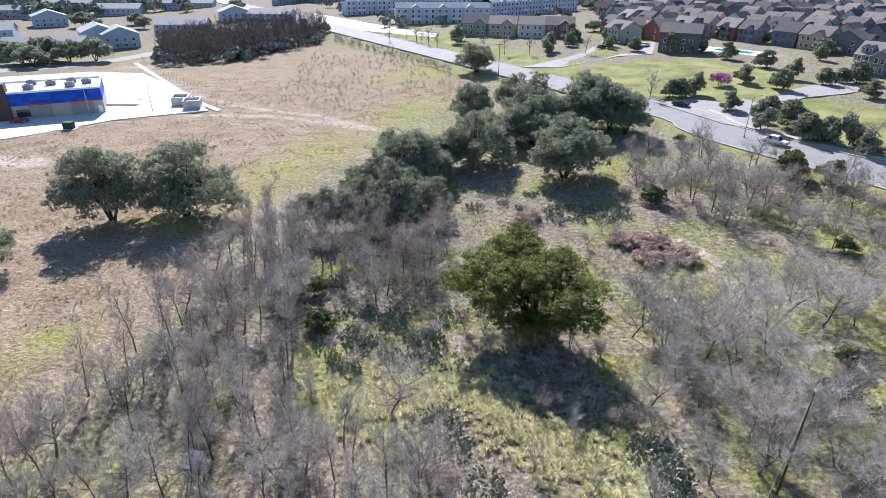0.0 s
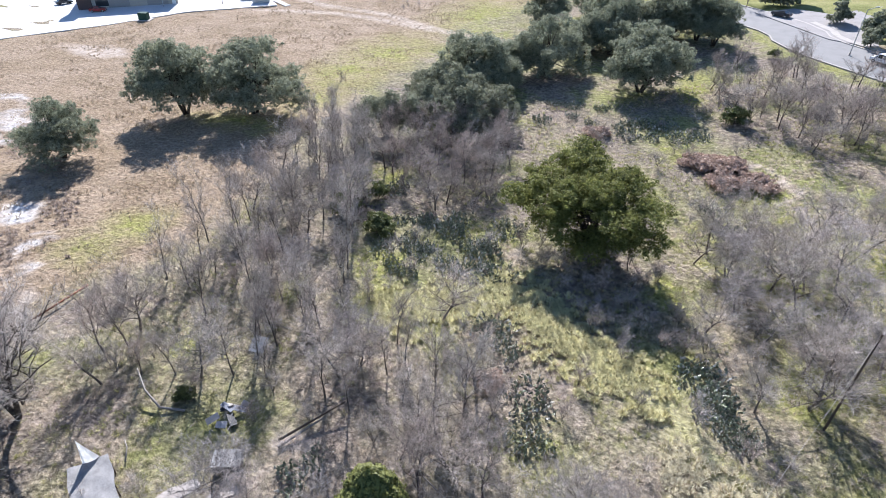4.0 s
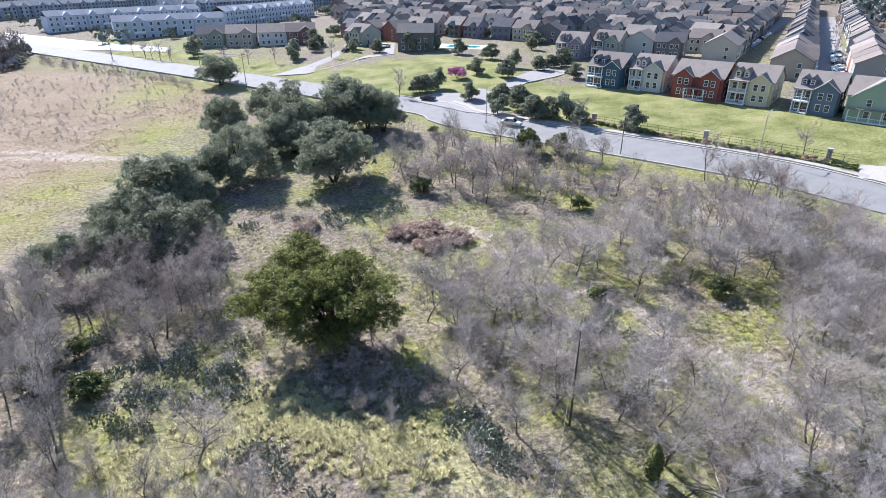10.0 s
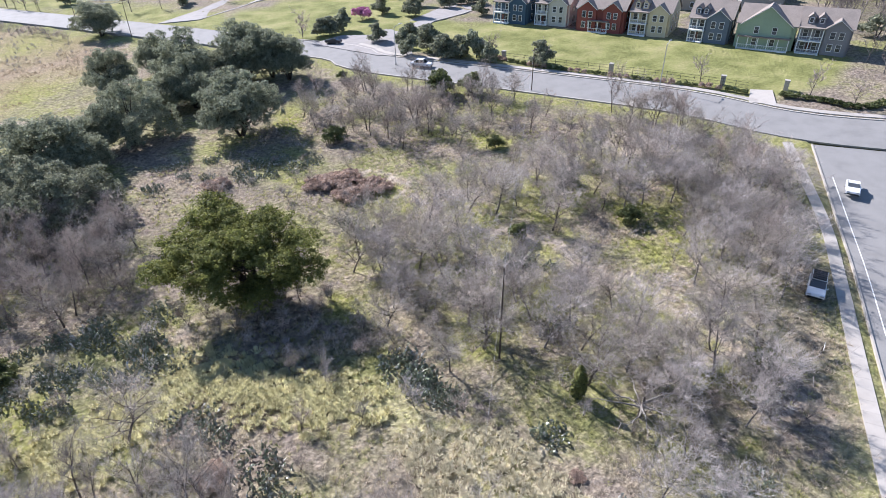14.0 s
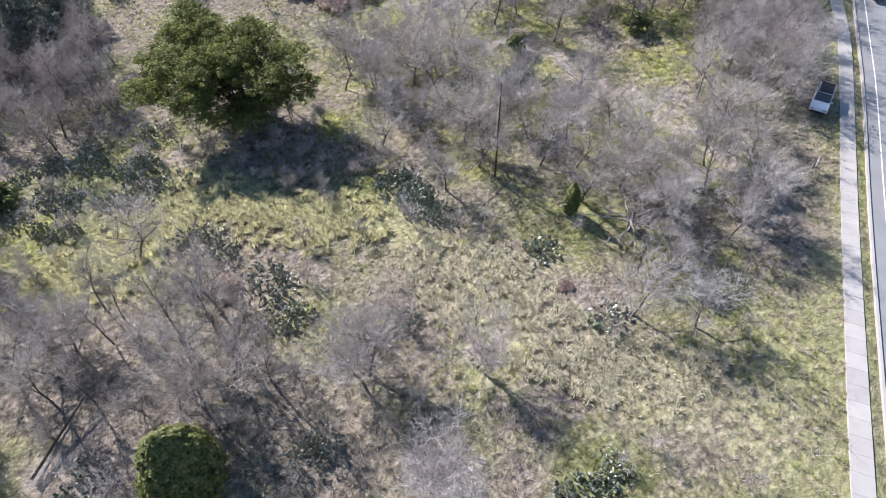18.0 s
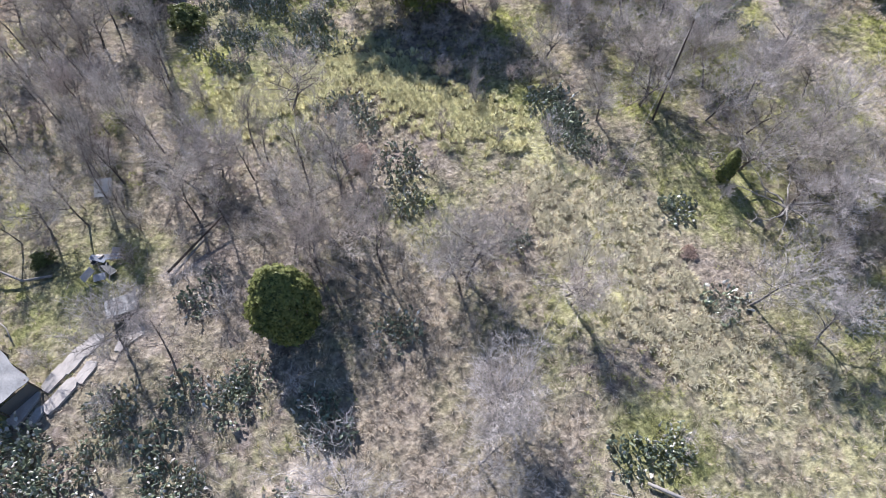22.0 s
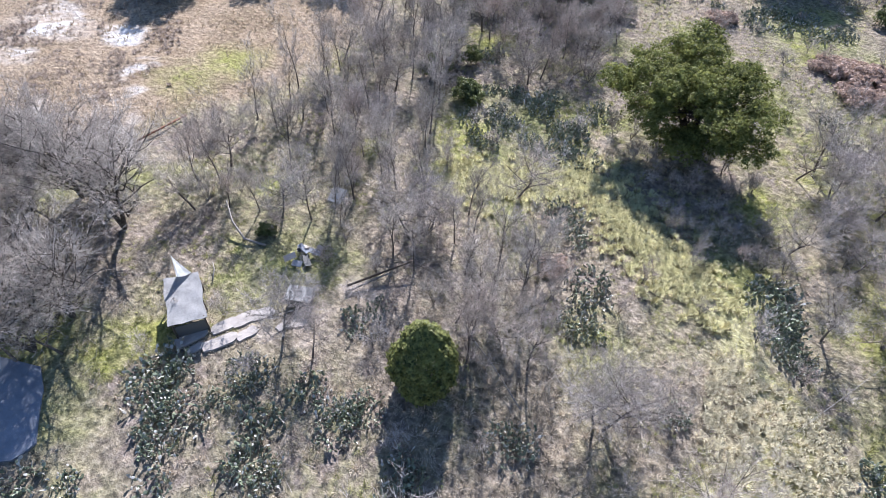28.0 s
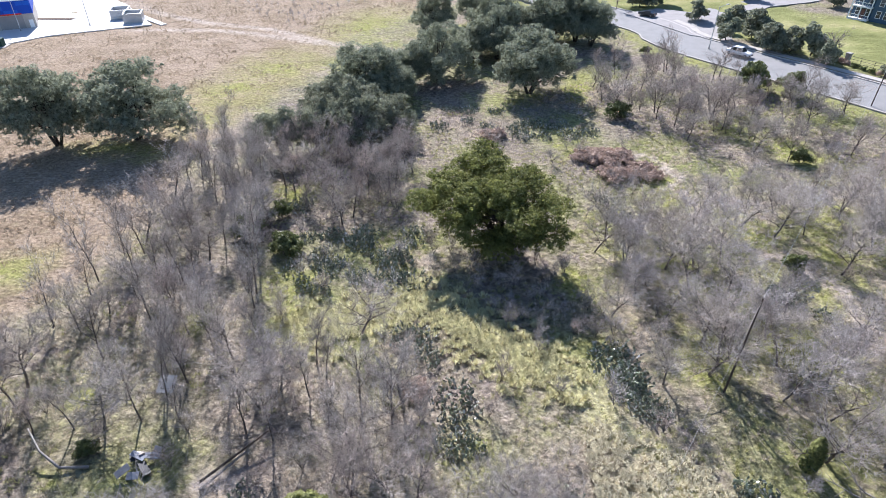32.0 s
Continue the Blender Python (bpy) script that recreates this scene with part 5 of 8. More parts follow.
pears = [pear_patch(100, 1.7, 70), pear_patch(101, 2.2, 105), pear_patch(102, 1.3, 42)]
for group in (
        [(-29.8, 8.4), (-26.3, 6.7), (-29.5, 5.8), (-25.0, 11.8), (-19.9, 13.3), (-4.8, 19.1), (-4.5, 18.5), (-30.8, 8.0), (-28.1, 5.6), (-26.1, 3.7), (-24.6, 10.8), (-18.9, 6.2), (-21.1, 9.1), (-16.2, 13.6), (-20.9, 20.8), (-20.4, 23.5), (-10.1, 12.5), (-8.7, 10.7), (15.7, 11.1), (-10.8, 5.5)],
        [(5.0, 27.9), (-4.0, 31.4), (-6.1, 35.7), (-9.6, 40.6), (-11.9, 43.0), (12.0, 39.3), (10.4, 41.9), (8.6, 44.2), (19.3, 31.9), (-26.2, 53.2), (-15.6, 53.2), (-26.1, 49.2), (27.4, 58.2), (27.7, 45.9)],
        [(12.4, 38.2), (10.1, 42.4), (8.5, 45.6), (27.4, 45.6), (19.3, 31.6), (33.2, 22.0), (30.8, 21.9), (28.8, 58.9), (14.8, 10.1), (12.5, 10.0), (4.9, 28.0), (-5.5, 31.4), (21.6, 22.4), (-24.1, 54.1)],
        [(-25.0, 53.2), (-22.7, 59.0), (-17.4, 56.6), (-24.5, 48.8), (-17.3, 51.9), (-26.0, 59.4), (-16.0, 62.3), (-14.8, 52.7), (-20.9, 52.0), (-21.1, 97.9), (-16.5, 101.5), (-11.8, 106.5), (-6.7, 99.5), (-20.8, 106.4), (-2.4, 96.6)],
        [(-12.6, 99.7), (-5.9, 96.2), (-0.8, 101.6), (-16.9, 106.0), (-4.8, 101.7), (50.1, 77.4), (6.1, 99.1), (2.9, 97.8), (8.0, 76.8), (9.9, 72.8), (28.0, 59.6), (31.1, 55.9), (9.6, 41.3), (11.3, 39.3)],
        [(-30.1, 58.6), (-24.6, 51.8), (-28.9, 51.5), (-22.9, 61.5), (-19.1, 56.4), (-16.6, 59.7), (-27.1, 59.6), (-34.1, 65.8), (-16.0, 70.3)],
        [(-17.7, 6.9), (-19.9, 6.4), (-30.6, 7.9), (-27.0, 4.1), (-27.8, 6.3), (-15.3, 14.9), (-16.2, 12.6), (-31.5, -3.6), (-28.7, -1.6), (-23.9, 1.7), (-25.0, 9.4), (-26.9, 54.9), (-22.9, 59.3), (-17.9, 57.2)]):
    for i, (x, y) in enumerate(group):
        k = (i * 2 + int(abs(x))) % 3
        place(pears[k], x, y, x * 53, 1.0 + 0.2 * ((i * 7) % 5 - 2) / 2, "prickly pear clumps")
retire(main_oak, *oaks, grey_oak, *slim, *wide, *pale, *rose, *shrubs, *scrub, dark, *bushes, rust, *pears)


# ---- roads ----
SIDE_LINE = smooth_line(SIDE_ROAD, 4)
road = new("road", mesh_of(*ribbon(MAIN_ROAD, MAIN_HALF, -MAIN_HALF, -0.10, 0.3), M["asphalt"]))
tagged(road, "grey asphalt two-lane road with pale kerbs", "road", kind="structure")
far_road = new("road", mesh_of(*ribbon([q for q in MAIN_ROAD if q[0] < 4], MAIN_HALF + 0.1, -MAIN_HALF - 0.1, 0.35, 0.9), M["asphalt"]))
tagged(far_road, "grey asphalt road beyond the meadow", "road", kind="structure")
side = new("road", mesh_of(*ribbon(SIDE_LINE, 5.8, -5.8, -0.105, 0.3), M["asphalt"]))
tagged(side, "grey asphalt side street joining the main road", "road", kind="structure")
kerb = new("kerb")
tagged(kerb, "pale concrete road kerb", "kerb", kind="structure")
for line, off in (([q for q in MAIN_ROAD if q[0] > 2], MAIN_HALF), ([q for q in MAIN_ROAD if 2 < q[0] < 86], -MAIN_HALF - 0.35), (SIDE_LINE, 5.8)):
    part("kerb_stone", mesh_of(*ribbon(line, off + (0.2 if line is SIDE_LINE else 0.35), off, 0.05, 0.4), M["concrete"]), parent=kerb)
for line, off in ((SIDE_LINE, 4.4),):
    part("edge_line", mesh_of(*ribbon(line[:-3], off + 0.12, off, -0.09, 0.02), M["paint"]), parent=kerb, label="white painted edge line on the street")
sidewalk = new("sidewalk")
tagged(sidewalk, "pale concrete sidewalk of jointed slabs", "pavement", kind="structure")
WALK_LINE = smooth_line(SIDE_KERB[:-1] + [(87.4, 73.7)], 1.5)
for a, b in zip(WALK_LINE, WALK_LINE[1:]):
    dx, dy = (b[0] - a[0]) * 0.005, (b[1] - a[1]) * 0.005
    part("slab", mesh_of(*ribbon([(a[0] + dx, a[1] + dy), (b[0] - dx, b[1] - dy)], 2.75, 1.2, 0.06, 0.25), M["concrete"]), parent=sidewalk)
NORTH_WALK = shifted(MAIN_ROAD, 8.0)
for i, (a, b) in enumerate(zip(NORTH_WALK, NORTH_WALK[1:])):
    if a[0] > 25 and a[0] < 190:
        part("slab", mesh_of(*ribbon([a, b], 0.75, -0.75, 0.07, 0.25), M["concrete"]), parent=sidewalk)
drive = new("driveway", plate([(14.0, 173.6), (23.0, 178.6), (31.0, 175.0), (51.2, 191.2), (66.1, 207.5), (72.4, 195.2), (63.8, 187.9), (52.4, 181.9), (38.2, 165.2), (37.9, 150.9), (28.8, 155.4)], 0.05, 0.3, M["drive"]))
tagged(drive, "pale brick-paved entry drive of the estate", "driveway", kind="structure")
gate_drive = new("driveway", plate([(92.2, 92.0), (97.2, 97.5), (100.9, 95.3), (96.3, 89.1)], 0.06, 0.3, M["concrete"]))
tagged(gate_drive, "short concrete apron at a black gate", "driveway", kind="structure")
estate_road = new("road", plate([(-31.3, 220.1), (-19.0, 234.3), (-11.2, 248.9), (-4.8, 286.0), (17.8, 286.6), (15.0, 249.6), (1.5, 240.9), (-4.9, 232.0), (-18.2, 219.1)], 0.08, 0.5, M["drive"]))
tagged(estate_road, "pale concrete estate street with parked cars", "road", kind="structure")


# ---- cars ----
def car(name, paintmat, label, length=4.7, width=1.9, tall=1.75, suv=True):
    ob = new(name)
    tagged(ob, label, "car")
    h, l, w = tall, length / 2, width / 2
    bm = prism([(-l, 0.42), (-l, 0.95 * h / 1.75), (-l + 0.15, 1.03), (l - 1.25, 1.06), (l - 0.15, 0.9), (l, 0.72), (l - 0.02, 0.38), (-l + 0.2, 0.34)], -w, w)
    bmesh.ops.bevel(bm, geom=list(bm.edges), offset=0.07, segments=2, affect="EDGES")
    part("body", bm, paintmat, ob)
    back = -l + (0.12 if suv else 0.85)
    bm = prism([(back, 1.0), (back + (0.18 if suv else 0.55), h - 0.05), (l - 2.15, h - 0.05), (l - 1.3, 1.0)], -w + 0.12, w - 0.12)
    bmesh.ops.bevel(bm, geom=list(bm.edges), offset=0.05, segments=1, affect="EDGES")
    part("cabin_glass", bm, M["glass"], ob, "dark tinted glass")
    bm = box(back + (0.16 if suv else 0.55), -w + 0.15, h - 0.06, l - 2.12, w - 0.15, h + 0.02, 0.03)
    roof = part("roof", bm, paintmat, ob)
    for k in (back + 0.12 if suv else back + 0.5, -0.35, l - 2.0):
        for s in (-1, 1):
            part("pillar", box(k, s * (w - 0.13) - 0.03, 1.0, k + 0.12, s * (w - 0.13) + 0.03, h - 0.03), paintmat, ob)
    for sx in (-l + 0.85, l - 0.9):
        for sy in (-1, 1):
            wh = part("wheel", tube((sx, sy * (w - 0.22), 0.34), (sx, sy * (w + 0.01), 0.34), 0.34, sides=16), M["rubber"], ob, "black tyre")
            part("rim", tube((sx, sy * (w - 0.05), 0.34), (sx, sy * (w + 0.025), 0.34), 0.2, sides=10), M["steel"], wh)
    for sy in (-1, 1):
        part("headlight", box(l - 0.16, sy * (w - 0.3) - 0.2, 0.68, l + 0.015, sy * (w - 0.3) + 0.2, 0.84, 0.03), M["steel"], ob, "clear headlight")
        part("tail_light", box(-l - 0.015, sy * (w - 0.16) - 0.09, 0.7, -l + 0.1, sy * (w - 0.16) + 0.09, 1.0, 0.02), M["rust_metal"], ob, "red tail light")
        part("mirror", box(l - 1.62, sy * (w + 0.09) - 0.09, 1.0, l - 1.5, sy * (w + 0.09) + 0.09, 1.14, 0.03), paintmat, ob)
    part("bumper", box(l - 0.06, -w + 0.15, 0.38, l + 0.05, w - 0.15, 0.58, 0.04), M["black"], ob, "dark bumper and grille")
    return ob


def put(ob, x, y, turn, z=None):
    ob.matrix_basis = pose(x, y, float(height(x, y)) if z is None else z, 0, 0, turn)
    return ob


suv = put(car("suv", M["carwhite"], "white SUV with a black roof rack parked on the grass verge"), *(58.8, 41.2), 220)
rack = part("roof_rack", box(-1.9, -0.72, 1.77, 0.25, 0.72, 1.87, 0.03), M["black"], suv, "black roof rack")
for k in range(5):
    part("crossbar", box(-1.85 + k * 0.47, -0.75, 1.87, -1.73 + k * 0.47, 0.75, 1.92), M["black"], rack)
put(car("sedan", M["carwhite"], "white sedan on the side street", 4.6, 1.8, 1.45, False), *(82.0, 57.9), 222, None)
dark_car_paint = stained("dark_car_paint", (0.03, 0.035, 0.045), 0.3, 0.02, 1.0, 0.1, 0.0, 0.2, 0.6)
red_car_paint = stained("red_car_paint", (0.25, 0.02, 0.02), 0.3, 0.02, 1.0, 0.1, 0.0, 0.1, 0.6)
put(car("sedan", dark_car_paint, "dark sedan turning at the estate entry", 4.6, 1.8, 1.45, False), *(19.7, 171.2), 150)
put(car("pickup_truck", M["carwhite"], "white pickup on the main road", 5.4, 1.95, 1.8, False), *(37.4, 141.5), -38)

# ---- poles, lamps and wires ----
def utility_pole(x, y, tall, label, arms=1, turn=0):
    ob = thing("utility_pole", x, y, label, "utility pole", turn=turn)
    part("pole", tube((0, 0, -0.2), (0, 0, tall), 0.11, 0.07, 10), M["wood"], ob)
    for k in range(arms):
        part("crossarm", box(-1.1, -0.06, tall - 0.6 - k * 0.7, 1.1, 0.06, tall - 0.46 - k * 0.7, 0.01), M["wood"], ob)
        for dx in (-0.95, 0.0, 0.95):
            part("insulator", tube((dx, 0, tall - 0.46 - k * 0.7), (dx, 0, tall - 0.3 - k * 0.7), 0.05, 0.03, 8), M["steel"], ob)
    return ob


def wire(a, b, sag, label, r=0.02, material=None):
    pts = [Vector(a).lerp(Vector(b), i / 16) - Vector((0, 0, sag * 4 * (i / 16) * (1 - i / 16))) for i in range(17)]
    return tagged(new("overhead_wire", mesh_of(*chain(pts, [r] * 17, 4), material or M["steel"])), label, "wire")


x, y = (18.8, 42.6)
POLE_H = 11.4
pole = utility_pole(x, y, POLE_H, "weathered wooden utility pole among the trees", 0)
wx, wy = (4.0, 12.6)
wire((x, y, POLE_H - 0.1), (wx, wy, 4.0), 0.5, "pale service wire slung low from the pole", 0.014, M["concrete"])
fx, fy = (55.5, 116.0)
utility_pole(fx, fy, 9.0, "wooden utility pole by the road", 1, 40)
wire((x, y, POLE_H - 0.1), (fx, fy, float(height(fx, fy)) + 8.7), 1.2, "thin overhead wire between the poles", 0.015)
ends = []
for q in ((-102.7, 272.7), (-37.6, 206.3), (-55.7, 223.9)):
    utility_pole(*q, 11.0, "wooden utility pole beside the far road", 2, 40)
    ends.append((q[0], q[1], float(height(*q)) + 10.4))
for k in (-0.9, 0, 0.9):
    for a, b in zip(ends, ends[1:]):
        wire((a[0] + k, a[1], a[2]), (b[0] + k, b[1], b[2]), 1.5, "overhead power line by the far road", 0.03)


def street_lamp(x, y, tall, turn, label):
    ob = thing("street_lamp", x, y, label, "street lamp", "street lamps", turn=turn)
    part("base", tube((0, 0, -0.1), (0, 0, 0.5), 0.2, 0.16, 10), M["concrete"], ob)
    part("pole", tube((0, 0, 0.4), (0, 0, tall), 0.11, 0.07, 10), M["steel"], ob)
    part("arm", tube((0, 0, tall - 0.1), (2.2, 0, tall + 0.35), 0.05, 0.04, 8), M["steel"], ob)
    part("lamp_head", box(2.0, -0.17, tall + 0.25, 2.85, 0.17, tall + 0.43, 0.05), M["steel"], ob)
    return ob


street_lamp(*(80.7, 105.6), 9.2, 40, "tall grey steel street lamp by the road")
street_lamp(*(31.8, 145.8), 9.0, 40, "tall grey steel street lamp by the road")
x, y = (50.9, 32.6)
sign = thing("sign", x, y, "small white blank sign board on a wooden post", "sign", turn=40)
part("post", box(-0.05, -0.05, -0.1, 0.05, 0.05, 1.1), M["wood"], sign)
part("board", box(-0.45, -0.07, 0.75, 0.45, -0.05, 1.35, 0.008), M["white"], sign)
x, y = (73.3, 58.2)
sign = thing("sign", x, y, "small white yard sign by the sidewalk", "sign", turn=40)
part("post", box(-0.03, -0.03, -0.1, 0.03, 0.03, 0.7), M["steel"], sign)
part("board", box(-0.3, -0.05, 0.4, 0.3, -0.03, 0.85, 0.006), M["white"], sign)

# ---- fence and hedge along the lawn ----
FENCE = [(55.0, 147.2), (58.0, 138.5), (67.4, 128.7), (76.9, 119.2), (85.8, 110.5), (93.7, 101.8), (96.7, 97.7)]
fence = thing("fence", 0, 0, "thin black metal fence along the lawn", "fence", z=0)
for (xa, ya), (xb, yb) in zip(FENCE, FENCE[1:]):
    n = max(2, int(math.hypot(xb - xa, yb - ya) / 2.4))
    za, zb = float(height(xa, ya)), float(height(xb, yb))
    for i in range(n):
        t = i / n
        px, py, pz = xa + (xb - xa) * t, ya + (yb - ya) * t, za + (zb - za) * t
        part("post", tube((px, py, pz - 0.1), (px, py, pz + 1.5), 0.04, sides=5), M["black"], fence)
    for hz in (0.2, 0.85, 1.4):
        part("rail", tube((xa, ya, za + hz), (xb, yb, zb + hz), 0.03, sides=5), M["black"], fence)
for q in ((58.0, 138.5), (76.9, 119.2), (94.1, 102.4), (103.7, 94.8)):
    g = thing("fence_pillar", *q, "squat limestone fence pillar with a flat cap", "pillar", "fence pillars", turn=-48)
    part("shaft", box(-0.45, -0.45, -0.2, 0.45, 0.45, 1.75, 0.03), M["stone"], g)
    part("cap", box(-0.55, -0.55, 1.75, 0.55, 0.55, 1.92, 0.03), M["concrete"], g)
hedge_plant = evergreen("hedge_shrub", 201, "low dark clipped hedge shrub", 0.9, 1.7, 420, M["privet"], "shrub", 0.11, 0.05, 2, 5, lobe_size=0.25)
hedge_brown = evergreen("hedge_shrub", 202, "low brownish dormant hedge shrub", 0.9, 1.6, 420, M["rust"], "shrub", 0.10, 0.05, 2, 5, lobe_size=0.25)
hl = smooth_line([(55.4, 139.7), (65.1, 126.9), (75.3, 116.5), (83.5, 108.3), (90.1, 101.8), (94.8, 96.3)], 1.5)
for i, (x, y) in enumerate(hl):
    place((hedge_plant, hedge_brown)[(i * 5 // 3) % 2], x, y, i * 40, 0.85 + 0.3 * ((i * 7) % 5) / 5, "hedge along the fence")
hl = smooth_line([(100.6, 91.9), (104.8, 87.0), (110.2, 80.8), (128, 84)], 1.6)
for i, (x, y) in enumerate(hl):
    place(hedge_plant, x, y, i * 40, 1.25, "hedge along the fence")
retire(hedge_plant, hedge_brown)


# ---- houses ----
ROOFS = ((0.20, 0.17, 0.15), (0.25, 0.215, 0.19), (0.12, 0.115, 0.11), (0.16, 0.14, 0.13))
TRIM = (0.75, 0.75, 0.73)


def window(parent, x, z, w, h, y=-0.03, frame_mat=None):
    """A sash window on the front wall: frame, sill and two panes."""
    win = part("window", box(x - w / 2 - 0.1, y - 0.05, z - h / 2 - 0.1, x + w / 2 + 0.1, y + 0.02, z + h / 2 + 0.1), frame_mat or M["white"], parent)
    part("pane", box(x - w / 2, y - 0.07, z - h / 2, x + w / 2, y - 0.052, z - 0.03), M["glass"], win)
    part("pane", box(x - w / 2, y - 0.07, z + 0.03, x + w / 2, y - 0.052, z + h / 2), M["glass"], win)
    return win


def gable_roof(x0, x1, y0, y1, eave, ridge, over=0.4, thick=0.18, along="x"):
    """Two sloping slabs with overhang. along: the axis of the ridge."""
    bm = bmesh.new()
    if along == "x":
        m = (y0 + y1) / 2
        run, rise = m - y0, ridge - eave
        for s, a in ((-1, y0), (1, y1)):
            e = a + s * over
            ze = eave - over * rise / run
            v = [bm.verts.new(p) for p in ((x0 - over, e, ze), (x1 + over, e, ze), (x1 + over, m, ridge), (x0 - over, m, ridge),
                                          (x0 - over, e, ze + thick), (x1 + over, e, ze + thick), (x1 + over, m, ridge + thick), (x0 - over, m, ridge + thick))]
            for f in ((0, 1, 2, 3), (4, 5, 6, 7), (0, 1, 5, 4), (1, 2, 6, 5), (3, 0, 4, 7)):
                bm.faces.new([v[i] for i in f])
    else:
        m = (x0 + x1) / 2
        run, rise = m - x0, ridge - eave
        for s, a in ((-1, x0), (1, x1)):
            e = a + s * over
            ze = eave - over * rise / run
            v = [bm.verts.new(p) for p in ((e, y0 - over, ze), (e, y1, ze), (m, y1, ridge), (m, y0 - over, ridge),
                                          (e, y0 - over, ze + thick), (e, y1, ze + thick), (m, y1, ridge + thick), (m, y0 - over, ridge + thick))]
            for f in ((0, 1, 2, 3), (4, 5, 6, 7), (0, 1, 5, 4), (1, 2, 6, 5), (3, 0, 4, 7)):
                bm.faces.new([v[i] for i in f])
    bmesh.ops.recalc_face_normals(bm, faces=bm.faces)
    return bm


def front_house(x, y, turn, w, wallc, label, gables=(), dormers=(), porch=None, roofc=0, depth=12.0, eave=5.8, ridge=9.2, gablec=None, doors=1):
    """A two-storey house seen from its front: gables, dormers, porches and windows."""
    ob = thing("house", x, y, label, "house", "estate houses", turn=turn)
    wm, rm = paint(wallc), paint(ROOFS[roofc], 0.9, "roof")
    gm = paint(gablec) if gablec else wm
    bm = box(0, 0, -1.2, w, depth, eave)
    part("wall", bm, wm, ob)
    for sx in (0.0, w - 0.2):
        bm = bmesh.new()
        vs = [bm.verts.new((sx + k, yy, zz)) for k in (0, 0.2) for yy, zz in ((0, eave), (depth, eave), (depth / 2, ridge))]
        for f in ((0, 1, 2), (3, 5, 4), (0, 3, 4, 1), (1, 4, 5, 2), (2, 5, 3, 0)):
            bm.faces.new([vs[i] for i in f])
        part("gable_wall", bm, wm, ob)
    part("roof", gable_roof(0, w, 0, depth, eave, ridge), rm, ob)
    for gx, gw, proj in gables:
        gh = eave + gw * 0.38
        bm = prism([(gx - gw / 2, -1.2), (gx + gw / 2, -1.2), (gx + gw / 2, eave), (gx, gh), (gx - gw / 2, eave)], -proj, 0.3)
        g = part("front_gable", bm, gm, ob)
        part("gable_roof", gable_roof(gx - gw / 2, gx + gw / 2, -proj, depth * 0.42, eave, gh, 0.35, 0.16, "y"), rm, g)
        for s in (-1, 1):
            bm = bmesh.new()
            add_box(bm, -0.06, 0, 0, 0.06, 0.12, math.hypot(gw / 2 + 0.35, gh - eave + 0.25))
            ang = math.atan2(gw / 2 + 0.35, gh - eave + 0.25)
            bmesh.ops.transform(bm, matrix=Matrix.Translation((gx + s * (gw / 2 + 0.35), -proj - 0.4, eave - 0.25)) @ Matrix.Rotation(-s * ang, 4, "Y"), verts=bm.verts)
            part("barge_board", bm, M["white"], g)
        two = gw > 4.6
        for z in (1.6, 4.3):
            if two:
                window(g, gx - gw * 0.18, z, 0.95, 1.5, -proj - 0.03)
                window(g, gx + gw * 0.18, z, 0.95, 1.5, -proj - 0.03)
            else:
                window(g, gx, z, 1.2, 1.5, -proj - 0.03)
    for dx in dormers:
        d = part("dormer", prism([(dx - 0.7, eave + 0.3), (dx + 0.7, eave + 0.3), (dx + 0.7, eave + 2.0), (dx, eave + 2.7), (dx - 0.7, eave + 2.0)], 0.6, depth * 0.38), wm, ob)
        part("dormer_roof", gable_roof(dx - 0.7, dx + 0.7, 0.6, depth * 0.38, eave + 2.0, eave + 2.7, 0.2, 0.12, "y"), rm, d)
        window(d, dx, eave + 1.35, 0.7, 1.0, 0.57)
    if porch:
        a, b, levels = porch
        for lv in range(levels):
            z = lv * 2.9
            dk = part("porch_deck", box(a, -1.8, z - 0.25 if lv else -1.0, b, -0.02, z), M["white"], ob)
            n = max(2, int((b - a) / 2))
            for i in range(n + 1):
                px = a + 0.12 + (b - a - 0.24) * i / n
                part("column", box(px - 0.1, -1.75, z, px + 0.1, -1.55, z + 2.65), M["white"], dk)
            part("railing", box(a, -1.74, z + 0.85, b, -1.66, z + 0.95), M["white"], dk)
            for i in range(int((b - a) / 0.5)):
                part("baluster", box(a + 0.25 + i * 0.5, -1.72, z + 0.05, a + 0.3 + i * 0.5, -1.68, z + 0.86), M["white"], dk)
            for i in range(n):
                window(ob, a + (b - a) * (i + 0.5) / n, z + 1.45, 0.95, 1.6, -0.03)
        part("porch_roof", box(a - 0.2, -2.0, levels * 2.9 - 0.25, b + 0.2, 0.1, levels * 2.9), rm, ob)
    for i in range(doors):
        dx = (porch[0] + porch[1]) / 2 if porch else w * (0.3 + 0.4 * i)
        dr = part("door", box(dx - 0.45, -0.09, 0.0, dx + 0.45, -0.01, 2.1), paint((0.12, 0.06, 0.05)), ob)
        part("door_handle", box(dx + 0.3, -0.14, 1.0, dx + 0.36, -0.09, 1.06), M["steel"], dr)
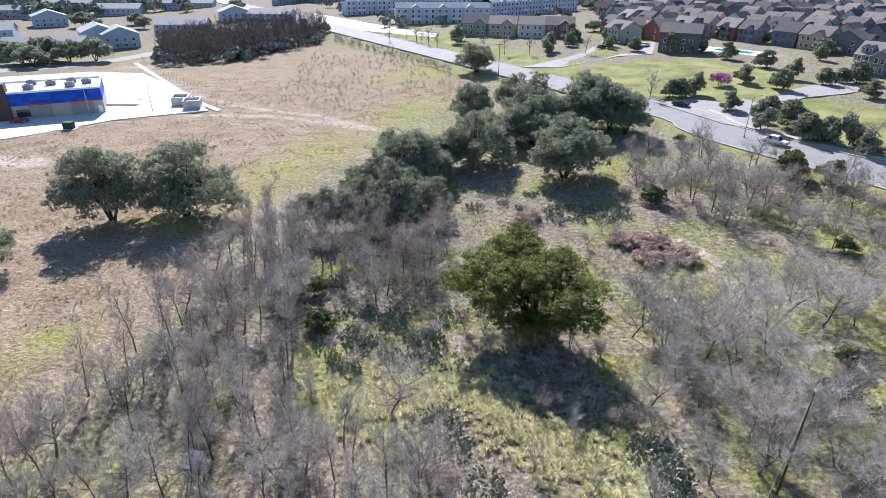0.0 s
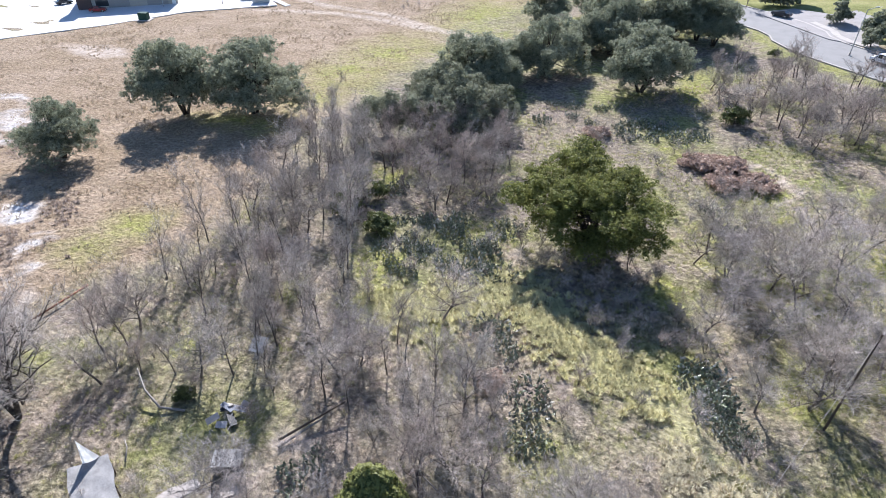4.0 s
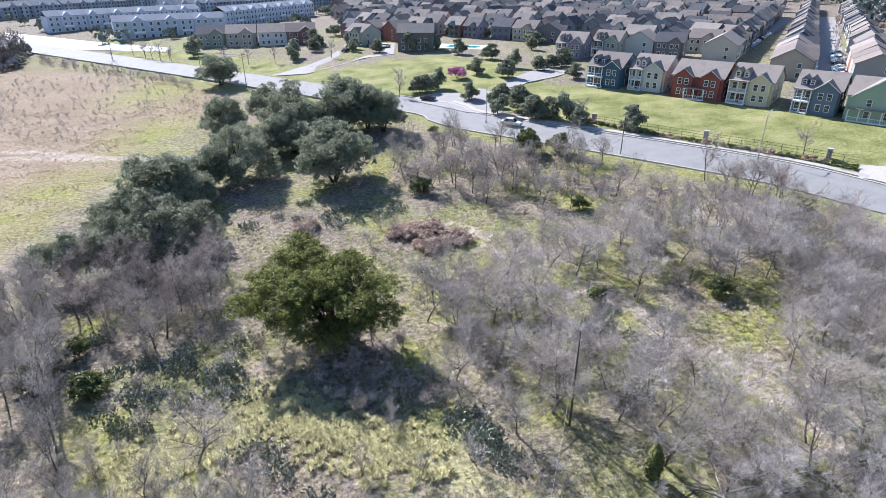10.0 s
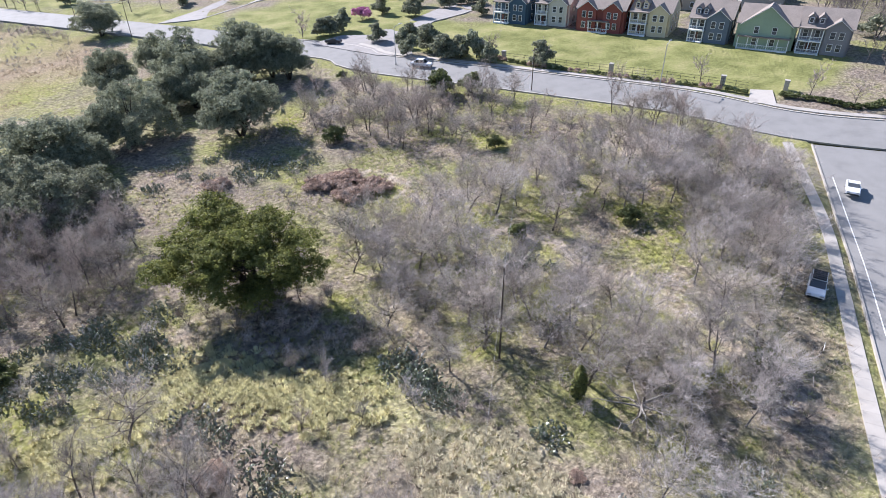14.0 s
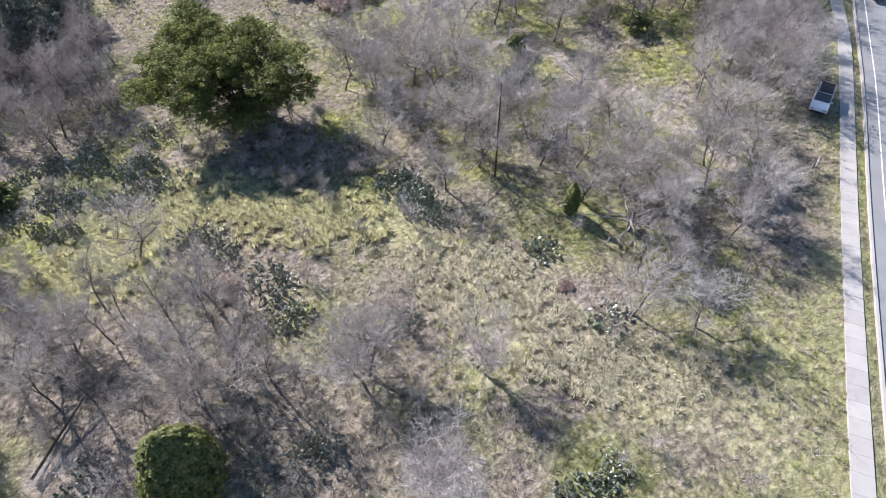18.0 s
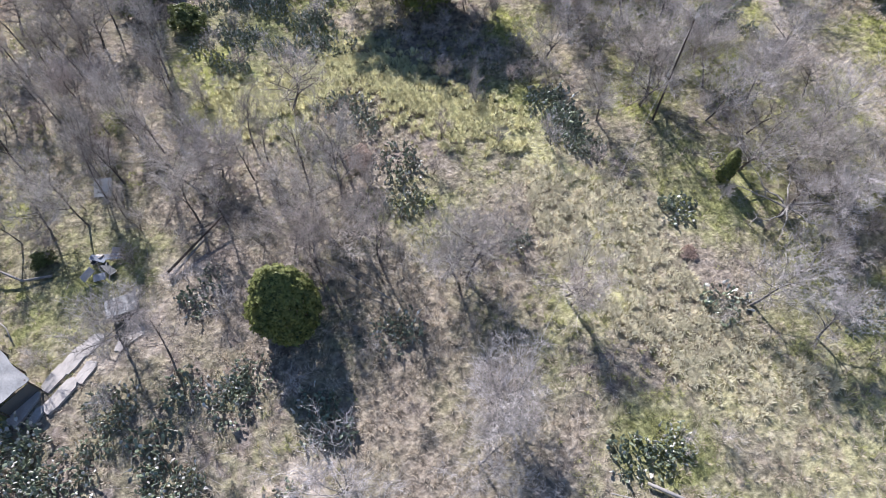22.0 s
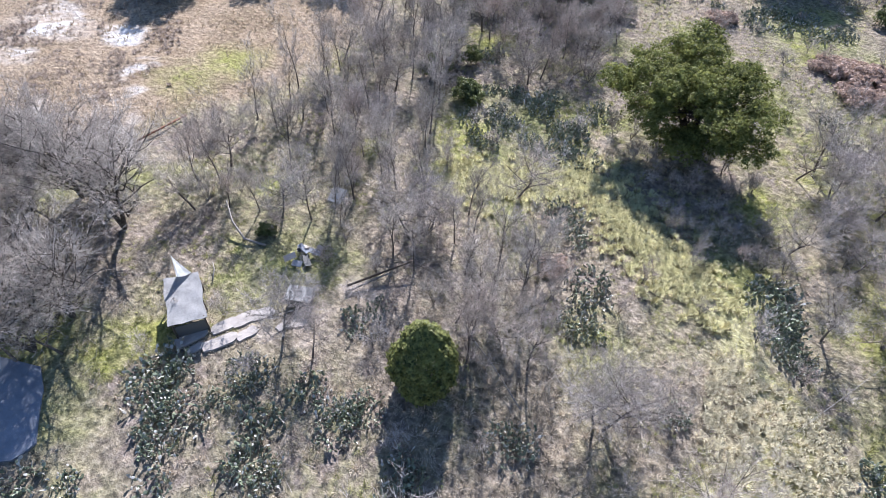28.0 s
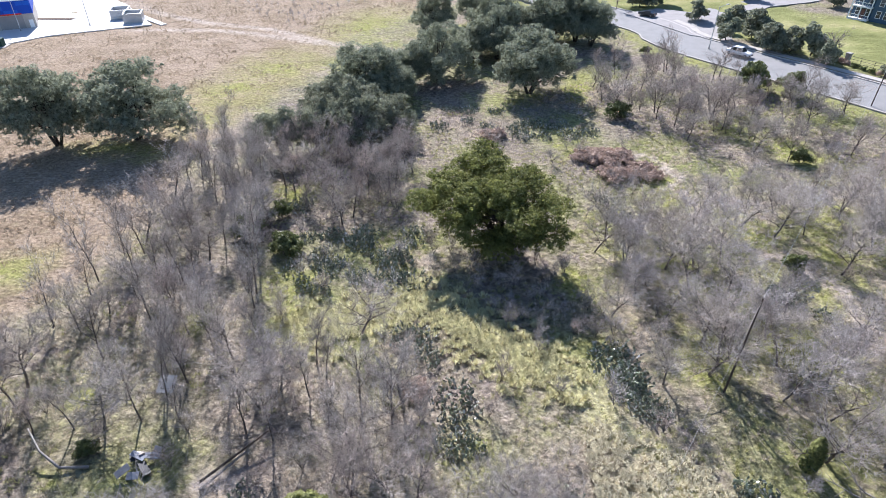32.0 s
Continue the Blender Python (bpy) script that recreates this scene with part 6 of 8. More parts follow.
    for side, sx in ((-1, -0.03), (1, w + 0.03)):
        for z in (1.5, 4.3):
            for fy in (0.28, 0.7):
                wi = part("window", box(min(sx, sx + side * 0.05), depth * fy - 0.6, z - 0.85, max(sx, sx + side * 0.05), depth * fy + 0.6, z + 0.85), M["white"], ob)
                part("pane", box(min(sx + side * 0.052, sx + side * 0.07), depth * fy - 0.5, z - 0.75, max(sx + side * 0.052, sx + side * 0.07), depth * fy + 0.5, z + 0.75), M["glass"], wi)
    part("chimney_vent", tube((w * 0.6, depth * 0.6, ridge - 1.2), (w * 0.6, depth * 0.6, ridge + 0.3), 0.1, sides=8), M["steel"], ob)
    return ob


ROW = -47.5
front_house(*(69.6, 174.5), ROW, 10.5, (0.055, 0.10, 0.15), "dark blue two-storey house with white trim and stacked balconies", [(7.9, 5.0, 1.2)], (1.8, 4.2), (0.2, 5.2, 2))
front_house(*(79.7, 166.9), ROW, 10.2, (0.62, 0.60, 0.53), "cream two-storey house with a dark shingled gable", [(7.0, 5.6, 1.2)], (1.6, 3.3), (0.2, 4.0, 2), 1, gablec=(0.52, 0.50, 0.43))
front_house(*(86.8, 155.4), ROW, 13.4, (0.24, 0.075, 0.06), "wide red house with twin front gables and a porch", [(3.2, 5.0, 0.8), (10.2, 5.0, 0.8)], (), (4.0, 9.4, 1), 1)
front_house(*(97.9, 145.8), ROW, 10.6, (0.56, 0.49, 0.33), "pale yellow house with dormers and a white porch", [(7.6, 5.0, 1.0)], (1.5, 3.6), (0.2, 4.8, 2), 1)
front_house(*(107.5, 133.3), ROW, 10.0, (0.13, 0.16, 0.20), "slate blue house with a shuttered front gable", [(6.9, 5.4, 1.2)], (1.6, 3.4), (0.2, 4.0, 2), 1)
front_house(*(114.4, 124.0), ROW, 13.0, (0.29, 0.37, 0.27), "wide sage green house with a low gable and white porch", [(6.5, 11.0, 0.9)], (), (0.8, 12.2, 1), 1, 15, 5.6, 9.0)
front_house(*(124.1, 114.5), ROW, 11.0, (0.23, 0.225, 0.235), "grey house with two dormers and stacked balconies", [(8.0, 5.0, 1.0)], (2.0, 4.2), (0.2, 5.2, 2), 1)
front_house(*(76.4, 226.6), ROW + 10, 10.5, (0.22, 0.19, 0.22), "mauve-grey house with a front gable", [(7.6, 5.0, 1.0)], (1.8, 3.8), (0.2, 4.8, 2), 1)
front_house(*(92.2, 229.9), ROW + 5, 10.5, (0.36, 0.38, 0.31), "pale green house with dormers", [(7.6, 5.0, 1.0)], (1.8, 3.8), (0.2, 4.8, 2), 0)


def plain_house(name, wallc, roofc, w, d, eave, ridge, label, cross=True):
    """A house farther off: walls, crossed gables, windows, chimney."""
    ob = new(name)
    tagged(ob, label, "house", "estate houses")
    wm, rm = paint(wallc), paint(roofc, 0.9, "roof")
    part("wall", prism([(0, -2), (w, -2), (w, eave), (0, eave)], 0, d), wm, ob)
    for sx in (0.0, w - 0.2):
        bm = bmesh.new()
        vs = [bm.verts.new((sx + k, yy, zz)) for k in (0, 0.2) for yy, zz in ((0, eave), (d, eave), (d / 2, ridge))]
        for f in ((0, 1, 2), (3, 5, 4), (0, 3, 4, 1), (1, 4, 5, 2), (2, 5, 3, 0)):
            bm.faces.new([vs[i] for i in f])
        part("gable_wall", bm, wm, ob)
    part("roof", gable_roof(0, w, 0, d, eave, ridge), rm, ob)
    if cross:
        gx, gw = w * 0.68, w * 0.46
        gh = eave + gw * 0.36
        part("front_gable", prism([(gx - gw / 2, -2), (gx + gw / 2, -2), (gx + gw / 2, eave), (gx, gh), (gx - gw / 2, eave)], -0.9, 0.2), wm, ob)
        part("gable_roof", gable_roof(gx - gw / 2, gx + gw / 2, -0.9, d * 0.42, eave, gh, 0.35, 0.16, "y"), rm, ob)
    for z in (1.6, 4.4):
        for fx, y in ((0.15, -0.03), (0.34, -0.03), (0.60, -0.93 if cross else -0.03), (0.78, -0.93 if cross else -0.03)):
            wn_ = part("window", box(w * fx - 0.6, y - 0.05, z - 0.8, w * fx + 0.6, y + 0.01, z + 0.8), M["white"], ob)
            part("pane", box(w * fx - 0.48, y - 0.07, z - 0.68, w * fx + 0.48, y - 0.055, z + 0.68), M["glass"], wn_)
        for a, b, c, e in ((-0.08, 0.0, -0.1, -0.082), (w, w + 0.08, w + 0.082, w + 0.1)):
            wn_ = part("window", box(a, d * 0.3 - 0.6, z - 0.8, b, d * 0.3 + 0.6, z + 0.8), M["white"], ob)
            part("pane", box(c, d * 0.3 - 0.5, z - 0.68, e, d * 0.3 + 0.5, z + 0.68), M["glass"], wn_)
    return ob


WALLS = ((0.30, 0.29, 0.27), (0.44, 0.41, 0.35), (0.20, 0.22, 0.25), (0.27, 0.11, 0.085), (0.36, 0.36, 0.30), (0.52, 0.50, 0.46), (0.17, 0.155, 0.15), (0.38, 0.33, 0.26))
TOPS = ((0.22, 0.18, 0.155), (0.27, 0.23, 0.20), (0.075, 0.075, 0.085), (0.18, 0.15, 0.135))
kinds = [plain_house("house", WALLS[k], TOPS[(0, 1, 2, 0, 3, 1, 2, 3)[k]], 10.5 + (k % 3), 11.5, 5.8, 8.8 + 0.3 * (k % 2), "two-storey estate house under a brown shingled roof", k % 4 != 1) for k in range(8)]
rng = np.random.default_rng(12)
ESTATE = [(-8.6, 282.8), (13.0, 296.4), (20.0, 316.8), (44.7, 299.5), (75.2, 269.2), (79.7, 248.3), (102.4, 255.9), (104.2, 210.1), (129.1, 216.0), (175.1, 268.4), (315.2, 439.0), (499.5, 726.6), (296.0, 932.2), (46.1, 957.8), (-26.7, 618.1)]
ax, ay = math.cos(radians(ROW)), math.sin(radians(ROW))
near_lots, far_lots = [], []
for i in range(-60, 60):
    for j in range(0, 40):
        u, v = i * 13.2 + (j * 5) % 9 + rng.uniform(-2, 2), 187 + (j // 2) * 46 + (j % 2) * 18 + rng.uniform(-2.5, 2.5) + 6 * math.sin(i * 0.35 + j)
        x, y = u * ax + v * 0.675, u * ay + v * 0.738
        if not inside(ESTATE, x, y) or rng.uniform() < 0.1:
            continue
        t = ROW + 8 * math.sin(i * 0.2 + j * 1.3) + rng.uniform(-5, 5)
        if rng.uniform() < 0.4:
            x, y, t = x + 11 * ax, y + 11 * ay, t + 90
        (near_lots if math.hypot(x, y) < 300 else far_lots).append((x, y, t))
# terraces that run away between the parking courts
for a, b in (((135.6, 163.3), (368.3, 456.0)), ((153.9, 150.7), (374.4, 423.4)), ((136.2, 202.7), (292.0, 392.2))):
    turn, ln = math.degrees(math.atan2(b[1] - a[1], b[0] - a[0])), math.dist(a, b)
    for i in range(int(ln / 11.5)):
        t = i * 11.5 / ln
        x, y = a[0] + (b[0] - a[0]) * t, a[1] + (b[1] - a[1]) * t
        (near_lots if math.hypot(x, y) < 260 else far_lots).append((x, y, turn))
for x, y, t in near_lots:
    copy_thing(kinds[int(rng.integers(0, 8))], pose(x, y, float(height(x, y)), 0, 0, t))


def far_houses(name, label, lots, walls, roofs, rng, w=(8, 10.5), d=(9, 11), eave=(5.4, 6.4), rise=3.4, floors=(1.5, 4.3)):
    """Houses far off, joined: walls, overhanging gabled roofs, windows standing proud."""
    v, f, mi = [], [], []

    def solid(pts, faces, m, mat):
        o = len(v)
        v.extend(tuple(m @ Vector(p)) for p in pts)
        f.extend(tuple(o + k for k in q) for q in faces)
        mi.extend([m_index[mat]] * len(faces))

    m_index = {"wall": 0, "roof": 1, "glass": 2}
    for x, y, t in lots:
        W, D, E = rng.uniform(*w), rng.uniform(*d), rng.uniform(*eave)
        R = E + rise
        m = pose(x, y, float(height(x, y)), 0, 0, t)
        solid([(0, 0, -2), (W, 0, -2), (W, D, -2), (0, D, -2), (0, 0, E), (W, 0, E), (W, D, E), (0, D, E), (0, D / 2, R), (W, D / 2, R)],
              [(0, 1, 5, 4), (2, 3, 7, 6), (0, 4, 8, 7, 3), (1, 2, 6, 9, 5)], m, "wall")
        k = 0.5 * rise / (D / 2)
        for s, a in ((-0.5, 0), (D + 0.5, 1)):
            solid([(-0.4, s, E - k), (W + 0.4, s, E - k), (W + 0.4, D / 2, R + 0.03), (-0.4, D / 2, R + 0.03), (-0.4, s, E - k + 0.2), (W + 0.4, s, E - k + 0.2), (W + 0.4, D / 2, R + 0.23), (-0.4, D / 2, R + 0.23)],
                  [(4, 5, 6, 7), (0, 3, 2, 1), (0, 1, 5, 4), (1, 2, 6, 5), (3, 0, 4, 7)], m, "roof")
        if rng.uniform() < 0.6:
            c, g = W * rng.uniform(0.3, 0.7), W * 0.22
            solid([(c - g, -0.6, 0), (c + g, -0.6, 0), (c + g, -0.6, E), (c, -0.6, E + g * 0.8), (c - g, -0.6, E), (c - g, 0.5, 0), (c + g, 0.5, 0), (c + g, 0.5, E)], [(0, 1, 2, 3, 4), (1, 6, 7, 2), (5, 0, 4)], m, "wall")
            solid([(c - g - 0.3, -0.9, E - 0.2), (c, -0.9, E + g * 0.8 + 0.1), (c, D * 0.4, E + g * 0.8 + 0.1), (c - g - 0.3, D * 0.3, E - 0.2), (c + g + 0.3, -0.9, E - 0.2), (c + g + 0.3, D * 0.3, E - 0.2)], [(0, 1, 2, 3), (1, 4, 5, 2)], m, "roof")
        for z in floors:
            for yy in (D * 0.3, D * 0.7):
                for xx, sg in ((-0.06, 1), (W + 0.06, -1)):
                    solid([(xx, yy - 0.55, z - 0.7), (xx, yy + 0.55, z - 0.7), (xx, yy + 0.55, z + 0.7), (xx, yy - 0.55, z + 0.7), (xx + 0.5 * sg, yy, z)], [(0, 1, 2, 3)], m, "glass")
            for fx in (0.2, 0.5, 0.8):
                for yy, sg in ((-0.66, 1), (D + 0.06, -1)):
                    a, b = W * fx - 0.6, W * fx + 0.6
                    solid([(a, yy, z - 0.7), (b, yy, z - 0.7), (b, yy, z + 0.7), (a, yy, z + 0.7), (a, yy + 0.7 * sg, z - 0.7), (b, yy + 0.7 * sg, z - 0.7), (b, yy + 0.7 * sg, z + 0.7), (a, yy + 0.7 * sg, z + 0.7)], [(0, 1, 2, 3), (3, 2, 6, 7), (0, 4, 5, 1)], m, "glass")
    me = mesh_of(v, f, island_paint(name + "_wall", walls))
    me.materials.append(island_paint(name + "_roof", roofs))
    me.materials.append(M["glass"])
    me.polygons.foreach_set("material_index", mi)
    return tagged(new(name, me), label, "houses", kind="stuff")


def island_paint(name, colours):
    n = Nodes(name)
    isl = n.add("ShaderNodeNewGeometry").outputs["Random Per Island"]
    k = len(colours)
    c = n.ramp(isl, [(i / k, q) for i, q in enumerate(colours)])
    c = n.mix(0.5, c, n.ramp(n.noise(1.6, 5), [(0.35, (0.4,) * 3), (0.65, (1, 1, 1))]), "MULTIPLY")
    return n.done(c, 0.9, 0, 0.2)


FAR_WALLS = [(0.38, 0.37, 0.36), (0.60, 0.58, 0.53), (0.24, 0.29, 0.36), (0.30, 0.13, 0.10), (0.68, 0.68, 0.67), (0.42, 0.44, 0.40), (0.20, 0.22, 0.26)]
FAR_ROOFS = [(0.20, 0.17, 0.15), (0.27, 0.23, 0.20), (0.07, 0.07, 0.08), (0.17, 0.145, 0.13), (0.30, 0.265, 0.235), (0.10, 0.10, 0.11)]
far_houses("far_houses", "close ranks of estate houses with brown shingled roofs", far_lots, FAR_WALLS, FAR_ROOFS, rng)


def town_row(x0, y0, x1, y1, label, wallc, roofc, unit_w=7.0, depth=11.0, eave=8.6, ridge=11.4, facing=1):
    """A terrace of joined units between two ground points, front on its right-hand side."""
    turn = math.degrees(math.atan2(y1 - y0, x1 - x0))
    ln = math.hypot(x1 - x0, y1 - y0)
    n = max(2, int(ln / unit_w))
    u = ln / n
    ob = thing("townhouse_row", x0, y0, label, "townhouses", "townhouse rows", turn=turn)
    wm, rm = paint(wallc), paint(roofc, 0.9, "roof")
    for i in range(n):
        a, st = i * u, 0.5 * (i % 2)
        wl = part("wall", prism([(a, -4), (a + u - 0.05, -4), (a + u - 0.05, eave), (a, eave)], -st, depth), wm, ob)
        part("roof", gable_roof(a, a + u - 0.05, -st, depth, eave, ridge, 0.15), rm, ob)
        if i % 2:
            part("front_gable", prism([(a + 0.8, eave), (a + u - 0.8, eave), (a + u / 2, eave + 2.3)], -st - 0.3, depth / 2), wm, ob)
        for z in (1.4, 4.3, 7.2):
            for fx in (0.27, 0.73):
                wi = part("window", box(a + u * fx - 0.85, -st - 0.06, z - 0.95, a + u * fx + 0.85, -st + 0.01, z + 0.95), M["white"], ob)
                part("pane", box(a + u * fx - 0.65, -st - 0.09, z - 0.8, a + u * fx + 0.65, -st - 0.065, z + 0.8), M["glass"], wi)
        if i % 3 == 1:
            part("balcony", box(a + u * 0.15, -st - 1.3, 2.75, a + u * 0.85, -st - 0.1, 2.95), M["white"], ob)
            part("balcony_rail", box(a + u * 0.15, -st - 1.3, 2.95, a + u * 0.85, -st - 1.24, 3.85), M["white"], ob)
    return ob


BLUE, SLATE = (0.43, 0.48, 0.55), (0.24, 0.26, 0.30)
for a, b in (((-121.7, 333.4), (-71.2, 354.7)), ((-173.0, 379.8), (-102.6, 438.3)), ((-76.1, 384.1), (-29.2, 468.4))):
    town_row(*a, *b, "long blue-grey three-storey townhouse terrace", BLUE, SLATE)
row_lots = []
for a, b in (((-269.0, 458.1), (-233.1, 514.6)), ((-244.6, 476.1), (-182.6, 569.8)), ((-142.6, 491.4), (-44.7, 566.1)), ((-328.3, 592.8), (-255.5, 714.4)), ((-42.2, 532.9), (40.7, 621.1)), ((-196.1, 597.8), (-89.8, 692.7)), ((-82.5, 633.4), (34.5, 725.7)), ((-348.5, 706.0), (-188.2, 821.6)), ((-180.6, 787.5), (25.9, 870.5))):
    n = int(math.dist(a, b) / 11)
    t = math.degrees(math.atan2(b[1] - a[1], b[0] - a[0]))
    row_lots += [(a[0] + (b[0] - a[0]) * i / n, a[1] + (b[1] - a[1]) * i / n, t) for i in range(n)]
far_houses("far_townhouses", "blue-grey townhouse terraces farther off", row_lots, [BLUE, (0.40, 0.43, 0.47), (0.30, 0.34, 0.40)], [SLATE, (0.22, 0.23, 0.26), (0.26, 0.27, 0.29)], rng, (10.5, 11), (10, 11), (7.6, 8.4), 3.0, (1.5, 4.2, 6.8))
for q, c, k in (((-72.2, 292.4), 2, (0.25, 0.27, 0.22)), ((-58.7, 290.6), 1, (0.38, 0.34, 0.29)), ((-44.2, 289.2), 5, (0.50, 0.50, 0.50)), ((-31.6, 289.2), 3, (0.20, 0.12, 0.11))):
    h = plain_house("house", k, TOPS[c % 4], 13.0, 12.0, 5.8, 9.0, "two-storey house at the edge of the estate", c != 5)
    h.matrix_basis = pose(q[0], q[1], float(height(*q)), 0, 0, 4)
club = plain_house("clubhouse", (0.13, 0.12, 0.115), (0.13, 0.12, 0.115), 15.0, 13.0, 7.5, 10.5, "dark two-storey clubhouse beside the pool", False)
q = (17.1, 255.9)
club.matrix_basis = pose(q[0], q[1], float(height(*q)), 0, 0, -8)

retire(*kinds)
for line, wide in (([(156.8, 234.4), (286.8, 381.9)], 10.0), ([(139.6, 162.4), (319.6, 385.1)], 13.0)):
    court = new("parking_court", mesh_of(*ribbon(smooth_line(line, 15), wide / 2, -wide / 2, 0.06, 0.3), M["drive"]))
    tagged(court, "pale concrete court with rows of parked cars", "road", kind="structure")
for corners in ([(-203.9, 393.6), (-166.6, 362.3), (-118.7, 321.5), (-86.4, 298.1), (-83.3, 286.5), (-135.9, 313.6), (-178.6, 341.8)], [(-142.7, 629.4), (-85.3, 655.8), (-75.1, 574.2), (-114.3, 551.8)]):
    tagged(new("parking_court", plate(corners, 0.12, 0.5, M["lot"])), "pale concrete paving between the townhouse terraces", "road", kind="structure")


def plain_car(material, label):
    """A car seen from afar: body, glass and wheels."""
    ob = new("sedan")
    tagged(ob, label, "car", "parked cars")
    part("body", prism([(-2.3, 0.35), (-2.3, 0.9), (-1.2, 0.98), (1.1, 0.98), (2.2, 0.8), (2.3, 0.4)], -0.9, 0.9), material, ob)
    part("cabin_glass", prism([(-1.7, 0.95), (-1.2, 1.42), (0.4, 1.42), (1.2, 0.95)], -0.78, 0.78), M["glass"], ob)
    part("roof", box(-1.2, -0.76, 1.42, 0.4, 0.76, 1.48), material, ob)
    for sx in (-1.4, 1.4):
        for sy in (-0.8, 0.8):
            part("wheel", tube((sx, sy - 0.11, 0.32), (sx, sy + 0.11, 0.32), 0.32, sides=8), M["rubber"], ob)
    return ob


car_kinds = [plain_car(m, l) for m, l in ((M["carwhite"], "white parked car in a row"), (dark_car_paint, "dark parked car in a row"), (M["steel"], "silver parked car in a row"))]
rng = np.random.default_rng(5)
for a, b, off in (((142.7, 166.1), (278.0, 333.9), -4.2), ((142.7, 166.1), (278.0, 333.9), 4.2), ((159.2, 238.1), (269.2, 359.8), 3.2), ((159.2, 238.1), (269.2, 359.8), -3.2)):
    line = shifted([a, b], off)
    ln = math.dist(*line)
    turn = math.degrees(math.atan2(b[1] - a[1], b[0] - a[0]))
    for i in range(min(24, int(ln / 3.0))):
        t = i * 3.0 / ln
        if rng.uniform() < 0.75:
            x, y = line[0][0] + (line[1][0] - line[0][0]) * t, line[0][1] + (line[1][1] - line[0][1]) * t
            copy_thing(car_kinds[int(rng.integers(0, 3))], pose(x, y, float(height(x, y)) + 0.06, 0, 0, turn + 90))
for q, k in (((2.5, 279.3), 0), ((5.9, 274.1), 1), ((9.9, 280.8), 2), ((13.0, 271.6), 0), ((-4.8, 260.5), 1), ((-187.1, 136.2), 1), ((-176.4, 127.1), 1), ((-160.7, 134.1), 0), ((-208.6, 312.4), 1), ((108.4, 150.5), 1)):
    copy_thing(car_kinds[k], pose(q[0], q[1], float(height(*q)) + 0.05, 0, 0, 60 + k * 7))
retire(*car_kinds)

# pool and terrace
q = (46.8, 266.8)
pool_deck = thing("pool", *q, "turquoise swimming pool in a pale terrace", "pool", turn=-30)
part("deck", box(-13, -7, -0.3, 13, 7, 0.10, 0.05), M["lot"], pool_deck)
part("rim", box(-7.5, -3.6, 0.05, 7.5, 3.6, 0.16, 0.04), M["white"], pool_deck)
wat = Nodes("pool_water").done((0.03, 0.42, 0.45), 0.08, 0, 0.5)
part("water", box(-7.2, -3.3, 0.0, 7.2, 3.3, 0.165), wat, pool_deck)


# ---- larger blocks beyond the estate ----
def block(q, w, d, h, turn, wallc, label, floors, green=False):
    ob = thing("apartment_building", *q, label, "apartments", "far apartment buildings", turn=turn)
    part("wall", box(0, 0, -3, w, d, h), paint(wallc), ob)
    part("roof", box(-0.4, -0.4, h, w + 0.4, d + 0.4, h + 0.6), paint((0.33, 0.33, 0.34), 0.9, "roof"), ob)
    n = int(w / 6)
    for f in range(floors):
        for i in range(n):
            wi = part("window", box(3 + i * 6 - 1.2, -0.08, 1.2 + f * 3.2, 3 + i * 6 + 1.2, 0.02, 2.9 + f * 3.2), M["glass"], ob)
    if green:
        for i in range(0, n, 2):
            part("green_sheathing", box(i * 6 + 0.5, -0.25, h - 5.5, i * 6 + 6.5, -0.09, h - 0.3), paint((0.03, 0.42, 0.28)), ob, "bright green wall sheathing")
    return ob


block((469.1, 548.4), 50, 16, 13, -28, (0.62, 0.61, 0.58), "white four-storey apartment building in the woods", 4)
block((507.3, 537.6), 52, 16, 13, -34, (0.60, 0.57, 0.52), "cream four-storey apartment building in the woods", 4)
block((312.8, 604.9), 62, 18, 12, -14, (0.30, 0.29, 0.28), "unfinished apartment building with green sheathing", 3, True)
block((366.9, 589.6), 58, 18, 12, -20, (0.28, 0.26, 0.25), "unfinished apartment building with green sheathing", 3, True)


# ---- the store and its lot ----
lot = new("parking_lot", plate([(-163.2, 87.0), (-154.3, 101.4), (-145.5, 115.4), (-136.9, 135.0), (-118.0, 152.8), (-141.9, 174.0), (-183.2, 200.8), (-206.3, 197.6), (-249.5, 160.3), (-242.7, 129.0)], 0.06, 0.3, M["lot"]))
tagged(lot, "bright pale concrete parking lot", "parking lot", kind="structure")
SX, SY = (-166.2, 124.3)
EX, EY = (-146.5, 142.1)
sw_ = math.hypot(EX - SX, EY - SY)
store = thing("store", SX, SY, "low tan store with a bright blue upper band and red stripes", "store", turn=math.degrees(math.atan2(EY - SY, EX - SX)))
DEPTH = 19.0
part("wall", box(0, 0, -0.5, sw_, DEPTH, 3.9), paint((0.42, 0.38, 0.33)), store)
blue = paint((0.015, 0.07, 0.42))
part("blue_band", box(-0.06, -0.35, 3.9, sw_ + 0.06, DEPTH, 7.3), blue, store, "bright blue panelled upper band")
rng = np.random.default_rng(3)
blue2 = paint((0.02, 0.11, 0.52))
for i in range(16):
    for j in range(3):
        if rng.uniform() < 0.45:
            part("band_panel", box(i * sw_ / 16 + 0.03, -0.40, 4.0 + j * 1.05, (i + 1) * sw_ / 16 - 0.03, -0.352, 4.97 + j * 1.05), blue2, store)
part("roof", box(0.3, 0.1, 7.3, sw_ - 0.3, DEPTH - 0.3, 7.34), M["white"], store, "white flat roof")
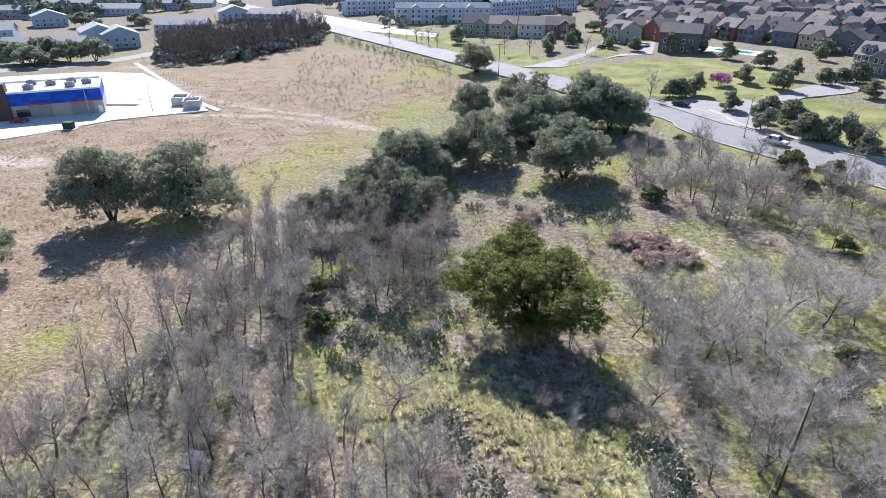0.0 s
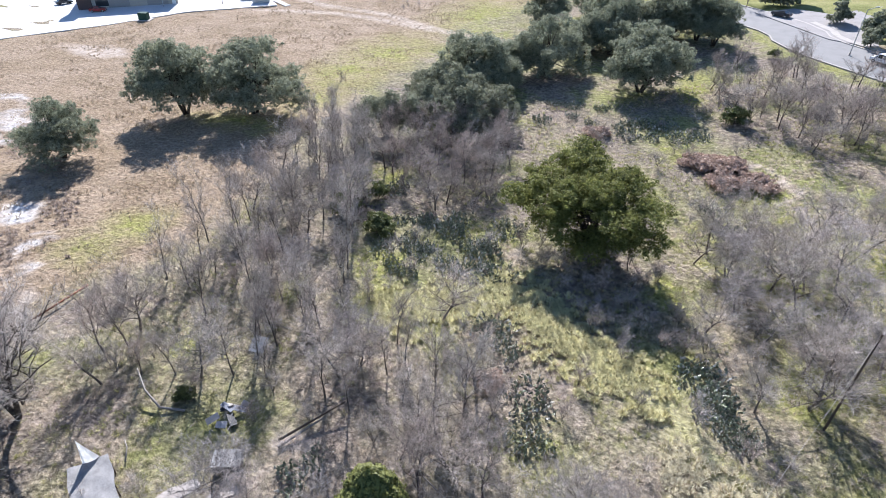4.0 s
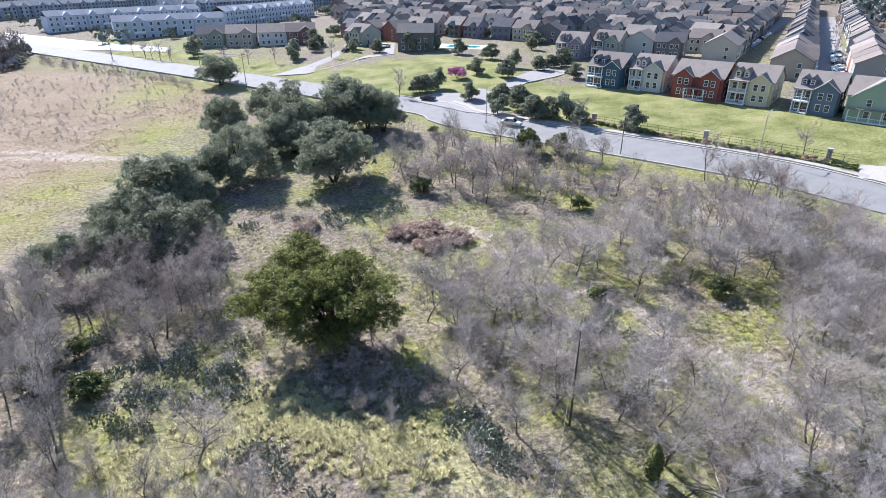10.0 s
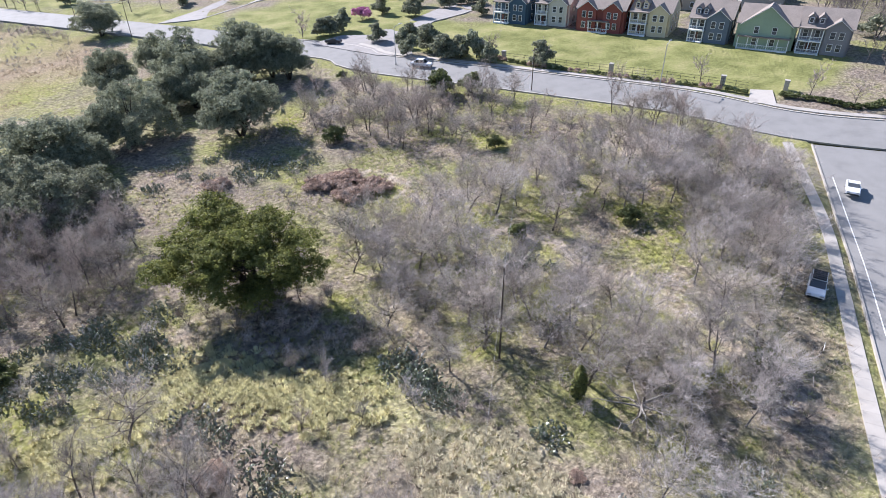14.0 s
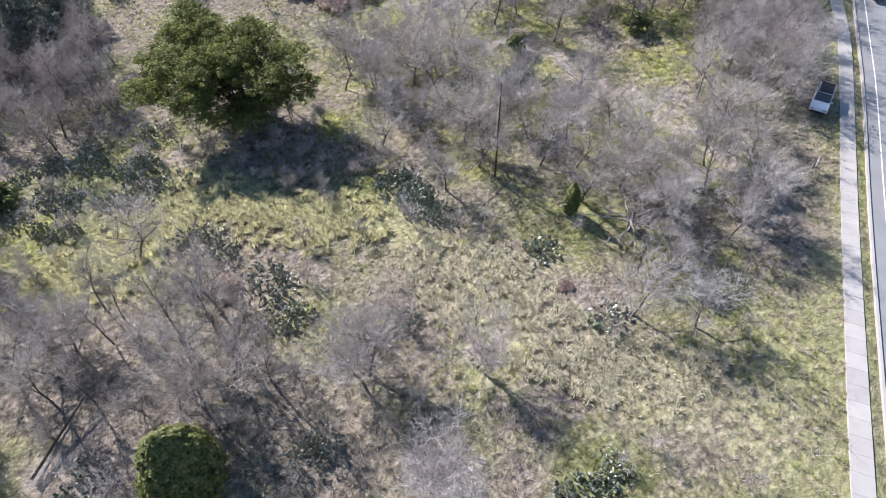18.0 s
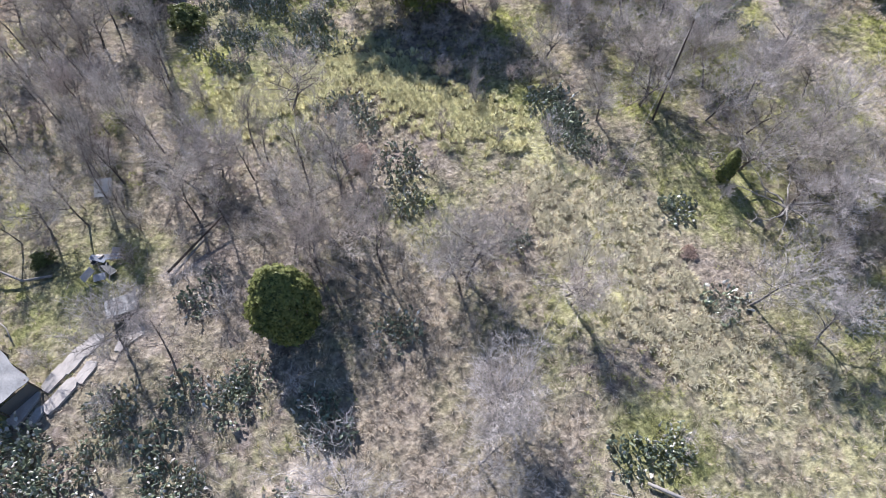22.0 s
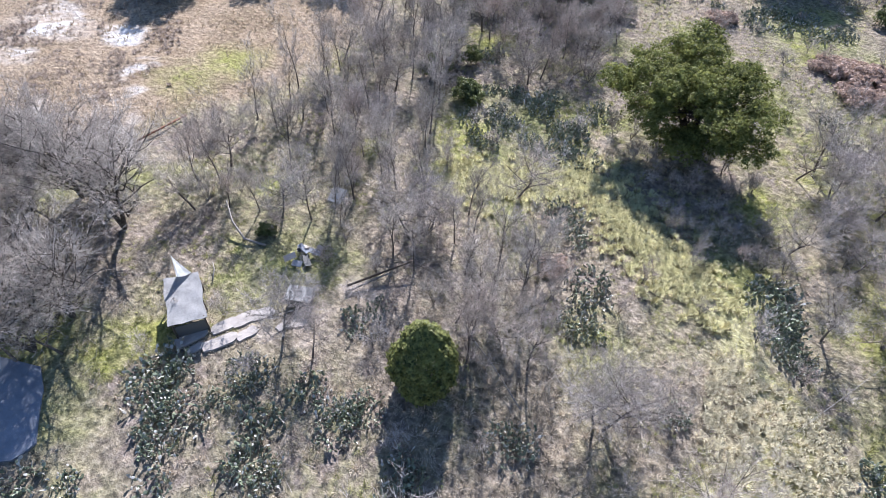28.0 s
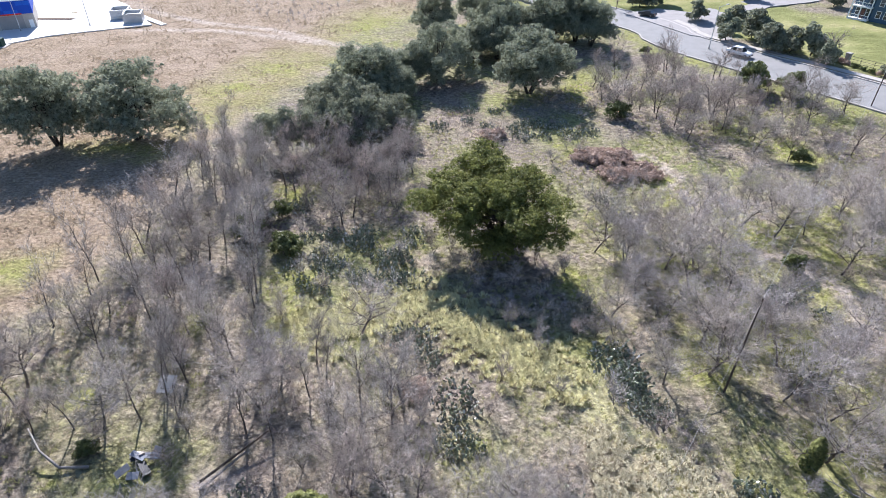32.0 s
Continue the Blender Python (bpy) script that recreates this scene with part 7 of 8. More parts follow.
for a, b, c, d in ((0, -0.36, sw_, 0), (0, DEPTH - 0.3, sw_, DEPTH), (0, 0, 0.3, DEPTH - 0.3), (sw_ - 0.3, 0, sw_, DEPTH - 0.3)):
    part("parapet", box(a, b, 7.3, c, d, 7.85), M["white"], store)
red = paint((0.62, 0.05, 0.03))
for a, b in ((0.28, 0.5), (0.68, 0.9)):
    part("red_stripe", box(sw_ * a, -0.42, 3.75, sw_ * b, -0.3, 4.1), red, store)
    part("roller_door", box(sw_ * a, -0.05, 0.0, sw_ * b, 0.02, 3.5), paint((0.30, 0.28, 0.26)), store)
part("door", box(sw_ * 0.94, -0.06, 0, sw_ * 0.98, 0.02, 2.2), M["white"], store)
part("tower", box(-0.5, -0.8, -0.5, 3.2, 3.2, 10.2, 0.05), paint((0.085, 0.06, 0.055)), store, "dark brick corner tower")
part("shop_window", box(4.2, -0.06, 0.6, 7.6, 0.02, 2.8), M["glass"], store)
for i, (fx, fy) in enumerate(((0.3, 0.3), (0.3, 0.7), (0.5, 0.55), (0.7, 0.3), (0.7, 0.68), (0.86, 0.5))):
    u = part("rooftop_unit", box(sw_ * fx - 1.3, DEPTH * fy - 1.0, 7.34, sw_ * fx + 1.3, DEPTH * fy + 1.0, 8.7, 0.06), paint((0.22, 0.22, 0.22)), store, "grey rooftop air unit")
    part("fan_cowl", tube((sw_ * fx, DEPTH * fy, 8.7), (sw_ * fx, DEPTH * fy, 8.85), 0.7, sides=12), M["black"], u)
for k, q in enumerate(((-132.0, 158.5), (-125.4, 155.4))):
    d = thing("bin_enclosure", *q, "grey block enclosure with an open top for bins", "enclosure", "bin enclosures", turn=-60)
    for a in ((-3, -2.5, 3, -2.2), (-3, 2.2, 3, 2.5), (-3, -2.2, -2.7, 2.2), (2.7, -2.2, 3, 2.2)):
        part("wall", box(a[0], a[1], -0.3, a[2], a[3], 2.6, 0.02), M["steel"], d)
    part("bin", box(-2.0, -1.5, -0.1, 2.0, 1.5, 1.6, 0.06), M["lot"], d)
q = (-149.2, 150.8)
isl = thing("planter_island", *q, "kerbed planting island in the lot", "planter", turn=15)
part("kerb", box(-6, -1.2, -0.1, 6, 1.2, 0.22, 0.05), M["concrete"], isl)
part("mulch", box(-5.8, -1.0, 0.1, 5.8, 1.0, 0.26, 0.02), M["hedge_soil"], isl)
put(car("sedan", red_car_paint, "red car parked by the store", 4.5, 1.8, 1.45, False), *(-159.7, 124.6), 35)
kiosk = thing("utility_box", *(-141.1, 123.5), "dark green utility cabinet on a pad", "cabinet", turn=20)
part("cabinet", box(-1.2, -1.0, 0.05, 1.2, 1.0, 1.9, 0.06), paint((0.03, 0.07, 0.05)), kiosk)
part("pad", box(-2.0, -1.8, -0.2, 2.0, 1.8, 0.1, 0.03), M["concrete"], kiosk)
street_lamp(*(-134.0, 147.4), 8.0, 120, "slim steel lamp at the edge of the lot")
street_lamp(*(-147.5, 137.2), 8.0, 120, "slim steel lamp at the edge of the lot")

for q in smooth_line([(-202.3, 222.6), (-164.9, 193.8), (-140.3, 176.3), (-118.0, 157.4)], 4.0):
    g = thing("planting_stake", *q, "young staked sapling in a mulched strip", "sapling", "saplings beside the lot")
    part("stem", tube((0, 0, -0.1), (0.1, 0, 2.6), 0.04, 0.015, 6), M["bark_grey"], g)
    for k in range(6):
        part("branch", tube((0.05, 0, 1.0 + 0.25 * k), (0.8 * math.cos(k * 2.4), 0.8 * math.sin(k * 2.4), 1.7 + 0.27 * k), 0.02, 0.008, 4), M["twig_rose"], g)
path_strip = new("path", mesh_of(*ribbon(smooth_line([(-205.2, 221.8), (-157.3, 184.3), (-131.1, 163.9), (-114.7, 153.6)], 5), 0.9, -0.9, 0.05, 0.2), M["lot"]))
tagged(path_strip, "narrow pale concrete path beside the lot", "path", kind="structure")
back_road = new("road", mesh_of(*ribbon(smooth_line([(-250.7, 179.8), (-234.7, 196.6), (-221.9, 216.6), (-218.1, 248.1), (-217.1, 272.5)], 8), 5, -5, 0.05, 0.3), M["asphalt"]))
tagged(back_road, "grey street behind the store", "road", kind="structure")
court = new("parking_lot", plate([(-208.6, 285.1), (-199.0, 315.0), (-190.5, 339.9), (-211.0, 366.2), (-234.9, 346.9), (-233.5, 315.0)], 0.05, 0.3, M["asphalt"]))
tagged(court, "grey parking court between the apartment blocks", "parking lot", kind="structure")

# ---- apartments beyond the store ----
SIDING, GREYROOF = (0.36, 0.42, 0.49), (0.33, 0.325, 0.32)
for q, w, d, t, h in (((-373.3, 322.3), 20, 18, 52, 7.0), ((-266.1, 255.1), 17, 22, 50, 7.4), ((-251.1, 253.2), 17, 18, 48, 7.0), ((-268.9, 311.4), 30, 16, 22, 5.8), ((-257.2, 362.1), 20, 18, 40, 6.5), ((-233.7, 358.2), 28, 14, 10, 5.4), ((-460.8, 361.1), 30, 14, 25, 6.2), ((-281.9, 222.2), 36, 12, 30, 5.0), ((-477.9, 423.9), 40, 16, 25, 6.2), ((-366.9, 440.3), 40, 16, 25, 6.2), ((-341.5, 241.4), 30, 16, 40, 6.5), ((-401.0, 402.7), 34, 16, 20, 6.2)):
    ob = thing("apartment_block", *q, "pale blue-grey two-storey apartment block with grey gabled roof", "apartments", "apartment blocks", turn=t)
    along = "y" if d > w * 0.8 else "x"
    ridge = h + 0.2 * min(w, d)
    part("wall", box(0, 0, -1, w, d, h), paint(SIDING), ob)
    part("roof", gable_roof(0, w, 0, d + (0.6 if along == "y" else 0), h, ridge, 0.6, 0.2, along), paint(GREYROOF, 0.9, "roof"), ob)
    if along == "y":
        part("gable_wall", prism([(0, h), (w, h), (w / 2, ridge)], 0, 0.2), paint(SIDING), ob)
    else:
        for sx in (0.2, w):
            part("gable_wall", prism([(0, h), (d, h), (d / 2, ridge)], 0, 0.2), paint(SIDING), ob).matrix_basis = pose(sx, 0, 0, 0, 0, 90)
    for z in (1.6, 4.4):
        for i in range(int(w / 4)):
            wi = part("window", box(2 + i * 4 - 0.8, -0.05, z - 0.8, 2 + i * 4 + 0.8, 0.01, z + 0.8), M["white"], ob)
            part("pane", box(2 + i * 4 - 0.65, -0.08, z - 0.65, 2 + i * 4 + 0.65, -0.055, z + 0.65), M["glass"], wi)
    part("balcony", box(w * 0.35, -1.5, 2.7, w * 0.65, -0.02, 2.9), M["white"], ob)

# ---- the litter of the old homestead ----
def bent_log(name, pts, r0, r1, material, label, category="log"):
    n = len(pts) - 1
    return tagged(new(name, mesh_of(*chain(pts, [r0 + (r1 - r0) * i / n for i in range(n + 1)], 8), material, True)), label, category)


x, y = (-33.4, 13.1)
shed = thing("shed", x, y, "low open shed with a pale sheet roof and white canvas peak", "shed", turn=56)
HL, HW = 2.48, 1.38
for px_, py_ in ((-HW + 0.1, -HL + 0.1), (HW - 0.1, -HL + 0.1), (-HW + 0.1, HL - 0.1), (HW - 0.1, HL - 0.1), (-HW + 0.1, 0.0), (HW - 0.1, 0.0)):
    part("post", box(px_ - 0.06, py_ - 0.06, -0.15, px_ + 0.06, py_ + 0.06, 2.12, 0.01), M["wood"], shed)
part("wall", box(-HW + 0.18, -HL + 0.16, -0.1, HW - 0.18, -HL + 0.22, 1.5), paint((0.10, 0.095, 0.09)), shed, "dark back boards")
for k in range(7):
    yy = -HL + 0.35 + k * (2 * HL - 0.7) / 6
    part("slat", box(-HW - 0.02, yy - 0.09, -0.1, -HW + 0.03, yy + 0.09, 1.95, 0.01), M["log"], shed, "grey upright slat")
bm = bmesh.new()
bmesh.ops.create_grid(bm, x_segments=12, y_segments=20, size=1.0)
for v in bm.verts:
    v.co = Vector((v.co.x * (HW + 0.1) * (1 + 0.04 * math.sin(v.co.y * 5)), v.co.y * (HL + 0.1) + 0.06 * math.sin(v.co.x * 6), 2.2 + 0.05 * math.sin(v.co.x * 4) * math.sin(v.co.y * 7) - 0.05 * v.co.x + 0.05 * v.co.y))
bmesh.ops.solidify(bm, geom=list(bm.faces), thickness=0.05)
part("roof", bm, M["roof_sheet"], shed, "pale weathered roof sheet")
bm = bmesh.new()
rows = []
for i in range(9):
    t = i / 8
    half = 0.62 * (1 - t) ** 1.15
    rows.append([bm.verts.new((0.25 - 0.35 * t + half * k, HL - 0.1 + 0.35 * t + 0.18 * k * k * (1 - t), 2.25 + 2.5 * t)) for k in (-1, -0.4, 0.4, 1)])
for ra, rb in zip(rows, rows[1:]):
    for k in range(3):
        bm.faces.new((ra[k], ra[k + 1], rb[k + 1], rb[k]))
bmesh.ops.solidify(bm, geom=list(bm.faces), thickness=0.03)
part("canvas", bm, M["canvas"], shed, "white canvas peak")
part("mast", tube((-0.1, HL + 0.3, 0.0), (-0.1, HL + 0.3, 4.7), 0.04, sides=7), M["wood"], shed)
x, y = (-26.5, 19.5)
crate = thing("trailer", x, y, "small derelict trailer with a pale flat top", "trailer", turn=25)
part("body", box(-1.1, -0.75, 0.3, 1.1, 0.75, 1.1, 0.06), M["black"], crate)
part("top", box(-1.2, -0.85, 1.1, 1.2, 0.85, 1.2, 0.04), M["roof_sheet"], crate)
for sx in (-1, 1):
    part("wheel", tube((0, sx * 0.75, 0.3), (0, sx * 0.92, 0.3), 0.3, sides=14), M["rubber"], crate)
def rough_slab(w, d, thick, rng):
    """A broken slab: an uneven outline with a chipped, slightly tilted top."""
    bm = bmesh.new()
    n = 13
    ring = []
    for k in range(n):
        a = 2 * math.pi * k / n
        e = 1 / max(abs(math.cos(a)), abs(math.sin(a)))
        r = min(e, 1.4) * rng.uniform(0.86, 1.04)
        ring.append((math.cos(a) * r * w / 2, math.sin(a) * r * d / 2))
    lo = [bm.verts.new((x, y, -0.1)) for x, y in ring]
    hi = [bm.verts.new((x * 0.97, y * 0.97, thick + rng.uniform(-0.03, 0.03))) for x, y in ring]
    mid = bm.verts.new((0, 0, thick + 0.02))
    for i in range(n):
        j = (i + 1) % n
        bm.faces.new((lo[i], lo[j], hi[j], hi[i]))
        bm.faces.new((hi[i], hi[j], mid))
    bmesh.ops.recalc_face_normals(bm, faces=bm.faces)
    return bm


rng = np.random.default_rng(19)
for q, w, d, t in (((-31.4, 11.4), 2.2, 0.9, 69), ((-29.1, 12.5), 2.4, 0.9, 62), ((-27.9, 14.4), 1.5, 0.8, 71), ((-30.0, 13.9), 1.9, 0.9, 65), ((-29.2, 15.3), 1.9, 1.0, 68), ((-28.3, 16.6), 1.6, 1.0, 59), ((-30.3, 10.9), 1.2, 0.6, 75), ((-25.2, 17.5), 1.3, 0.7, 45), ((-26.0, 16.7), 1.0, 0.6, 85)):
    s = thing("concrete_slab", *q, "broken pale concrete slab lying on the ground", "slab", "broken slabs", turn=t)
    part("slab", rough_slab(w * 1.3, d * 1.25, rng.uniform(0.08, 0.16), rng), M["slab"], s)
x, y = (-32.9, 31.8)
b = thing("board", x, y, "pale discarded sheet of board leaning among saplings", "board", turn=15)
part("sheet", box(-0.75, -0.9, 0.25, 0.75, 0.9, 0.32, 0.01, pose(0, 0, 0, 18, 6, 0)), M["tarp"], b)
part("prop", box(-0.5, 0.3, -0.1, 0.5, 0.6, 0.35), M["log"], b)
x, y = (-29.9, 23.6)
d = thing("scrap_heap", x, y, "heap of dark scrap sheets and boards", "scrap", turn=10)
rng = np.random.default_rng(9)
for i in range(9):
    a, c = rng.uniform(-1.0, 1.0, 2)
    part("scrap_sheet", box(-0.6, -0.3, 0, 0.6, 0.3, 0.05, 0.01, pose(a, c * 1.4, 0.15 + 0.07 * i, rng.uniform(-25, 25), rng.uniform(-25, 25), rng.uniform(0, 180))), (M["black"], M["slab"], M["dark_sheet"])[i % 3], d)
sheet = new("ground_sheet", plate([(-38.9, 2.7), (-36.9, 1.7), (-35.2, 0.3), (-33.3, -1.1), (-33.3, -1.9), (-33.5, -2.8), (-35.8, -4.8), (-43.6, -3.6), (-44.2, -0.4), (-42.4, 1.4)], 0.10, 0.3, M["dark_sheet"]))
tagged(sheet, "large grey-blue pad lying on the ground under bare trees", "pad", kind="structure")


def ground_pts(qs, lift):
    return [(q[0], q[1], float(height(*q)) + l) for q, l in zip(qs, lift)]


bent_log("fallen_pole", ground_pts([(-24.1, 22.9), (-20.6, 28.2)], (0.5, 1.3)), 0.12, 0.08, M["wood"], "long fallen dark pole resting on brush")
bent_log("fallen_pole", ground_pts([(-23.8, 22.4), (-21.8, 26.2)], (0.35, 0.7)), 0.11, 0.08, M["log"], "long fallen grey pole lying in brush")
bent_log("dead_branch", ground_pts([(-40.0, 23.6), (-38.0, 22.3), (-35.9, 21.7), (-33.8, 22.4)], (1.8, 1.1, 0.4, 0.2)), 0.07, 0.13, M["log"], "curved bleached dead branch", "branch")
bent_log("dead_branch", ground_pts([(-34.6, 16.5), (-35.4, 17.5), (-36.0, 17.9)], (0.1, 0.3, 0.5)), 0.07, 0.04, M["log"], "short bleached dead branch", "branch")
bent_log("fallen_log", ground_pts([(17.2, 6.7), (15.2, 7.5), (13.4, 8.2)], (0.2, 0.25, 0.3)), 0.16, 0.12, M["log"], "pale fallen log beside prickly pear")
bent_log("fallen_log", ground_pts([(17.2, 6.7), (15.6, 6.6), (10.8, 7.4)], (0.25, 0.3, 0.5)), 0.07, 0.04, M["log"], "pale fallen branch beside prickly pear")
bent_log("fallen_log", ground_pts([(-11.6, 24.4), (-8.8, 23.2), (-5.3, 21.4)], (1.0, 0.8, 0.3)), 0.06, 0.04, M["log"], "thin pale fallen sapling stem", "log")
bent_log("rusty_beam", ground_pts([(-57.2, 24.9), (-56.7, 32.0)], (0.1, 0.1)), 0.11, 0.11, M["rust_metal"], "long rusty beam lying in the meadow edge", "beam")
# a broken dead tree with bleached limbs
x, y = (28.3, 31.2)
dead = thing("dead_tree", x, y, "broken dead tree with bleached sprawling limbs", "tree")
rng = np.random.default_rng(21)
for i in range(9):
    a = i * 0.72
    p = np.array([0, 0, 0.6 + 0.15 * i])
    dd = np.array([math.cos(a), math.sin(a), 0.35])
    segs = []
    r = 0.12
    for k in range(7):
        q = p + unit(dd + rng.normal(0, 0.3, 3)) * 0.75
        q[2] = max(q[2], 0.2)
        segs.append((*p, *q, r, r * 0.82))
        if k > 1:
            e = q + unit(dd + rng.normal(0, 0.9, 3)) * rng.uniform(0.6, 1.3)
            segs.append((*q, *e, r * 0.5, 0.015))
        p, r = q, r * 0.82
    part("limb", mesh_of(*rods(segs, 6), M["log"], True), parent=dead)
part("trunk", mesh_of(*rods([(0, 0, -0.1, 0.1, 0, 1.2, 0.24, 0.2), (0.1, 0, 1.2, 0.2, 0.1, 2.3, 0.2, 0.12)], 8), M["bark_grey"], True), parent=dead)


# ---- far trees and woods ----
street_tree = bare_tree("street_tree", 300, "small leafless tree planted by the road", ROSE, h=8.0, spread=3.2, limb=8, levels=2, twigs=300, straight=0.6, trunk_r=0.14, thick=0.03)
street_tree["category"] = "tree"


def far_arrays(seed):
    t, l, f = bare_segments(np.random.default_rng(seed), h=8.0, spread=3.4, limb=8, levels=2, twigs=100, straight=0.6, trunk_r=0.16, thick=0.045)
    return rods(t + l + f, 3)


far_bare = [far_arrays(320 + k) for k in range(3)]
far_oak = evergreen("live_oak", 310, "dark evergreen tree in the distance", 9.0, 12.0, 2600, M["oak"], leaf=0.45, low=0.2, lobes=10, lobe_size=0.2)
small_oak = evergreen("young_oak", 311, "small round young oak planted by the road", 5.0, 5.2, 3000, M["oak_grey"], leaf=0.18, low=0.04, stems=1, lobes=16, lobe_size=0.2, skirt=0.3)
pink = evergreen("redbud_tree", 312, "small tree covered in pink blossom", 4.5, 6.0, 2600, M["pink"], leaf=0.18, low=0.3, lobes=8, lobe_size=0.2)
dark_round = evergreen("young_oak", 313, "small dark upright evergreen tree", 6.5, 4.2, 2200, M["oak"], leaf=0.2, low=0.03, stems=1, lobes=14, flat=1.4, lobe_size=0.22, skirt=0.3)


scrub_shapes = [rods(sum(bare_segments(np.random.default_rng(340 + k), h=2.0, spread=1.3, stems=4, limb=3, levels=1, twigs=80, straight=0.6, trunk_r=0.035, bole=0.15, thick=0.02), []), 3) for k in range(3)]


def plant(kinds, spots, lo, hi, group, seed):
    rng = np.random.default_rng(seed)
    for x, y in spots:
        s = rng.uniform(lo, hi)
        place(kinds[int(rng.integers(0, len(kinds)))], x, y, rng.uniform(0, 360), s, group)


BELT = [(-196.6, 224.1), (-181.3, 233.4), (-162.3, 240.3), (-141.2, 272.2), (-155.6, 315.0), (-206.0, 308.3), (-229.9, 275.2)]
mass("far_wood", "belt of leafless woods beyond the meadow", "woods", far_bare, scatter(np.random.default_rng(31), BELT, 300, 2.2), M["belt_twig"], np.random.default_rng(31), 0.9, 1.4)
plant([far_oak], scatter(np.random.default_rng(32), BELT, 10, 9) + [(-179.4, 230.7), (-177.2, 233.9), (-164.3, 239.0), (-161.4, 248.4), (-214.5, 248.9), (-147.6, 284.9)], 0.45, 0.7, "woods beyond the meadow", 32)
plant([far_oak], [(-252.3, 206.7), (-247.3, 215.2), (-235.1, 215.8), (-226.9, 221.9), (-269.5, 213.2), (-319.2, 355.3), (-297.8, 335.7), (-334.2, 426.8), (-342.9, 332.8), (-279.3, 414.8), (-239.7, 201.1)], 0.9, 1.35, "trees near the store", 33)
EASTWOOD = [(134.3, 107.3), (151.6, 132.9), (213.2, 202.4), (306.6, 312.8), (418.6, 345.3), (286.3, 197.4), (134.7, 78.9), (123.3, 83.5)]
mass("far_wood", "leafless woods beside the estate", "woods", far_bare, scatter(np.random.default_rng(34), EASTWOOD, 330, 2.6), M["belt_twig"], np.random.default_rng(34), 0.8, 1.3)
plant([far_oak], scatter(np.random.default_rng(35), EASTWOOD, 16, 12), 0.5, 0.9, "woods beside the estate", 35)
plant([small_oak], [(40.5, 164.2), (42.8, 154.2), (44.2, 145.5), (47.9, 143.9), (18.1, 180.8), (20.3, 181.2), (48.1, 190.7), (31.7, 168.2), (61.8, 200.5), (68.4, 184.1), (71.8, 205.4), (67.3, 204.5), (64.6, 130.8), (-18.3, 266.0), (-1.3, 267.5), (39.4, 199.1)], 0.9, 1.4, "young trees by the entry", 36)
plant([dark_round], [(24.3, 183.6), (36.9, 159.7), (36.5, 151.5), (51.7, 142.3), (53.4, 136.5), (29.5, 256.2), (33.6, 260.4), (73.4, 250.4), (-18.3, 273.4), (-1.9, 261.2), (-69.2, 278.3), (-25.3, 245.8)], 0.9, 1.3, "young trees by the entry", 37)
plant([small_oak, dark_round], [(-18.8, 283.1), (-2.2, 287.0), (34.3, 264.2), (-25.7, 253.0), (-69.2, 271.0), (8.0, 256.2), (22.4, 255.7), (41.1, 243.2), (50.8, 227.3), (54.6, 206.8)], 1.1, 1.6, "young trees by the entry", 46)
plant([pink], [(32.4, 194.1)], 1.0, 1.1, "young trees by the entry", 38)
plant([street_tree], [(12.2, 182.3), (-90.3, 275.4), (-82.3, 268.4), (-76.5, 263.6), (-51.8, 247.5), (-42.2, 243.4), (-32.1, 243.5), (-10.4, 247.2)], 0.7, 0.95, "bare street trees", 47)
plant([street_tree], [(11.8, 177.1), (-104.6, 276.7), (-85.8, 269.6), (-81.3, 265.3), (-98.2, 284.4), (-91.0, 277.5), (-77.7, 265.6), (64.1, 129.6), (89.8, 104.2), (54.7, 137.9), (103.7, 88.7), (107.6, 81.9), (71.3, 86.1), (31.4, 128.2)], 0.6, 0.85, "bare street trees", 39)
ROADSIDE = [(-143.6, 298.2), (-98.5, 256.3), (-55.6, 216.1), (-55.0, 209.6), (-96.1, 243.6), (-134.5, 277.7)]
mass("roadside_brush", "strip of bare brush along the far road", "brush", scrub_shapes, scatter(np.random.default_rng(40), ROADSIDE, 120, 1.2), M["twig_rose"], np.random.default_rng(40), 0.5, 1.05)
MEADOW_SCRUB = [(-133.9, 257.7), (-68.7, 225.3), (-41.4, 194.2), (-67.4, 182.6), (-76.6, 158.3), (-114.2, 183.4)]
mass("meadow_scrub", "thin grey scrub standing in the meadow", "brush", scrub_shapes, scatter(np.random.default_rng(41), MEADOW_SCRUB, 260, 1.4), M["twig_pale"], np.random.default_rng(41), 0.25, 0.6)
YARD = [(-76.4, 320.5), (-3.4, 273.0), (73.1, 227.4), (109.2, 220.6), (354.8, 514.0), (96.5, 790.2), (-76.2, 583.3)]
plant([far_oak, dark_round], scatter(np.random.default_rng(42), YARD, 60, 12), 0.5, 0.9, "estate trees", 42)
ROWWOOD = [(155.7, 136.5), (187.6, 178.8), (240.1, 242.5), (375.7, 408.9), (460.1, 466.2), (477.7, 396.3), (211.7, 148.1)]
mass("far_wood", "leafless woods beside the terraces", "woods", far_bare, scatter(np.random.default_rng(44), ROWWOOD, 150, 3.5), M["belt_twig"], np.random.default_rng(44), 0.8, 1.25)
plant([far_oak], scatter(np.random.default_rng(45), ROWWOOD, 10, 12), 0.5, 0.8, "woods beside the estate", 45)
retire(street_tree, far_oak, small_oak, pink, dark_round)


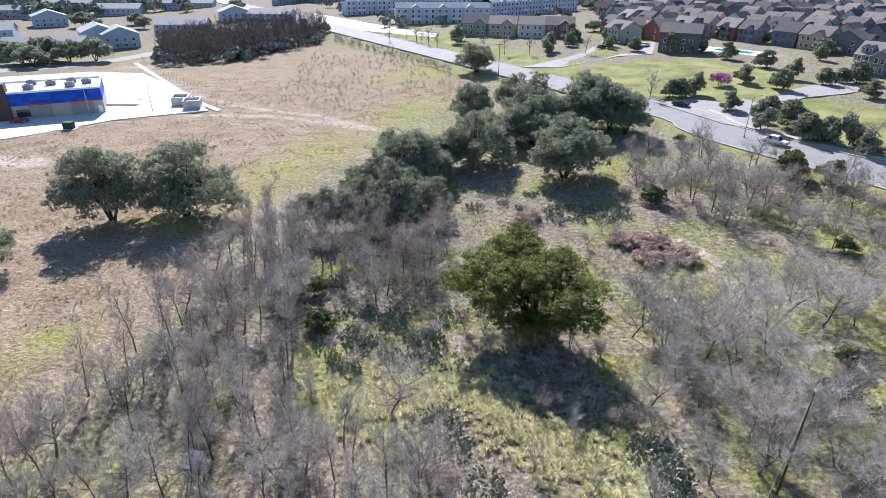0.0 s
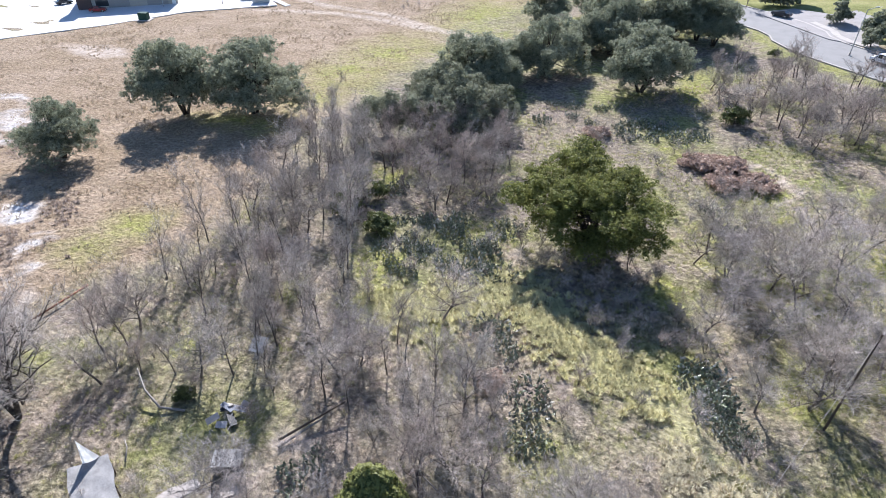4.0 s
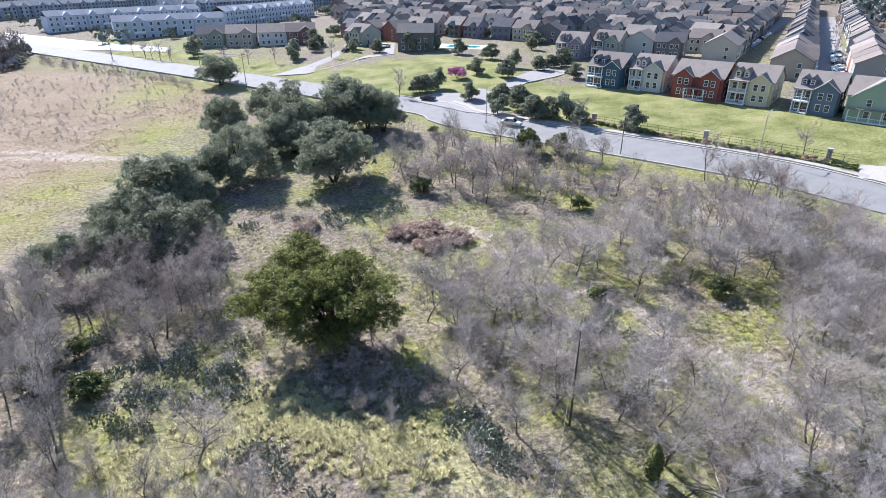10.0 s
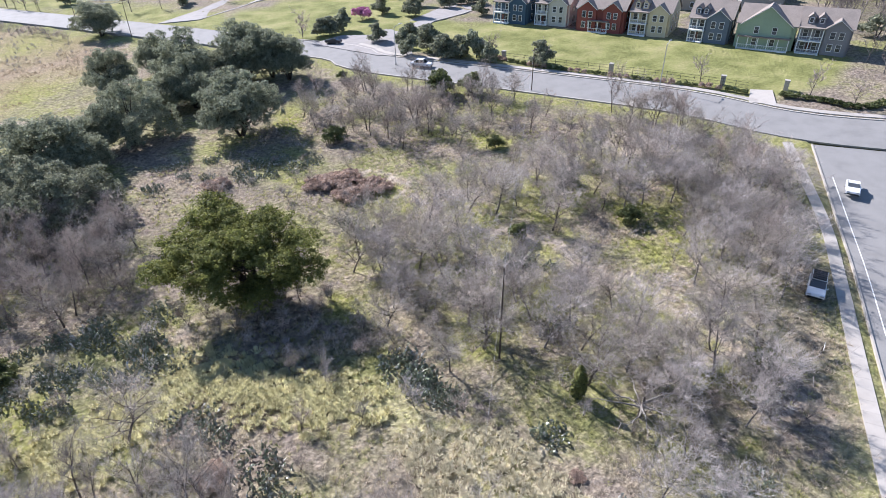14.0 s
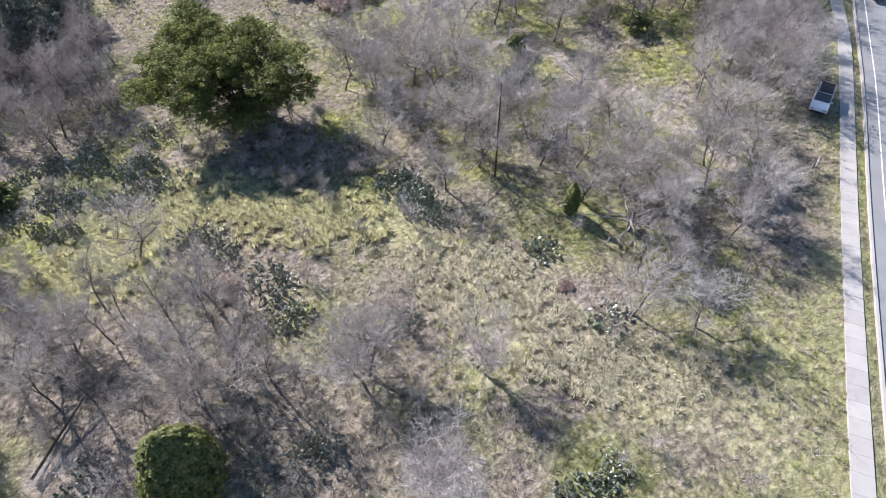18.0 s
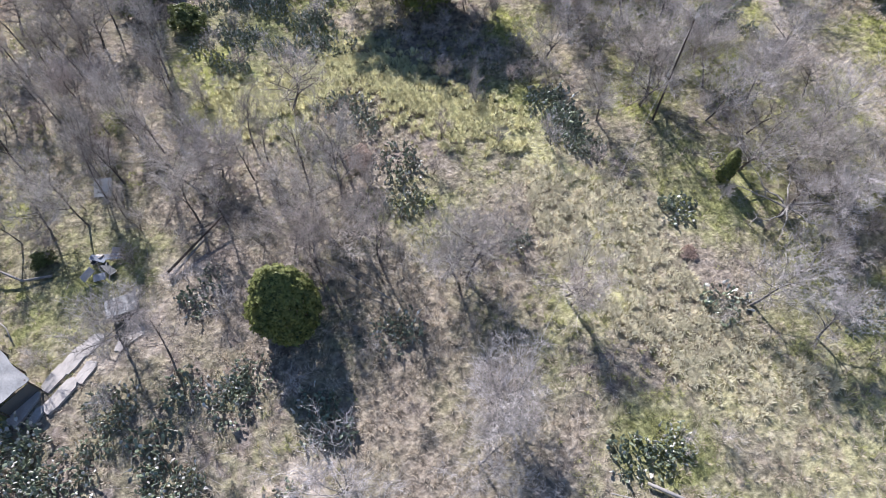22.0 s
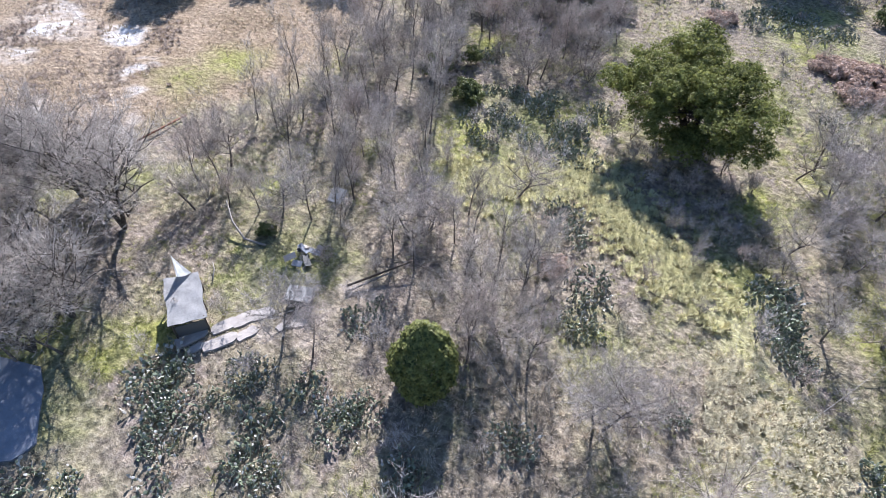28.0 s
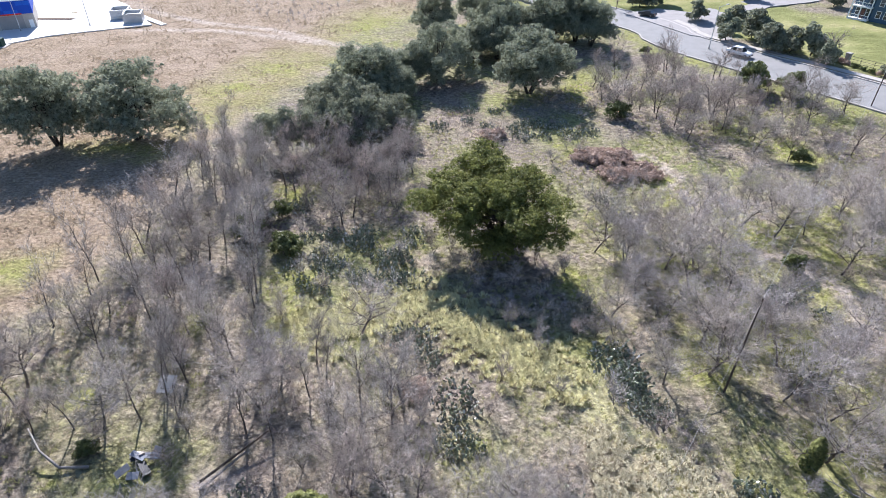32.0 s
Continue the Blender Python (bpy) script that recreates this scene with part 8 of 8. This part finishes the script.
def far_woods():
    """Distant woods between the estate and the hills, evergreen and leafless mixed."""
    rng = np.random.default_rng(77)
    n = 17000
    ang = rng.uniform(radians(-78), radians(82), n)
    r = 430 + 1250 * rng.uniform(0, 1, n) ** 1.15
    x, y = -np.sin(ang) * r, np.cos(ang) * r
    deg = np.degrees(ang)
    keep = ~inside(ESTATE, x, y) & np.where(deg < -41.5, r > 330, np.where(deg < 2, r > 640, np.where(deg > 38, r > 560, r > 800)))
    x, y = x[keep], y[keep]
    bare = waves(x, y, 55.0) + rng.normal(0, 0.45, len(x)) > np.where((deg[keep] < -41) & (r[keep] < 620), -0.5, 0.3)
    xy = np.stack([x, y], -1)
    clump_trees("far_woods", "grey-green evergreen woods below the hills", "woods", xy[~bare], 3.2, 5.6, M["far_leaf"], rng)
    clump_trees("far_woods", "brown-grey leafless woods below the hills", "woods", xy[bare], 2.8, 4.8, M["far_bare"], rng)


M["far_leaf"] = foliage("far_leaf", (0.075, 0.092, 0.072), (0.20, 0.22, 0.18), 15.0, 0.1, 0.9, 0.1)
M["far_bare"] = foliage("far_bare_twig", (0.17, 0.155, 0.145), (0.31, 0.285, 0.27), 15.0, 0.1, 0.9, 0.1)
far_woods()
grove = np.random.default_rng(78)
gaps = np.array(scatter(grove, ESTATE, 420, 6))
clump_trees("estate_trees", "small evergreen trees between the estate houses", "trees", gaps[:170], 1.6, 3.0, M["far_leaf"], grove, 26)
clump_trees("estate_trees", "small leafless brown trees between the estate houses", "trees", gaps[170:], 1.4, 2.5, M["far_bare"], grove, 26)
clump_trees("belt_undergrowth", "dense brown-grey undergrowth of the leafless belt", "woods", scatter(grove, BELT, 260, 1.8), 1.3, 2.5, M["far_bare"], grove, 30)
clump_trees("belt_undergrowth", "dark evergreen edge of the leafless belt", "woods", scatter(grove, [(-192.4, 219.0), (-169.4, 221.1), (-150.6, 240.3), (-156.1, 249.6), (-183.3, 236.1), (-204.3, 235.3)], 26, 2.5), 1.5, 2.6, M["far_leaf"], grove, 30)
COURT_ROW = [(148.1, 168.3), (147.5, 165.0), (300.8, 351.8), (298.6, 352.3)]
mass("court_trees", "row of small leafless trees beside the parking court", "trees", far_bare, scatter(grove, COURT_ROW, 26, 3), M["belt_twig"], grove, 0.45, 0.7)
TOWN = [(-160.8, 336.9), (-62.0, 288.4), (-3.6, 328.6), (33.4, 513.0), (-164.1, 713.4), (-384.4, 715.8)]
clump_trees("estate_trees", "small trees between the townhouse terraces", "trees", scatter(grove, TOWN, 110, 8), 1.8, 3.4, M["far_leaf"], grove, 26)


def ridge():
    """Wooded hills closing the view, far behind everything, with distance haze painted into their colour."""
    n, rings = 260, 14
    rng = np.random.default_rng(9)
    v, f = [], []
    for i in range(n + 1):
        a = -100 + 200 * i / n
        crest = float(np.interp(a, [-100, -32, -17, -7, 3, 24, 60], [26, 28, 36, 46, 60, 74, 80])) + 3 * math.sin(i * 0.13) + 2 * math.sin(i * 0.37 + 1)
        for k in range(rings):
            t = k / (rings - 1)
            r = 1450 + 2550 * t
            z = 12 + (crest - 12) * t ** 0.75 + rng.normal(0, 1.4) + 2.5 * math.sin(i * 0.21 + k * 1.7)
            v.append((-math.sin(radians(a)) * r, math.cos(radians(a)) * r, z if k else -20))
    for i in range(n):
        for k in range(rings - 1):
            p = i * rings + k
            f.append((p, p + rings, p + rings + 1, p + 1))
    return tagged(new("backdrop", mesh_of(v, f, M["backdrop"], True)), "low wooded hills along the horizon, blue haze put into their colour", "hills", kind="structure")


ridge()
